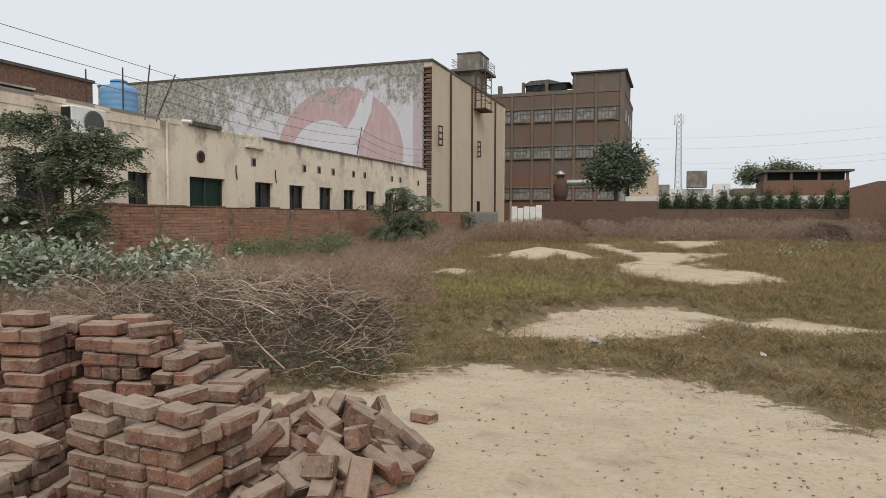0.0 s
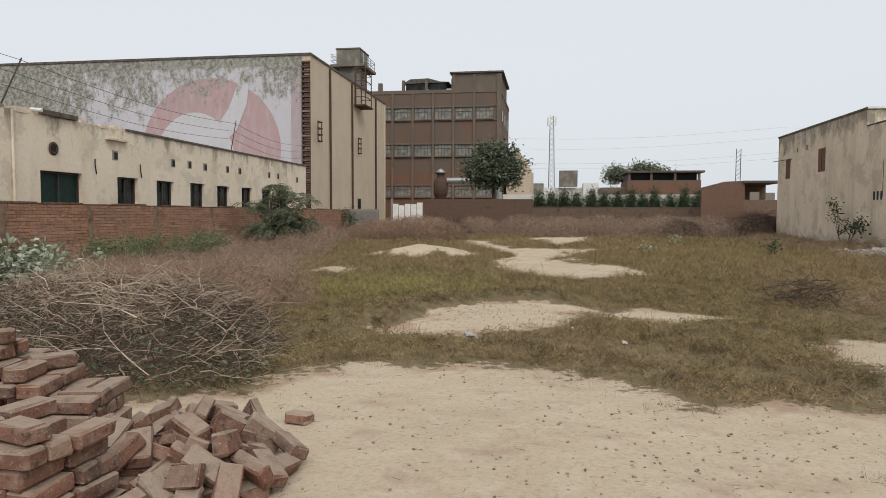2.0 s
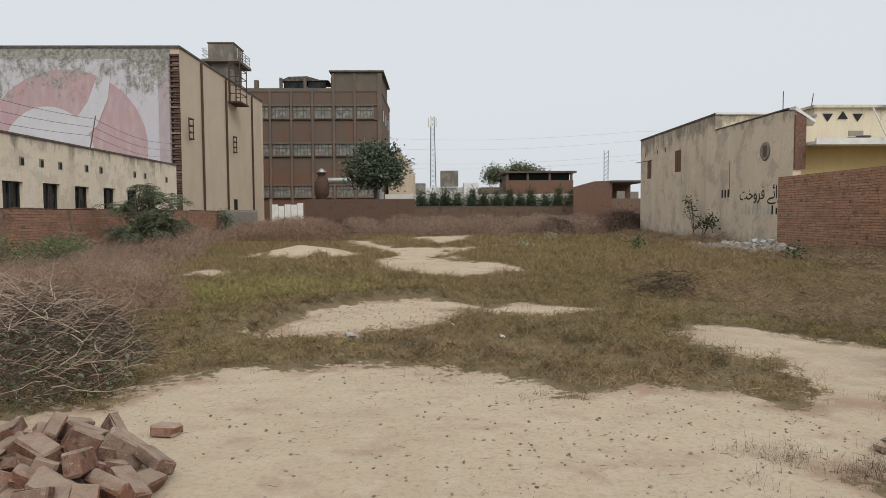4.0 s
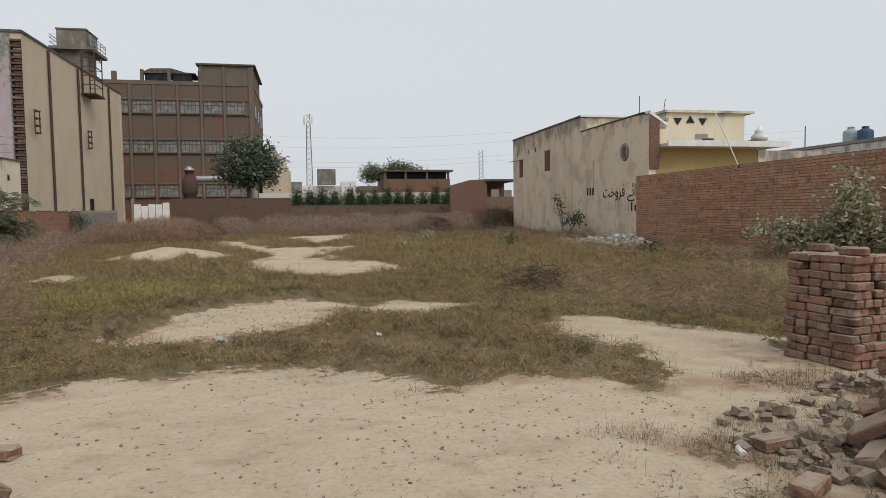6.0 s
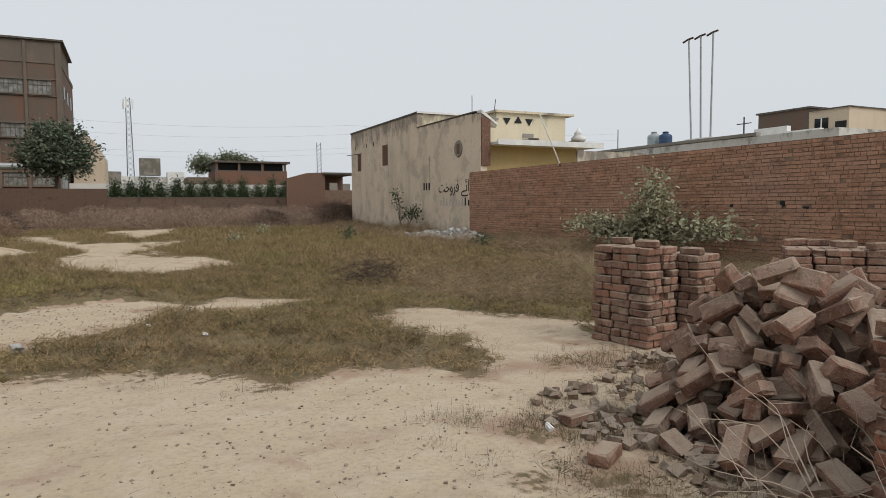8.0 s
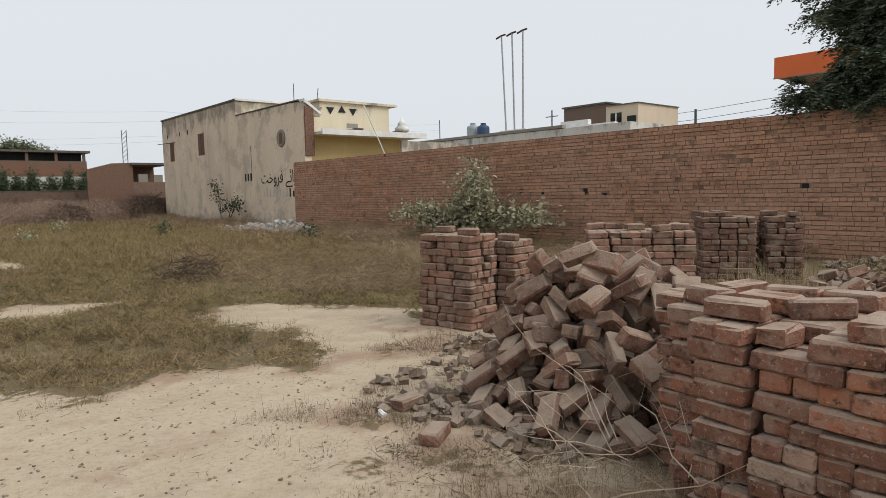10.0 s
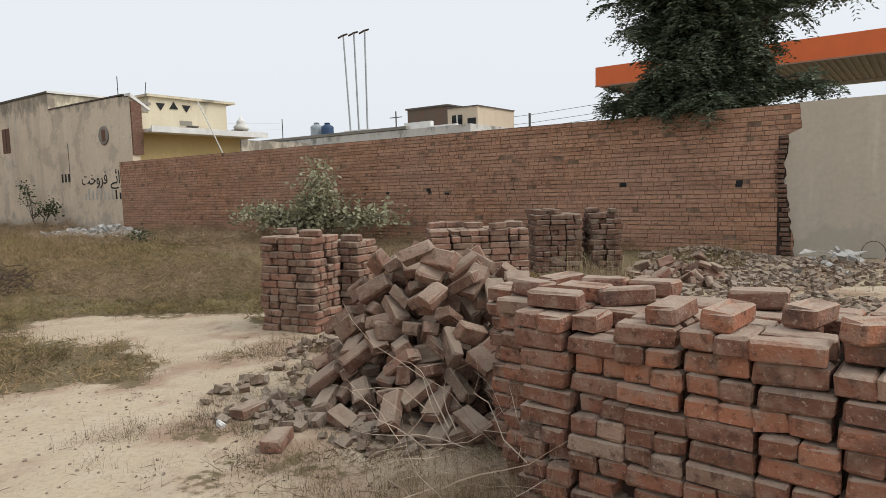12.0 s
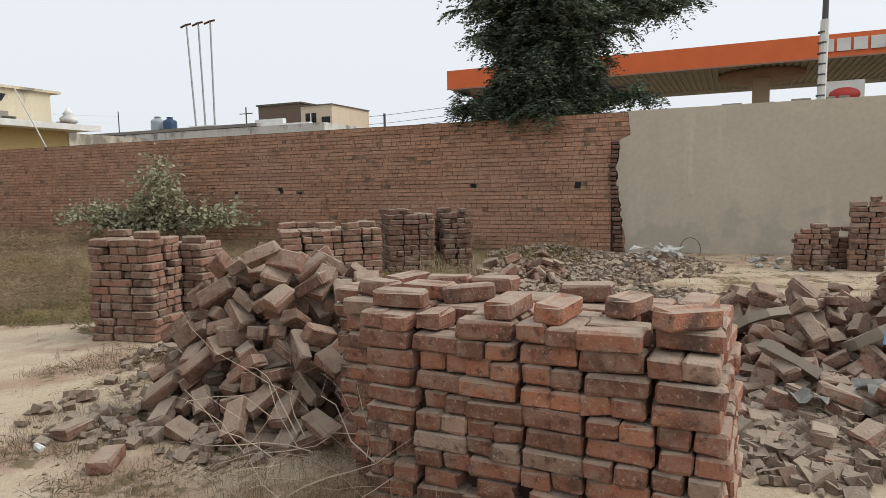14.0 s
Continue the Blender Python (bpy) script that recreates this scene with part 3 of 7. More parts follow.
def settle(count, rx, ry, top_of, seed, bat_share=0.35, length=BL):
    """Bricks dropped one by one on a small height map until the heap has its shape: yields (bat, pose) for each."""
    r = np.random.RandomState(seed)
    step = 0.016
    nxg, nyg = int(2.6 * rx / step), int(2.6 * ry / step)
    gx0, gy0 = -1.3 * rx, -1.3 * ry
    H = np.zeros((nxg, nyg))
    made = tries = 0
    while made < count and tries < count * 12:
        tries += 1
        a, q = r.uniform(0, 2 * np.pi), np.sqrt(r.rand()) * 1.08
        x, y = rx * q * np.cos(a), ry * q * np.sin(a)
        want = top_of(q, a)
        bat = r.rand() < bat_share
        hl, hw, hh = length * (0.33 if bat else 0.5), BW / 2, BH / 2
        pick = r.rand()
        roll = 0.0
        if pick < 0.22:
            hw, hh, roll = BH / 2, BW / 2, 90.0
        yaw = r.uniform(0, 2 * np.pi)
        c, s = np.cos(yaw), np.sin(yaw)
        us, vs = np.meshgrid(np.linspace(-hl, hl, 9), np.linspace(-hw, hw, 5), indexing="ij")
        px, py = x + us * c - vs * s, y + us * s + vs * c
        ix, iy = np.clip(((px - gx0) / step).astype(int), 0, nxg - 1), np.clip(((py - gy0) / step).astype(int), 0, nyg - 1)
        under = H[ix, iy]
        if np.median(under) > want - 0.02 and made > 10 and want < under.max() + hh:
            continue
        A = np.stack([us.ravel(), vs.ravel(), np.ones(us.size)], -1)
        su, sv, _ = np.linalg.lstsq(A, under.ravel(), rcond=None)[0]
        su, sv = np.clip(su * 0.8 + r.normal(0, 0.14), -0.75, 0.75), np.clip(sv * 0.6 + r.normal(0, 0.14), -0.6, 0.6)
        rise = np.percentile(under - su * us - sv * vs, 72)
        z = rise + hh * np.sqrt(1 + su * su + sv * sv) - 0.006
        top = z + su * us + sv * vs + hh
        np.maximum.at(H, (ix.ravel(), iy.ravel()), top.ravel())
        # fill the cells between the samples
        fu, fv = np.meshgrid(np.linspace(-hl, hl, 24), np.linspace(-hw, hw, 14), indexing="ij")
        qx, qy = x + fu * c - fv * s, y + fu * s + fv * c
        jx, jy = np.clip(((qx - gx0) / step).astype(int), 0, nxg - 1), np.clip(((qy - gy0) / step).astype(int), 0, nyg - 1)
        np.maximum.at(H, (jx.ravel(), jy.ravel()), (z + su * fu + sv * fv + hh).ravel())
        made += 1
        ex, ey = Vector((c, s, su)).normalized(), Vector((-s, c, sv))
        ez = ex.cross(ey).normalized()
        ey = ez.cross(ex)
        m = Matrix((ex, ey, ez)).transposed().to_4x4()
        m.translation = (x, y, z)
        yield bat, m @ pose(0, 0, 0, roll + (180 if r.rand() < 0.5 else 0))


def brick_heap(name, label, at, rx, ry, hgt, count, kind, seed, turn=0, bat_share=0.35, plateau=1.3, power=1.5):
    """A tipped heap of bricks, each resting on those below it."""
    st = thing(name, label, "brick heap", (at[0], at[1], ground_z(*at) - 0.01), turn)
    whole, frogs, bats = SETS[kind]
    rnd = random.Random(seed)

    def top_of(q, a):
        lump = 1 + 0.12 * math.sin(3 * a + seed) + 0.08 * math.sin(5 * a)
        return hgt * min(1.0, plateau * max(0.0, 1 - (q * lump) ** power)) + 0.05

    for bat, m in settle(count, rx, ry, top_of, seed, bat_share):
        lay(st, rnd.choice(bats if bat else whole + frogs), m)
    return st


def chips(name, label, category, spots, count, size, material, seed, lift=0.3):
    """Broken bits strewn over ellipses (x, y, rx, ry, height), joined."""
    rnd = np.random.RandomState(seed)
    base = np.array([(x, y, z) for x in (-1, 1) for y in (-1, 1) for z in (-1, 1)], float)
    faces = np.array([(0, 1, 3), (0, 3, 2), (4, 6, 7), (4, 7, 5), (0, 4, 5), (0, 5, 1), (2, 3, 7), (2, 7, 6), (0, 2, 6), (0, 6, 4), (1, 5, 7), (1, 7, 3)])
    vs, fs = [], []
    for n in range(count):
        cx, cy, rx, ry, hh = spots[n % len(spots)]
        a, r = rnd.uniform(0, 6.2832), math.sqrt(rnd.rand())
        x, y = cx + rx * r * math.cos(a), cy + ry * r * math.sin(a)
        s = size * rnd.uniform(0.35, 1.3)
        v = base * (s * np.array([1, rnd.uniform(0.5, 1), rnd.uniform(0.35, 0.75)]))
        v = v + rnd.uniform(-0.17, 0.17, v.shape) * s
        e = np.array(Euler((rnd.uniform(-0.5, 0.5), rnd.uniform(-0.5, 0.5), rnd.uniform(0, 6.28))).to_matrix())
        v = v @ e.T + (x, y, ground_z(x, y) + hh * (1 - r) + s * lift)
        fs.append(faces + 8 * n)
        vs.append(v)
    ob = new(name, raw_mesh(name, np.concatenate(vs), np.concatenate(fs), material))
    return tagged(ob, label, category, kind="stuff")


def brick_courses(parent, material, along, fixed, start, end, z0, courses, near, seed, face=-1, proud=0.006, skip=(), pitch=0.0845):
    """The bricks of a wall's face: courses of stretchers and headers by turns. near: the stretch built as single pieces; the rest is joined.
    along: 'x' or 'y'; fixed: the place of the face on the other axis; face: the way it looks."""
    rnd = random.Random(seed)
    shared = {}
    vs, fs, n = [], [], 0
    order = np.array([(0, 1, 3), (0, 3, 2), (4, 6, 7), (4, 7, 5), (0, 4, 5), (0, 5, 1), (2, 3, 7), (2, 7, 6), (0, 2, 6), (0, 6, 4), (1, 5, 7), (1, 7, 3)])
    for c in range(courses):
        u = start - rnd.random() * 0.1
        z = z0 + pitch * (c + 0.5)
        while u < end - 0.05:
            length = (0.225 if c % 2 else 0.108) if rnd.random() > 0.08 else (0.108 if c % 2 else 0.225)
            a, b = max(u, start), min(u + length, end)
            u += length + rnd.uniform(0.004, 0.013)
            if rnd.random() < 0.012:
                continue
            mid = (a + b) / 2
            if any(s0 <= mid <= s1 and h0 <= z <= h1 for s0, s1, h0, h1 in skip) or b - a < 0.04:
                continue
            out = proud + rnd.uniform(-0.004, 0.011)
            hz = (0.072 + rnd.uniform(-0.014, 0.006)) / 2
            if near[0] <= mid <= near[1]:
                key = (length, rnd.randrange(3))
                if key not in shared:
                    bm = box(-0.03, 0.03, -length / 2, length / 2, -0.036, 0.036, 0.004)
                    for v in bm.verts:
                        v.co += Vector([rnd.uniform(-0.002, 0.002) for _ in range(3)])
                    me = bpy.data.meshes.new("brick")
                    bm.to_mesh(me)
                    bm.free()
                    me.materials.append(material)
                    shared[key] = me
                d = face * (out - 0.03)
                lay(parent, shared[key], pose(fixed + d, mid, z) if along == "y" else pose(mid, fixed + d, z, 0, 0, 90))
            else:
                d0, d1 = sorted((fixed - face * 0.03, fixed + face * out))
                if along == "y":
                    v = [(x, y, w) for x in (d0, d1) for y in (a, b) for w in (z - hz, z + hz)]
                else:
                    v = [(x, y, w) for x in (a, b) for y in (d0, d1) for w in (z - hz, z + hz)]
                vs.extend(v)
                fs.append(order + n)
                n += 8
    if vs:
        ob = new("brickwork", raw_mesh("brickwork", np.array(vs), np.concatenate(fs), material))
        ob.parent = parent
        tagged(ob, kind="stuff")


# ---- boundary walls ----
WX, WY0, WY1, WTOP = 13.35, 1.55, 24.32, 2.63
HOLES = [(2.59, 1.28), (4.76, 1.29), (7.31, 1.29), (9.14, 1.17), (9.69, 1.28), (11.01, 1.27), (11.76, 1.3), (14.1, 1.31), (16.44, 1.32), (18.8, 1.29), (7.3, 1.46),
         (3.9, 2.2), (9.6, 2.2), (6.2, 1.9)]
bm = bmesh.new()
edges_y = [WY0]
for hy, hz in sorted(HOLES[:3] + HOLES[4:5] + HOLES[6:10]):
    add_box(bm, WX + 0.006, WX + 0.23, edges_y[-1], hy - 0.06, -0.3, WTOP)
    add_box(bm, WX + 0.006, WX + 0.23, hy - 0.06, hy + 0.06, -0.3, hz - 0.06)
    add_box(bm, WX + 0.006, WX + 0.23, hy - 0.06, hy + 0.06, hz + 0.06, WTOP)
    add_box(bm, WX + 0.12, WX + 0.22, hy - 0.06, hy + 0.06, hz - 0.06, hz + 0.06)
    edges_y.append(hy + 0.06)
add_box(bm, WX + 0.006, WX + 0.23, edges_y[-1], WY1, -0.3, WTOP)
wall_east = part("wall_east", bm, M_MORTAR)
# black plates close the holes and carry their inner shade
for hy, hz in HOLES[:10]:
    part("putlog_hole", box(WX + 0.004, WX + 0.008, hy - 0.065, hy + 0.065, hz - 0.055, hz + 0.055), M_DARK, wall_east)
tagged(wall_east, "high red brick boundary wall with small putlog holes", "wall", kind="structure")

plaster_wall = part("wall_plastered", box(WX - 0.022, WX + 0.26, -14, WY0, -0.3, WTOP + 0.01), M_GREYWALL)
# the render laps over the brickwork with a ragged edge
rnd = random.Random(31)
lap = bmesh.new()
edge = [(WY0 + (0.06 if z > 2.1 else 0.30 - 0.12 * abs(z - 1.5)) + rnd.uniform(-0.03, 0.035), z) for z in [-0.2 + 0.1 * k for k in range(28)] + [WTOP + 0.008]]
for x in (WX - 0.022, WX - 0.010):
    fan = [lap.verts.new((x, WY0 + 0.0005, z)) for _, z in edge]
    out = [lap.verts.new((x, y, z)) for y, z in edge]
    for k in range(len(edge) - 1):
        lap.faces.new((fan[k], out[k], out[k + 1], fan[k + 1]))
lap.verts.ensure_lookup_table()
half = len(edge)
for k in range(half - 1):
    lap.faces.new((lap.verts[half + k], lap.verts[3 * half + k], lap.verts[3 * half + k + 1], lap.verts[half + k + 1]))
bmesh.ops.recalc_face_normals(lap, faces=lap.faces[:])
part("ragged_render", lap, M_GREYWALL, plaster_wall)
tagged(plaster_wall, "smooth grey cement-rendered boundary wall", "wall", kind="structure")
rnd = random.Random(5)
bm = bmesh.new()
y = WY0 + 0.02
while y > -13:
    ln = rnd.uniform(0.1, 0.35)
    if rnd.random() < 0.25:
        add_box(bm, WX + 0.1, WX + 0.25, y - ln, y, WTOP + 0.008, WTOP + 0.012 + rnd.uniform(0.01, 0.05))
    y -= ln + 0.05
part("coping_stone", bm, M_CONCRETE, plaster_wall)

LX, LTOP = -11.8, 1.53
wall_west = part("wall_west", box(LX - 0.23, LX - 0.006, 4.0, 39.2, -0.3, LTOP), M_MORTAR)
tagged(wall_west, "low weathered brick boundary wall with cement piers", "wall", kind="structure")
bm = bmesh.new()
for py in (13.0, 15.9, 18.9, 22.4, 26.0, 29.5, 33):
    add_box(bm, LX - 0.02, LX + 0.02, py - 0.1, py + 0.1, -0.2, LTOP - 0.02)
part("pier", bm, M_MORTAR, wall_west)
rnd = random.Random(9)
bm = bmesh.new()
y = 4.0
while y < 39:
    ln = rnd.uniform(0.4, 1.4)
    add_box(bm, LX - 0.25, LX + 0.02, y, y + ln - 0.02, LTOP + 0.001, LTOP + rnd.uniform(0.01, 0.06))
    y += ln
part("coping", bm, M_BRICK_OLD, wall_west)

# far walls: a taller dark brick length, a low one, a cement length and a white gate
FY = 50.0
north_a = part("wall_north", box(-9.2, -0.9, FY, FY + 0.23, -0.3, 2.48), M_BRICK_FAR)
tagged(north_a, "dark old brick wall at the far end", "wall", kind="structure")
north_b = part("wall_north_low", box(-0.9, 16, FY + 0.1, FY + 0.33, -0.3, 1.86), M_BRICK_FAR)
tagged(north_b, "low dark brick wall at the far end", "wall", kind="structure")
part("coping", box(-0.9, 16, FY + 0.07, FY + 0.36, 1.86, 1.92), M_DARKCAP, north_b)
north_c = part("wall_north_cement", box(-14.3, -11.8, 46, 46.2, -0.3, 1.65), M_CONCRETE)
tagged(north_c, "cement-rendered low wall", "wall", kind="structure")
part("return_wall", box(LX - 0.23, LX, 39.2, 46, -0.3, 1.5), M_CONCRETE, north_c)
gate = thing("metal_gate", "white sheet-metal gate in the far wall", "gate", (-10.5, FY, 0))
for i in range(5):
    part("panel", box(-1.2 + 0.48 * i, -0.76 + 0.48 * i, -0.02, 0.02, 0.1, 2.1 - 0.12 * (i % 2) + 0.1 * (i > 2)), M_WHITE, gate)
part("post", box(-1.35, -1.22, -0.08, 0.08, 0, 2.5), M_CONCRETE, gate)

# ---- low factory building along the west side ----
fac = thing("factory_building", "long low cream-plastered factory with dark windows and a stained front", "building")
FX = -13.3
WINDOWS = [(10.45, 11.75, 1.45, 2.46), (13.59, 14.38, 1.5, 2.47), (15.92, 17.54, 1.5, 2.47), (19.15, 20.21, 1.5, 2.47), (21.28, 22.35, 1.45, 2.46), (23.48, 24.54, 1.45, 2.48),
           (25.55, 26.61, 1.45, 2.46), (27.76, 28.8, 1.45, 2.48), (29.9, 30.95, 1.45, 2.48), (32.0, 33.05, 1.45, 2.48)]
ys = 2.0
for y0, y1, z0, z1 in WINDOWS:
    part("wall", box(FX - 0.25, FX, ys, y0, -0.2, 3.98), M_CREAM, fac)
    part("wall", box(FX - 0.25, FX, y0, y1, -0.2, z0), M_CREAM, fac)
    part("wall", box(FX - 0.25, FX, y0, y1, z1, 3.98), M_CREAM, fac)
    ys = y1
part("wall", box(FX - 0.25, FX, ys, 35.65, -0.2, 3.98), M_CREAM, fac)
part("end_wall", box(FX - 9, FX - 0.25, 35.4, 35.65, -0.2, 3.98), M_CREAM, fac)
part("end_wall", box(FX - 9, FX - 0.25, 2.0, 2.25, -0.2, 3.98), M_CREAM, fac)
part("roof", box(FX - 9, FX - 0.25, 2.25, 35.4, 3.6, 3.78), M_CONCRETE, fac)
part("parapet_cap", box(FX - 0.3, FX + 0.05, 19.6, 35.7, 3.98, 4.05), M_DARKCAP, fac)
part("parapet_cap", box(FX - 0.3, FX + 0.02, 2.0, 14.75, 3.98, 4.06), M_CONCRETE, fac)
part("parapet_block", box(FX - 0.22, FX + 0.012, 2.0, 14.75, 3.72, 4.02), M_HOUSE, fac)
rnd = random.Random(12)
bm = bmesh.new()
y = 2.2
while y < 19.4:
    ln = rnd.uniform(0.15, 0.6)
    add_box(bm, FX - 0.27 + rnd.uniform(-0.02, 0.02), FX + rnd.uniform(-0.03, 0.035), y, y + ln, 3.93, 4.0 + rnd.uniform(0.0, 0.09))
    y += ln * rnd.uniform(0.8, 1.6)
tagged(part("crumbling_edge", bm, M_HOUSE, fac), kind="stuff")
part("ledge", box(FX, FX + 0.12, 18.6, 19.6, 3.6, 3.66), M_CREAM, fac)
# black sheet added behind the windows for the interior's shade
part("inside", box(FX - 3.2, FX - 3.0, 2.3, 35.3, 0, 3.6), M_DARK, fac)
for n, (y0, y1, z0, z1) in enumerate(WINDOWS):
    w = part("window", box(FX - 0.2, FX - 0.17, y0, y1, z0, z1), M_GREEN_SHUTTER if n == 2 else M_GLASS, fac, "dark green shutter" if n == 2 else "")
    bm = bmesh.new()
    add_box(bm, FX - 0.17, FX - 0.12, y0, y0 + 0.05, z0, z1)
    add_box(bm, FX - 0.17, FX - 0.12, y1 - 0.05, y1, z0, z1)
    add_box(bm, FX - 0.17, FX - 0.12, y0, y1, z1 - 0.05, z1)
    add_box(bm, FX - 0.17, FX - 0.12, (y0 + y1) / 2 - 0.025, (y0 + y1) / 2 + 0.025, z0, z1)
    part("frame", bm, M_FRAME, w)
    part("sill", box(FX - 0.02, FX + 0.05, y0 - 0.05, y1 + 0.05, z0 - 0.07, z0), M_CREAM, w)
for vy, vz in ((13.96, 3.0), (19.06, 3.14), (22.32, 3.15), (23.44, 3.17), (24.6, 3.16), (26.45, 3.19), (27.59, 3.2), (30.68, 3.2), (31.77, 3.2), (34.3, 3.15)):
    v = part("vent", box(FX + 0.002, FX + 0.008, vy - 0.14, vy + 0.14, vz - 0.15, vz + 0.15), M_CONCRETE, fac)
    part("vent_hole", box(FX + 0.009, FX + 0.014, vy - 0.05, vy + 0.11, vz - 0.12, vz + 0.1), M_DARK, v)
bm = lathe([(0.02, 0), (0.15, 0), (0.19, 0.03), (0.13, 0.05), (0.11, 0.02)], 12)
ob = part("exhaust_fan_hole", bm, M_RUST, fac)
ob.matrix_basis = pose(FX, 16.4, 3.1, 0, 90, 0)
part("fan_hub", box(FX + 0.022, FX + 0.028, 16.32, 16.48, 3.02, 3.18), M_DARK, fac)
part("drain_pipe", tube([(FX + 0.06, 14.95, 4.0), (FX + 0.06, 14.97, 1.2)], 0.035), M_CREAM, fac)
part("rubble_on_parapet", box(FX - 0.2, FX + 0.1, 15.9, 17.3, 3.99, 4.12), M_DARKCAP, fac)
part("spout", tube([(FX - 0.05, 15.7, 4.08), (FX + 0.25, 15.75, 4.05)], 0.05), M_WHITE, fac)
for cy in (18.1, 20.35):
    part("cable", tube([(FX + 0.02, cy, 2.95), (FX + 0.05, cy - 0.05, 2.75), (FX + 0.02, cy + 0.05, 2.5)], 0.018), M_DARK, fac)

upper = thing("upper_storey", "set-back upper storey in bare brown brick", "building")
part("wall", box(-21, -16.0, 4.0, 15.0, 3.78, 5.2), M_BRICK_OLD, upper)
part("coping", box(-21.05, -15.95, 3.95, 15.05, 5.2, 5.28), M_DARKCAP, upper)
part("opening", box(-15.995, -15.985, 11.9, 13.0, 4.35, 4.65), M_DARK, upper)
part("lintel", box(-16.0, -15.93, 11.8, 13.1, 4.65, 4.7), M_CREAM, upper)
ac = thing("air_conditioner", "white outdoor air-conditioner unit on the factory wall", "air conditioner", (FX + 0.02, 12.1, 3.16))
part("body", box(0.0, 0.32, -0.5, 0.5, 0.05, 0.72, 0.02), M_WHITE, ac)
ob = part("fan_guard", lathe([(0.05, 0.0), (0.27, 0.0), (0.29, 0.02), (0.25, 0.03), (0.06, 0.02)], 20), M_STEEL, ac)
ob.matrix_basis = pose(0.322, 0.12, 0.38, 0, 90, 0)
part("side_panel", box(0.02, 0.30, -0.514, -0.504, 0.1, 0.68), M_DARK, ac)
for yy in (-0.38, 0.34):
    part("bracket", box(0.0, 0.34, yy, yy + 0.04, 0.0, 0.048), M_STEEL, ac)


def water_tank(label, at, r, hgt, material, group="rooftop tanks"):
    t = thing("water_tank", label, "water tank", at, 0, group)
    prof = [(r * 0.97, 0), (r, 0.03)]
    for k in range(1, 6):
        z = hgt * 0.82 * k / 6
        prof += [(r, z - 0.03), (r * 0.985, z), (r, z + 0.03)]
    prof += [(r, hgt * 0.82), (r * 0.9, hgt * 0.88), (r * 0.45, hgt * 0.95), (r * 0.42, hgt)]
    part("body", lathe(prof, 28), material, t)
    part("lid", lathe([(r * 0.46, hgt), (r * 0.46, hgt + 0.05), (r * 0.3, hgt + 0.08)], 20), material, t)
    return t


water_tank("large blue plastic water tank on the factory roof", (-14.3, 14.32, 3.78), 0.49, 1.2, M_BLUE)

rods = thing("barbed_wire_fence", "slanted iron rods with slack wires along the parapet", "wire fence")
for p, q in (((FX, 14.19, 3.9), (FX, 14.42, 5.42)), ((FX, 14.6, 3.9), (FX, 15.39, 5.36)), ((FX, 26.79, 4.0), (FX, 27.3, 5.39)), ((FX - 0.3, 12.61, 3.9), (FX - 0.3, 12.6, 4.95)),
             ((FX - 0.3, 13.77, 3.9), (FX - 0.3, 13.77, 5.24))):
    part("rod", tube([p, q], 0.022, 0.018, 6), M_RUST, rods)
for k in range(3):
    z1, z2 = 5.3 - 0.38 * k, 5.25 - 0.36 * k
    pts = [(FX, 15.3 - 0.2 * k + (27.2 - 15.3) * i / 12, z1 + (z2 - z1) * i / 12 - 0.25 * math.sin(math.pi * i / 12)) for i in range(13)]
    part("wire", tube(pts, 0.008, 0.008, 4), M_STEEL, rods)
    pts = [(FX, 27.2 + 8.4 * i / 8, z2 - 0.28 * math.sin(math.pi * i / 8) - 0.1 * i / 8) for i in range(9)]
    part("wire", tube(pts, 0.008, 0.008, 4), M_STEEL, rods)
    pts = [(FX, 15.3 - 0.2 * k - (15.3 - 6) * i / 8, z1 + 0.16 * i / 8) for i in range(9)]
    part("wire", tube(pts, 0.008, 0.008, 4), M_STEEL, rods)

# ---- big hall with the faded mural ----
hall = thing("warehouse", "tall beige warehouse with a peeling painted mural on its gable", "building")
HX, HY, HY2, HZ = -14.4, 39.4, 58.1, 11.14
part("wall", box(-42, HX, HY, HY2, -0.2, HZ), M_BEIGE, hall)
part("gable_skin", box(-42, HX - 0.55, HY - 0.03, HY - 0.002, -0.2, HZ), mural_material("bare_grey_render", (0.30, 0.285, 0.25)), hall)
part("coping", box(-42.05, HX + 0.06, HY - 0.08, HY2 + 0.05, HZ, HZ + 0.14), M_DARKCAP, hall)
mural = part("mural", polygon_plate([(-32.5, 1.5), (HX - 0.62, 1.5), (HX - 0.62, 10.5), (-32.5, 10.5)], HY - 0.045, HY - 0.034), M_MURAL_BG, hall, "lilac ground of the faded mural")
circle = [(-21.1 + 4.75 * math.cos(6.2832 * i / 48), 5.35 + 4.55 * math.sin(6.2832 * i / 48)) for i in range(48)]
part("red_shape", polygon_plate(circle, HY - 0.058, HY - 0.047), M_MURAL_RED, mural, "faded red rounded shape")
inner = [(-22.2 + 2.75 * math.cos(6.2832 * i / 40), 4.6 + 3.15 * math.sin(6.2832 * i / 40)) for i in range(40)]
part("pale_shape", polygon_plate(inner, HY - 0.071, HY - 0.060), M_MURAL_PALE, mural, "faded white rounded shape")
stem = [(-19.3, 6.6), (-18.6, 8.2), (-18.35, 10.2), (-18.75, 10.4), (-19.2, 9.5), (-19.8, 8.0), (-20.6, 6.9), (-20.4, 5.6)]
part("pale_stem", polygon_plate(stem, HY - 0.084, HY - 0.073), M_MURAL_PALE, mural, "faded white curved stem")
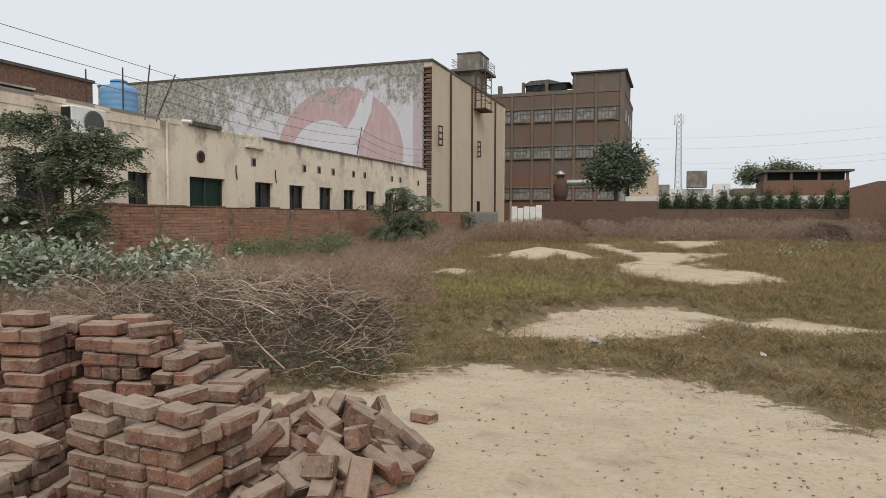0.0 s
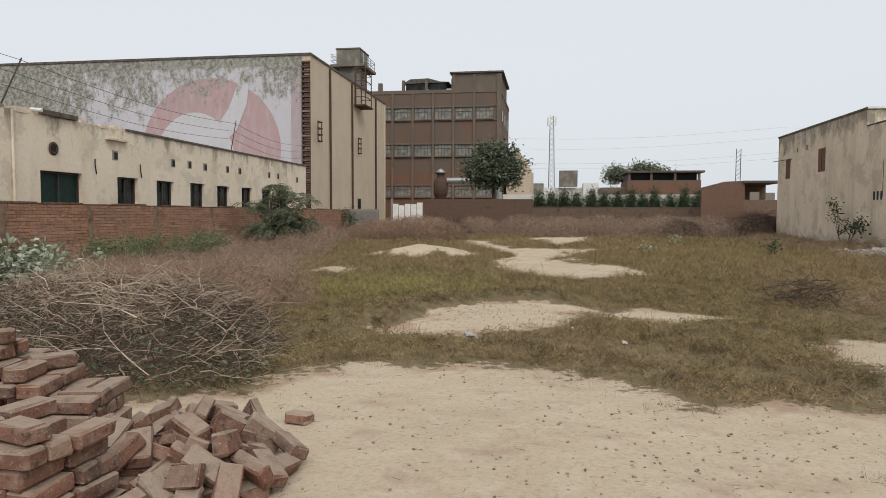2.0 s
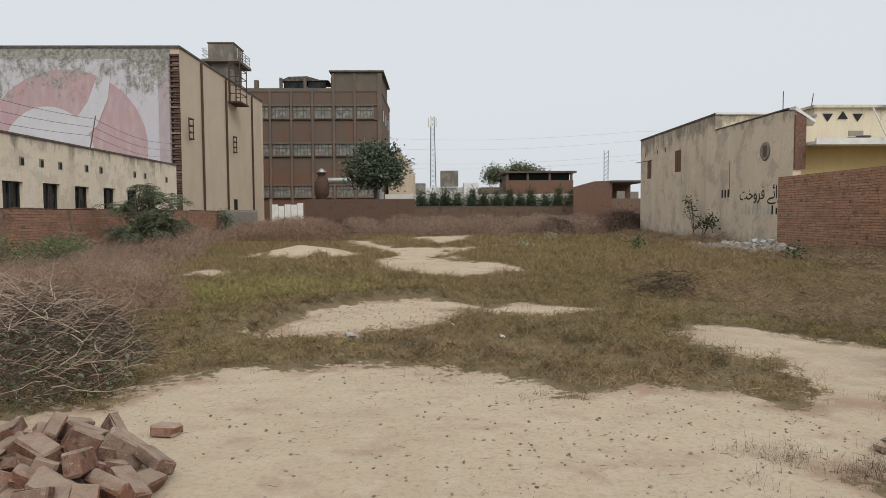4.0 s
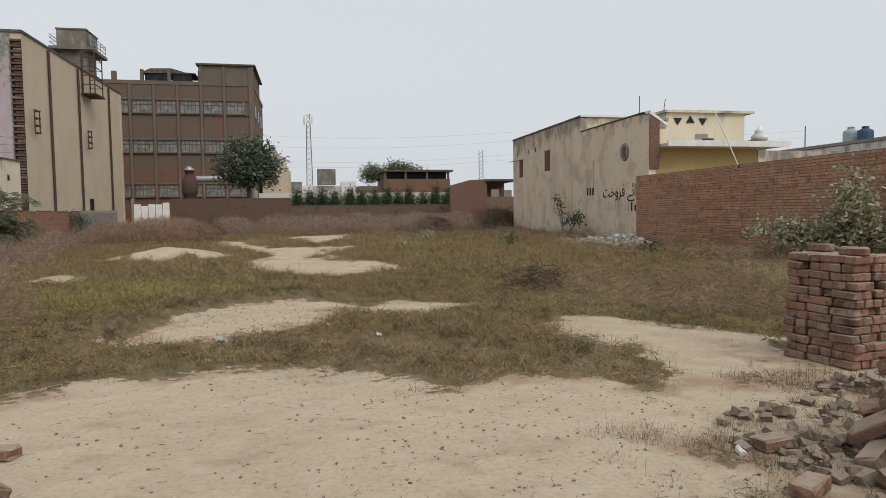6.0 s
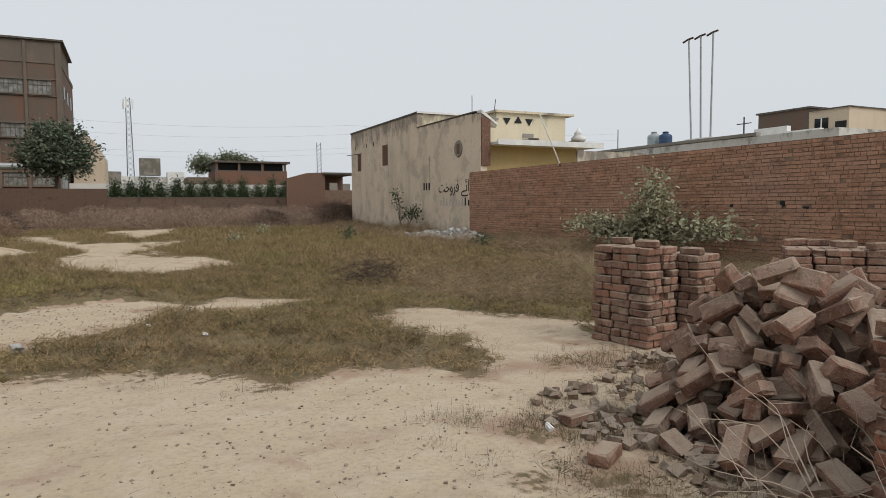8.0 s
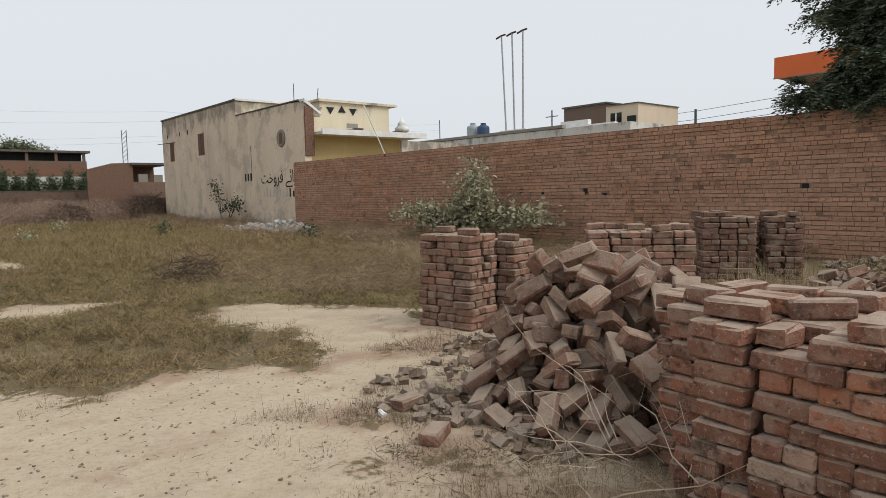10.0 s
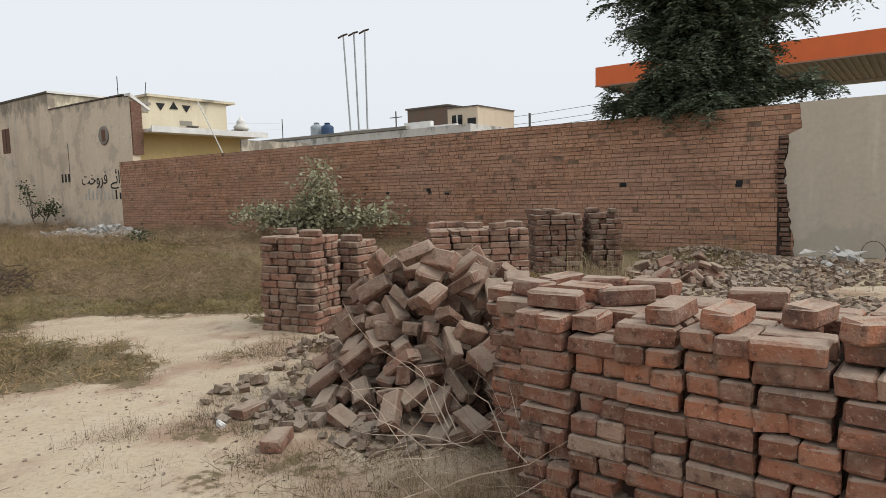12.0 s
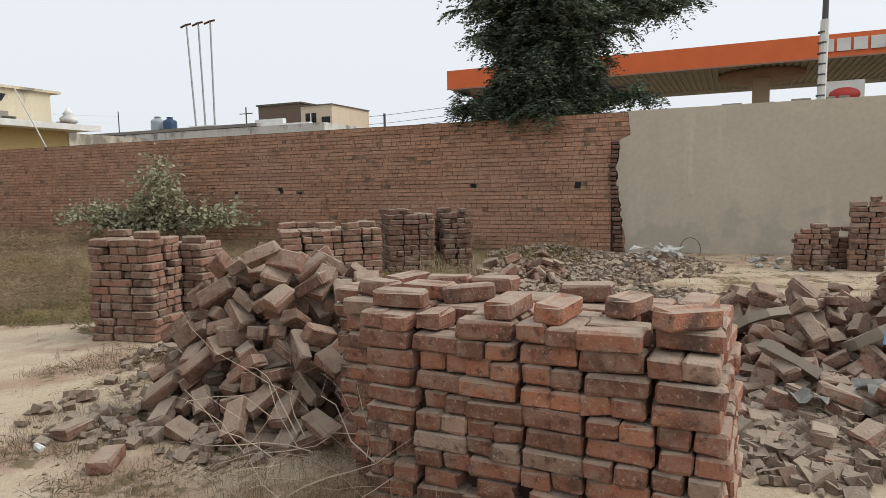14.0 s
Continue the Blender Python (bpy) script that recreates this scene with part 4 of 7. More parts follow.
part("pink_border", polygon_plate([(HX - 1.25, 1.5), (HX - 0.62, 1.5), (HX - 0.62, 10.5), (HX - 1.25, 10.5)], HY - 0.084, HY - 0.073), M_MURAL_EDGE, mural, "faded pink border")
rnd = random.Random(3)
M_TOOTH = brick_material("dark_brick", (0.13, 0.06, 0.045), (0.09, 0.05, 0.04), DUST, 0.2)
for c in range(62):
    z = 1.4 + 0.152 * c
    part("toothing_brick", box(HX - 0.55 + (0.0 if c % 2 else 0.16), HX - 0.02, HY - (0.14 if c % 2 else 0.06), HY + 0.02, z, z + 0.105), M_TOOTH, hall)
# black strip painted in as shade between the toothing bricks
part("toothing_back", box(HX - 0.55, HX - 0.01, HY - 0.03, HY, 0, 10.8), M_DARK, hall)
for py in (42.87, 47.87, 54.59):
    part("drain_pipe", tube([(HX + 0.09, py, HZ - 0.1), (HX + 0.09, py + 0.1, 0.2)], 0.075), M_RUST, hall)
part("corner_strip", box(HX, HX + 0.05, HY2 - 0.3, HY2, 0, HZ - 0.1), M_BEIGE, hall)
part("low_window", box(HX, HX + 0.03, 49.5, 50.3, 1.7, 2.5), M_DARK, hall)


def bracket(y, z0, z1):
    rail = part("wall_bracket", tube([(HX + 0.25, y, z0), (HX + 0.25, y, z1)], 0.035), M_RUST, hall)
    part("rail", tube([(HX + 0.25, y + 0.7, z0), (HX + 0.25, y + 0.7, z1)], 0.035), M_RUST, rail)
    for i in range(4):
        z = z0 + (z1 - z0) * i / 3
        part("rung", tube([(HX + 0.25, y, z), (HX + 0.25, y + 0.7, z)], 0.03), M_RUST, rail)
        part("stay", tube([(HX, y + 0.7, z), (HX + 0.3, y + 0.7, z)], 0.05), M_RUST, rail)


bracket(40.0, 5.96, 7.17)
bracket(48.9, 5.98, 7.12)
cage = part("ladder_cage", tube([(HX + 0.1, 48.7, 9.6), (HX + 0.1, 48.7, 12.4)], 0.06), M_RUST, hall)
for a in (0.0, 0.8):
    for b in (48.7, 50.4):
        part("cage_post", tube([(HX + a + 0.05, b, 9.6), (HX + a + 0.05, b, 12.4)], 0.04), M_RUST, cage)
for z in (9.6, 10.2, 10.8, 11.4, 12.0, 12.4):
    part("cage_hoop", tube([(HX + 0.05, 48.7, z), (HX + 0.85, 48.7, z), (HX + 0.85, 50.4, z), (HX + 0.05, 50.4, z)], 0.035), M_RUST, cage)
part("cage_floor", box(HX, HX + 0.95, 48.5, 50.6, 9.5, 9.6), M_RUST, cage)
tower = thing("tank_tower", "grey concrete overhead water tank above the warehouse roof", "water tower", (-15.9, 52.5, HZ))
part("shaft", box(-0.75, 0.95, -0.6, 1.6, 0, 2.1), M_CONCRETE, tower)
part("slab", box(-1.35, 1.5, -1.1, 2.5, 2.0, 2.2), M_CONCRETE, tower)
part("tank", box(-0.95, 1.0, -0.7, 1.9, 2.2, 3.45), M_CONCRETE, tower)
part("tank_lid", box(-1.0, 1.05, -0.75, 1.95, 3.45, 3.55), M_BAND, tower)
bm = bmesh.new()
for z in (2.5, 2.8, 3.0):
    tube_into(bm, [(1.4, -1.0, z), (1.4, 2.4, z), (-1.3, 2.4, z)], 0.025, 0.025)
    tube_into(bm, [(-1.3, 0.5, z), (-1.3, -1.05, z), (-0.9, -1.05, z)], 0.025, 0.025)
for yy in (-1.0, 0.1, 1.2, 2.4):
    tube_into(bm, [(1.4, yy, 2.2), (1.4, yy, 3.0)], 0.03, 0.03)
part("railing", bm, M_GALV, tower)

# ---- brown mill block behind ----
mill = thing("mill_building", "brown brick multi-storey mill with rows of barred windows", "building")
MY = 66.0
part("wall", box(-30, -4.6, MY, MY + 13, -0.2, 13.5), M_BROWN, mill)
part("parapet", box(-30, -4.55, MY - 0.06, MY + 13, 13.5, 13.85), M_BAND, mill)
part("stair_head", box(-9.5, -4.6, MY - 0.02, MY + 9, 13.85, 15.4), M_BAND, mill)
part("stair_head_roof", box(-9.7, -4.3, MY - 0.25, MY + 9.2, 15.4, 15.55), M_DARKCAP, mill)
for k in range(-2, 5):
    x0 = -15.39 + 2.1 * k
    part("pier", box(x0 - 0.33, x0 - 0.1, MY - 0.14, MY, 0, 13.5 if k < 3 else 15.3), M_BAND, mill)
    for z0, z1 in ((10.9, 12.05), (7.22, 8.35), (3.1, 4.2)):
        w = part("window", box(x0, x0 + 1.65, MY - 0.02, MY - 0.005, z0, z1), M_GLASS_SKY, mill)
        part("frame", box(x0 - 0.06, x0 + 1.71, MY - 0.16, MY - 0.02, z1, z1 + 0.12), M_BAND, w)
        part("sill", box(x0 - 0.06, x0 + 1.71, MY - 0.2, MY - 0.02, z0 - 0.12, z0), M_BAND, w)
        bm = bmesh.new()
        for i in range(1, 5):
            add_box(bm, x0 + 0.33 * i - 0.025, x0 + 0.33 * i + 0.025, MY - 0.06, MY - 0.022, z0, z1)
        add_box(bm, x0, x0 + 1.65, MY - 0.06, MY - 0.022, (z0 + z1) / 2 + 0.15, (z0 + z1) / 2 + 0.2)
        part("glazing_grid", bm, M_BAND, w)
part("corner_pier", box(-4.95, -4.5, MY - 0.14, MY, 0, 15.3), M_BAND, mill)
for z in (10.75, 12.2, 7.1, 8.5):
    part("band", box(-30, -4.55, MY - 0.1, MY, z - 0.06, z + 0.05), M_BAND, mill)
for y0 in (68, 71.5, 75):
    for z0 in (10.9, 7.2):
        part("side_window", box(-4.59, -4.57, y0, y0 + 1.4, z0, z0 + 1.15), M_GLASS, mill)
for x0, wd in ((-14.4, 2.2), (-12.0, 1.8), (-9.3, 1.9)):
    part("roof_screen", box(x0, x0 + wd, MY + 0.8, MY + 1.0, 13.85, 15.0 if x0 > -10 else 14.75), M_GLASS, mill)
    part("roof_post", box(x0 - 0.28, x0 - 0.02, MY + 0.1, MY + 0.5, 13.85, 14.9), M_BAND, mill)
bm = polygon_plate([(-14.6, 14.75), (-13.9, 15.1), (-12.0, 15.15), (-10.8, 14.8), (-9.9, 14.75), (-9.9, 14.7), (-14.6, 14.65)], MY + 0.6, MY + 4)
part("curved_roof", bm, M_DARKCAP, mill)
part("roof_post", box(-17.2, -16.8, MY + 0.2, MY + 0.6, 13.85, 14.7), M_BAND, mill)
for x0, r in ((-8.6, 0.5), (-6.0, 0.75)):
    ob = part("roof_ventilator", lathe([(r * 0.6, 0), (r * 0.6, 0.3), (r, 0.35), (r * 0.8, 0.6), (r * 0.3, 0.8)], 16), M_GALV, mill)
    ob.matrix_basis = pose(x0, MY + 3.5, 15.55)

duct = thing("dust_collector", "sheet-metal dust collector with a bent duct", "duct", (-9.6, 60, 0))
ob = part("drum", lathe([(0.35, 0), (0.35, 2.6), (0.62, 3.1), (0.66, 3.2), (0.66, 4.3), (0.6, 4.35), (0.35, 4.7), (0.35, 5.0), (0.5, 5.05), (0.25, 5.3)], 14), M_RUST, duct)
part("cap", lathe([(0.42, 5.1), (0.45, 5.2), (0.1, 5.5)], 16), M_GALV, duct)
part("pipe", tube([(0.6, 0, 4.4), (4.6, 0, 4.4), (5.2, 0, 4.2), (5.4, 0, 3.6), (5.4, 0, 1.5)], 0.27, 0.27, 12), M_GALV, duct)
part("platform", box(-1.2, 2.4, -0.6, 0.6, 2.1, 2.3), M_RUST, duct)
for x in (-1.1, 2.3):
    part("leg", box(x - 0.08, x + 0.08, -0.5, -0.3, 0, 2.1), M_RUST, duct)

annex = thing("annex_building", "pale rendered annex with a sloping roof line", "building", (-2.2, 70, 0))
part("wall", polygon_plate([(-2, 0), (0.6, 0), (0.6, 6.0), (-0.2, 7.4), (-0.8, 7.9), (-2, 7.9)], 0, 10), M_BEIGE, annex)

# ---- far skyline ----
white_range = thing("white_boundary_range", "long white rendered wall beyond the far wall", "wall", (0, 62, 0), kind="structure")
part("wall", box(-4, 15.5, 0, 0.3, 0, 3.2), M_PALEWALL, white_range)
far_house = thing("far_house", "brick house with a shaded roof terrace", "house", (0, 90, 0))
part("wall", box(10.5, 19.8, 0, 8, 0, 5.9), M_BROWN, far_house)
# black block stands for the shade under the terrace roof
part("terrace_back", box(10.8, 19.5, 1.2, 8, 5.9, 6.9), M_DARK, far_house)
part("roof", box(10.2, 20.2, -0.3, 8.3, 6.9, 7.15), M_DARKCAP, far_house)
for x in (10.6, 13.4, 16.4, 19.4):
    part("post", box(x, x + 0.3, 0.0, 0.3, 5.9, 6.9), M_BROWN, far_house)
part("wall_side", box(7.2, 10.5, 1, 8, 0, 5.0), M_BAND, far_house)
tank_house = thing("tank_block", "grey concrete roof tank on a low house", "building", (0, 100, 0))
part("tank", box(1.7, 4.4, 0, 3, 5.6, 7.9), M_CONCRETE, tank_house)
part("house", box(-1, 8.5, 1, 8, 0, 5.4), M_WHITE, tank_house)
part("block", box(-3.2, -0.6, 0, 5, 0, 6.0), M_CONCRETE, tank_house)
part("stub_wall", box(5.2, 7.4, -1, 2, 0, 6.0), M_WHITE, tank_house)
mast = thing("telecom_mast", "slim lattice telecom mast with antennas", "mast", (0.42, 161, 0))
bm = bmesh.new()
for a in (0, 2.09, 4.19):
    tube_into(bm, [(1.1 * math.cos(a), 1.1 * math.sin(a), 0), (0.55 * math.cos(a), 0.55 * math.sin(a), 25)], 0.14, 0.11, 4)
for i in range(20):
    r0, r1 = 1.1 - 0.0275 * i, 1.1 - 0.0275 * (i + 1)
    for a, b in ((0, 2.09), (2.09, 4.19), (4.19, 0)):
        tube_into(bm, [(r0 * math.cos(a), r0 * math.sin(a), 1.25 * i), (r1 * math.cos(b), r1 * math.sin(b), 1.25 * i + 1.25)], 0.05, 0.05, 4)
part("lattice", bm, M_STEEL, mast)
for a in (0.3, 2.4, 4.5):
    part("antenna", box(1.1 * math.cos(a) - 0.18, 1.1 * math.cos(a) + 0.18, 1.1 * math.sin(a) - 0.1, 1.1 * math.sin(a) + 0.1, 22.6, 24.8), M_WHITE, mast)
mast_b = thing("lattice_pylon", "thin lattice pylon on the skyline", "mast", (19.0, 70, 0))
bm = bmesh.new()
for x in (-0.22, 0.22):
    tube_into(bm, [(x, 0, 0), (x, 0, 8.0)], 0.04, 0.04, 4)
for i in range(18):
    tube_into(bm, [(-0.22, 0, 0.44 * i), (0.22, 0, 0.44 * i + 0.44)], 0.03, 0.03, 4)
part("lattice", bm, M_STEEL, mast_b)
lines = thing("power_lines", "thin power lines across the distance", "power line")
for px, py in ((-18, 140), (102, 120)):
    part("pylon", tube([(px, py, 0), (px, py, 18.2)], 0.14, 0.1), M_STEEL, lines)
for k, (z0, z1) in enumerate(((17.8, 17.2), (15.6, 15.8), (12.6, 13.3), (11.6, 12.2))):
    pts = [(-18 + 120 * i / 16, 140 - 20 * i / 16, z0 + (z1 - z0) * i / 16 - 1.2 * math.sin(math.pi * ((i * 2) % 16) / 16)) for i in range(17)]
    part("wire", tube(pts, 0.018, 0.018, 4), M_GALV, lines)

# ---- shed and house on the east side ----
shed = thing("brick_shed", "roofless-looking brick shed with a dark open bay", "shed", (0, 48, 0))
part("wall", polygon_plate([(10.8, -0.2), (13.64, -0.2), (13.64, 3.72), (12.3, 3.66), (10.8, 3.25)], 0, 0.23), M_BRICK_OLD, shed)
part("low_wall", box(13.64, 16.0, 0, 0.23, -0.2, 2.4), M_BRICK_OLD, shed)
part("roof", box(13.5, 16.2, -0.2, 4, 3.58, 3.72), M_DARKCAP, shed)
part("back", box(13.7, 16.2, 4, 4.2, 0, 3.6), M_BRICK_OLD, shed)
part("block", box(14.0, 14.6, 0.05, 0.25, 2.4, 2.95), M_CONCRETE, shed)
part("block", box(15.0, 15.6, 0.05, 0.25, 2.4, 2.9), M_CONCRETE, shed)

house = thing("house", "stained plastered house with a yellow front and white balcony", "house")
EX = 13.6
part("side_wall", box(EX, EX + 0.3, 30.45, 41.3, -0.2, 5.84), M_HOUSE, house)
bm = bmesh.new()
pts = [(23.8, -0.2), (30.45, -0.2), (30.45, 5.12), (25.0, 5.1), (23.8, 5.05)]
a = [bm.verts.new((EX, y, z)) for y, z in pts]
b = [bm.verts.new((EX + 0.3, y, z)) for y, z in pts]
bm.faces.new(a)
bm.faces.new(b[::-1])
for i in range(5):
    bm.faces.new((a[i], b[i], b[(i + 1) % 5], a[(i + 1) % 5]))
bmesh.ops.recalc_face_normals(bm, faces=bm.faces[:])
part("side_wall", bm, M_HOUSE, house)
part("coping", box(EX - 0.04, EX + 0.34, 30.4, 41.35, 5.84, 5.93), M_DARKCAP, house)
part("coping", box(EX - 0.03, EX + 0.33, 24.2, 30.4, 5.12, 5.17), M_DARKCAP, house)
part("parapet_return", box(EX + 0.3, EX + 2.6, 30.45, 30.7, 4.6, 5.86), M_UPPER, house)
part("parapet_cap", box(EX - 0.02, EX + 2.65, 30.38, 30.76, 5.86, 5.95), M_WHITE, house)
part("rear_wall", box(EX + 0.3, 20, 41.0, 41.28, -0.2, 5.8), M_HOUSE, house)
part("roof", box(EX + 0.3, 20, 30.7, 41, 4.2, 4.4), M_CONCRETE, house)
part("terrace", box(EX + 0.3, 19.4, 25.6, 30.45, 3.68, 3.855), M_CONCRETE, house)
part("bare_brick_pier", box(EX + 0.02, EX + 0.42, 23.72, 23.99, 2.9, 4.86), M_BRICK_OLD, house)
part("sloped_coping", polygon_plate([(EX, 5.02), (EX + 0.75, 4.55), (EX + 0.75, 4.65), (EX, 5.16)], 23.7, 24.1), M_WHITE, house)
part("front_wall", box(EX + 0.3, 18.7, 24.2, 24.45, -0.2, 3.75), M_YELLOW, house, "bright yellow front")
slab = part("balcony_slab", box(EX + 0.5, 19.3, 23.2, 25.6, 3.75, 3.86), M_WHITE, house)
part("balcony_edge", box(EX + 0.45, 19.4, 23.12, 23.2, 3.72, 3.95), M_WHITE, slab)
part("upper_room", box(15.6, 19.4, 26.0, 30, 3.86, 5.45), M_UPPER, house)
part("room_cap", box(15.5, 19.8, 25.85, 30.1, 5.45, 5.55), M_UPPER, house)
part("low_parapet", box(14.2, 15.6, 26.0, 26.2, 3.86, 4.75), M_UPPER, house)
part("parapet_rail", box(14.2, 15.7, 25.95, 26.25, 5.1, 5.2), M_CONCRETE, house)
for x in (16.15, 16.75, 17.35):
    s = 0.2 if x != 16.75 else -0.2
    part("triangle_vent", polygon_plate([(x - 0.2, 5.12 + s / 2), (x + 0.2, 5.12 + s / 2), (x, 5.12 - s)], 25.96, 25.992), M_DARK, house)
part("rust_stain_hole", box(17.0, 17.6, 25.98, 25.995, 4.35, 4.55), M_CONCRETE, house)
for y0, z0, z1, wd in ((34.6, 3.51, 4.66, 0.85), (39.3, 3.4, 4.5, 0.7)):
    w = part("boarded_window", box(EX - 0.012, EX - 0.004, y0, y0 + wd, z0, z1), M_BROWN, house, "boarded window")
    part("board_gap", box(EX - 0.018, EX - 0.014, y0 + wd * 0.45, y0 + wd * 0.52, z0 + 0.05, z1 - 0.05), M_DARK, w)
ob = part("round_niche", lathe([(0.02, 0.02), (0.26, 0.02), (0.34, 0.05), (0.38, 0.0)], 16), M_CONCRETE, house)
ob.matrix_basis = pose(EX - 0.01, 25.8, 3.73, 0, -90, 0)
part("niche_back", box(EX - 0.035, EX - 0.03, 25.65, 25.95, 3.5, 3.95), M_BROWN, house)
for y0 in (36.9, 38.2, 40.3):
    part("putlog_hole", box(EX - 0.01, EX - 0.004, y0, y0 + 0.12, 4.75, 5.0), M_DARK, house)
part("downpipe_stain", box(EX - 0.008, EX - 0.004, 28.86, 28.9, 2.1, 3.6), M_DARKCAP, house)
for y0, y1, z0 in ((39.5, 41.3, 4.55),):
    part("wire", tube([(EX - 0.2, 41.6, 4.5), (EX - 0.1, 38.9, 4.45)], 0.02), M_DARK, house)
for k, (x, r, hh) in enumerate(((16.2, 0.2, 0.22), (16.7, 0.22, 0.28), (17.6, 0.12, 0.16), (18.9, 0.24, 0.25))):
    pot = thing("flower_pot", "dark clay pot on the balcony", "flower pot", (x, 24.6, 3.862), 0, "balcony pots")
    part("body", lathe([(r * 0.7, 0), (r, hh), (r * 1.12, hh), (r * 1.12, hh * 1.15), (r * 0.8, hh * 1.15)], 12), M_DARKCAP, pot)
fin = thing("finial", "white onion-shaped masonry finial", "finial", (21.3, 27.5, 4.3))
part("base", box(-0.2, 0.2, -0.2, 0.2, -4.35, 0.1), M_GREYWALL, fin)
part("bulb", lathe([(0.2, 0.1), (0.36, 0.2), (0.38, 0.35), (0.2, 0.5), (0.24, 0.58), (0.12, 0.7), (0.02, 0.92)], 14), M_WHITE, fin)
strut = thing("leaning_pole", "thin pole leaning on the balcony", "pole", (0, 0, 0))
part("shaft", tube([(18.25, 22.68, 0.0), (16.0, 23.08, 5.0)], 0.025), M_WHITE, strut)
for x0, z1 in ((14.9, 6.0), (15.9, 5.9)):
    ant = thing("roof_rod", "thin iron rod on the house roof", "rod", (x0, 27, 4.4), 0, "roof rods")
    part("shaft", tube([(0, 0, 0), (0.25 if x0 > 15 else 0.0, 0, z1 - 4.1)], 0.018), M_STEEL, ant)

# painted writing on the house wall; the pale line is too worn to read
sign = thing("wall_writing", "black painted words over a faded unreadable white line", "writing", (EX - 0.006, 0, 0))
rnd = random.Random(8)
# the words of the larger line, written from right to left in joined letter forms
words = bpy.data.curves.new("words", "FONT")
words.body = "\uFE96\uFEA7\uFEED\uFEAE\uFED3 \uFBAF\uFE8B\uFE8D\uFEAE\uFE91"
words.size, words.extrude, words.resolution_u = 0.72, 0.003, 3
holder = bpy.data.objects.new("words", words)
scene.collection.objects.link(holder)
bpy.context.view_layer.update()
lettering = bpy.data.meshes.new_from_object(holder.evaluated_get(bpy.context.evaluated_depsgraph_get()))
bpy.data.objects.remove(holder)
lettering.materials.clear()
lettering.materials.append(M_SCRIPT)
ob = new("lettering", lettering)
ob.parent = sign
ob.matrix_basis = Matrix(((0, 0, -1, -0.004), (-1, 0, 0, 27.9), (0, 1, 0, 1.86), (0, 0, 0, 1)))
tagged(ob, "black hand-painted words on the wall")
for k in range(10):
    part("pale_stroke", box(-0.004, 0, 24.8 + 0.31 * k, 24.92 + 0.31 * k, 1.25, 1.5 + 0.1 * (k % 3)), M_SCRIPT_PALE if k > 1 else M_SCRIPT, sign)
for k in range(3):
    part("stroke", box(-0.004, 0, 28.9 + 0.3 * k, 29.05 + 0.3 * k, 2.0, 2.35), M_SCRIPT, sign)

# ---- roofs beyond the east wall ----
roofs = thing("flat_roofed_house", "low white flat-roofed house beyond the wall", "house", (0, 0, 0))
part("wall", box(30, 44, 19.6, 44, 0, 4.75), M_PALEWALL, roofs)
part("parapet", box(29.95, 30.3, 24, 42, 4.78, 4.95), M_CONCRETE, roofs)
part("stepped_parapet", box(31.5, 31.8, 21.6, 26.5, 4.75, 5.0), M_WHITE, roofs)
part("stepped_parapet", box(31.5, 31.8, 23.4, 25.4, 5.0, 5.3), M_WHITE, roofs)
part("roof_room", box(24, 29, 31, 39, 0, 4.35), M_GREYWALL, roofs)
fh = thing("roof_house", "brick house with a rendered end and a barred window", "house", (39.8, 25.5, 4.75))
part("brick_wall", box(0, 5, 2.6, 6.4, 0, 2.55), M_BROWN, fh)
part("rendered_end", box(-0.06, 5, 0.0, 2.6, 0, 2.3), M_BEIGE, fh)
part("cap", box(-0.15, 5, 2.5, 6.5, 2.55, 2.66), M_DARKCAP, fh)
part("cap", box(-0.2, 5, -0.1, 2.5, 2.3, 2.36), M_DARKCAP, fh)
part("window", box(-0.09, -0.07, 1.3, 2.2, 0.7, 1.8), M_GLASS, fh)
part("window_bar", box(-0.11, -0.092, 1.7, 1.78, 0.7, 1.8), M_WHITE, fh)
part("dark_door", box(-0.09, -0.07, 0.15, 0.85, 0.5, 1.5), M_DARK, fh)
water_tank("grey plastic roof tank", (34, 35.7, 4.75), 0.45, 1.5, M_GREY_TANK)
water_tank("dark blue plastic roof tank", (34, 34.6, 4.75), 0.45, 1.4, M_NAVY)
frame3 = thing("pole_stand", "three tall galvanised poles with short cross arms", "pole stand", (31.2, 28.95, 4.75))
part("base_beam", box(-0.1, 0.1, -1.1, 1.1, 0.2, 0.4), M_WHITE, frame3)
for k in (-1, 0, 1):
    p = part("pole", tube([(0, 0.72 * k - 0.1, 0), (0, 0.92 * k + 0.05, 6.35)], 0.055, 0.05), M_GALV, frame3)
    part("arm", tube([(0, 0.92 * k + 0.5, 6.28), (0, 0.92 * k + 0.1, 6.38), (0, 0.92 * k - 0.28, 6.4)], 0.06), M_RUST, p)
cross = thing("utility_pole", "distant utility pole with cross arms", "utility pole", (48, 40, 0))
part("pole", tube([(0, 0, 0), (0, 0, 8.6)], 0.08, 0.06), M_STEEL, cross)
for z, w in ((8.0, 0.9), (6.6, 1.0)):
    part("arm", box(-0.04, 0.04, -0.8 * w, 0.8 * w, z, z + 0.07), M_STEEL, cross)
post = thing("utility_pole", "distant plain utility pole", "utility pole", (44, 23.7, 0))
part("pole", tube([(0, 0, 0), (0, 0, 6.7)], 0.1, 0.09), M_STEEL, post)
lines2 = thing("power_lines", "thin wires beyond the east wall", "power line")
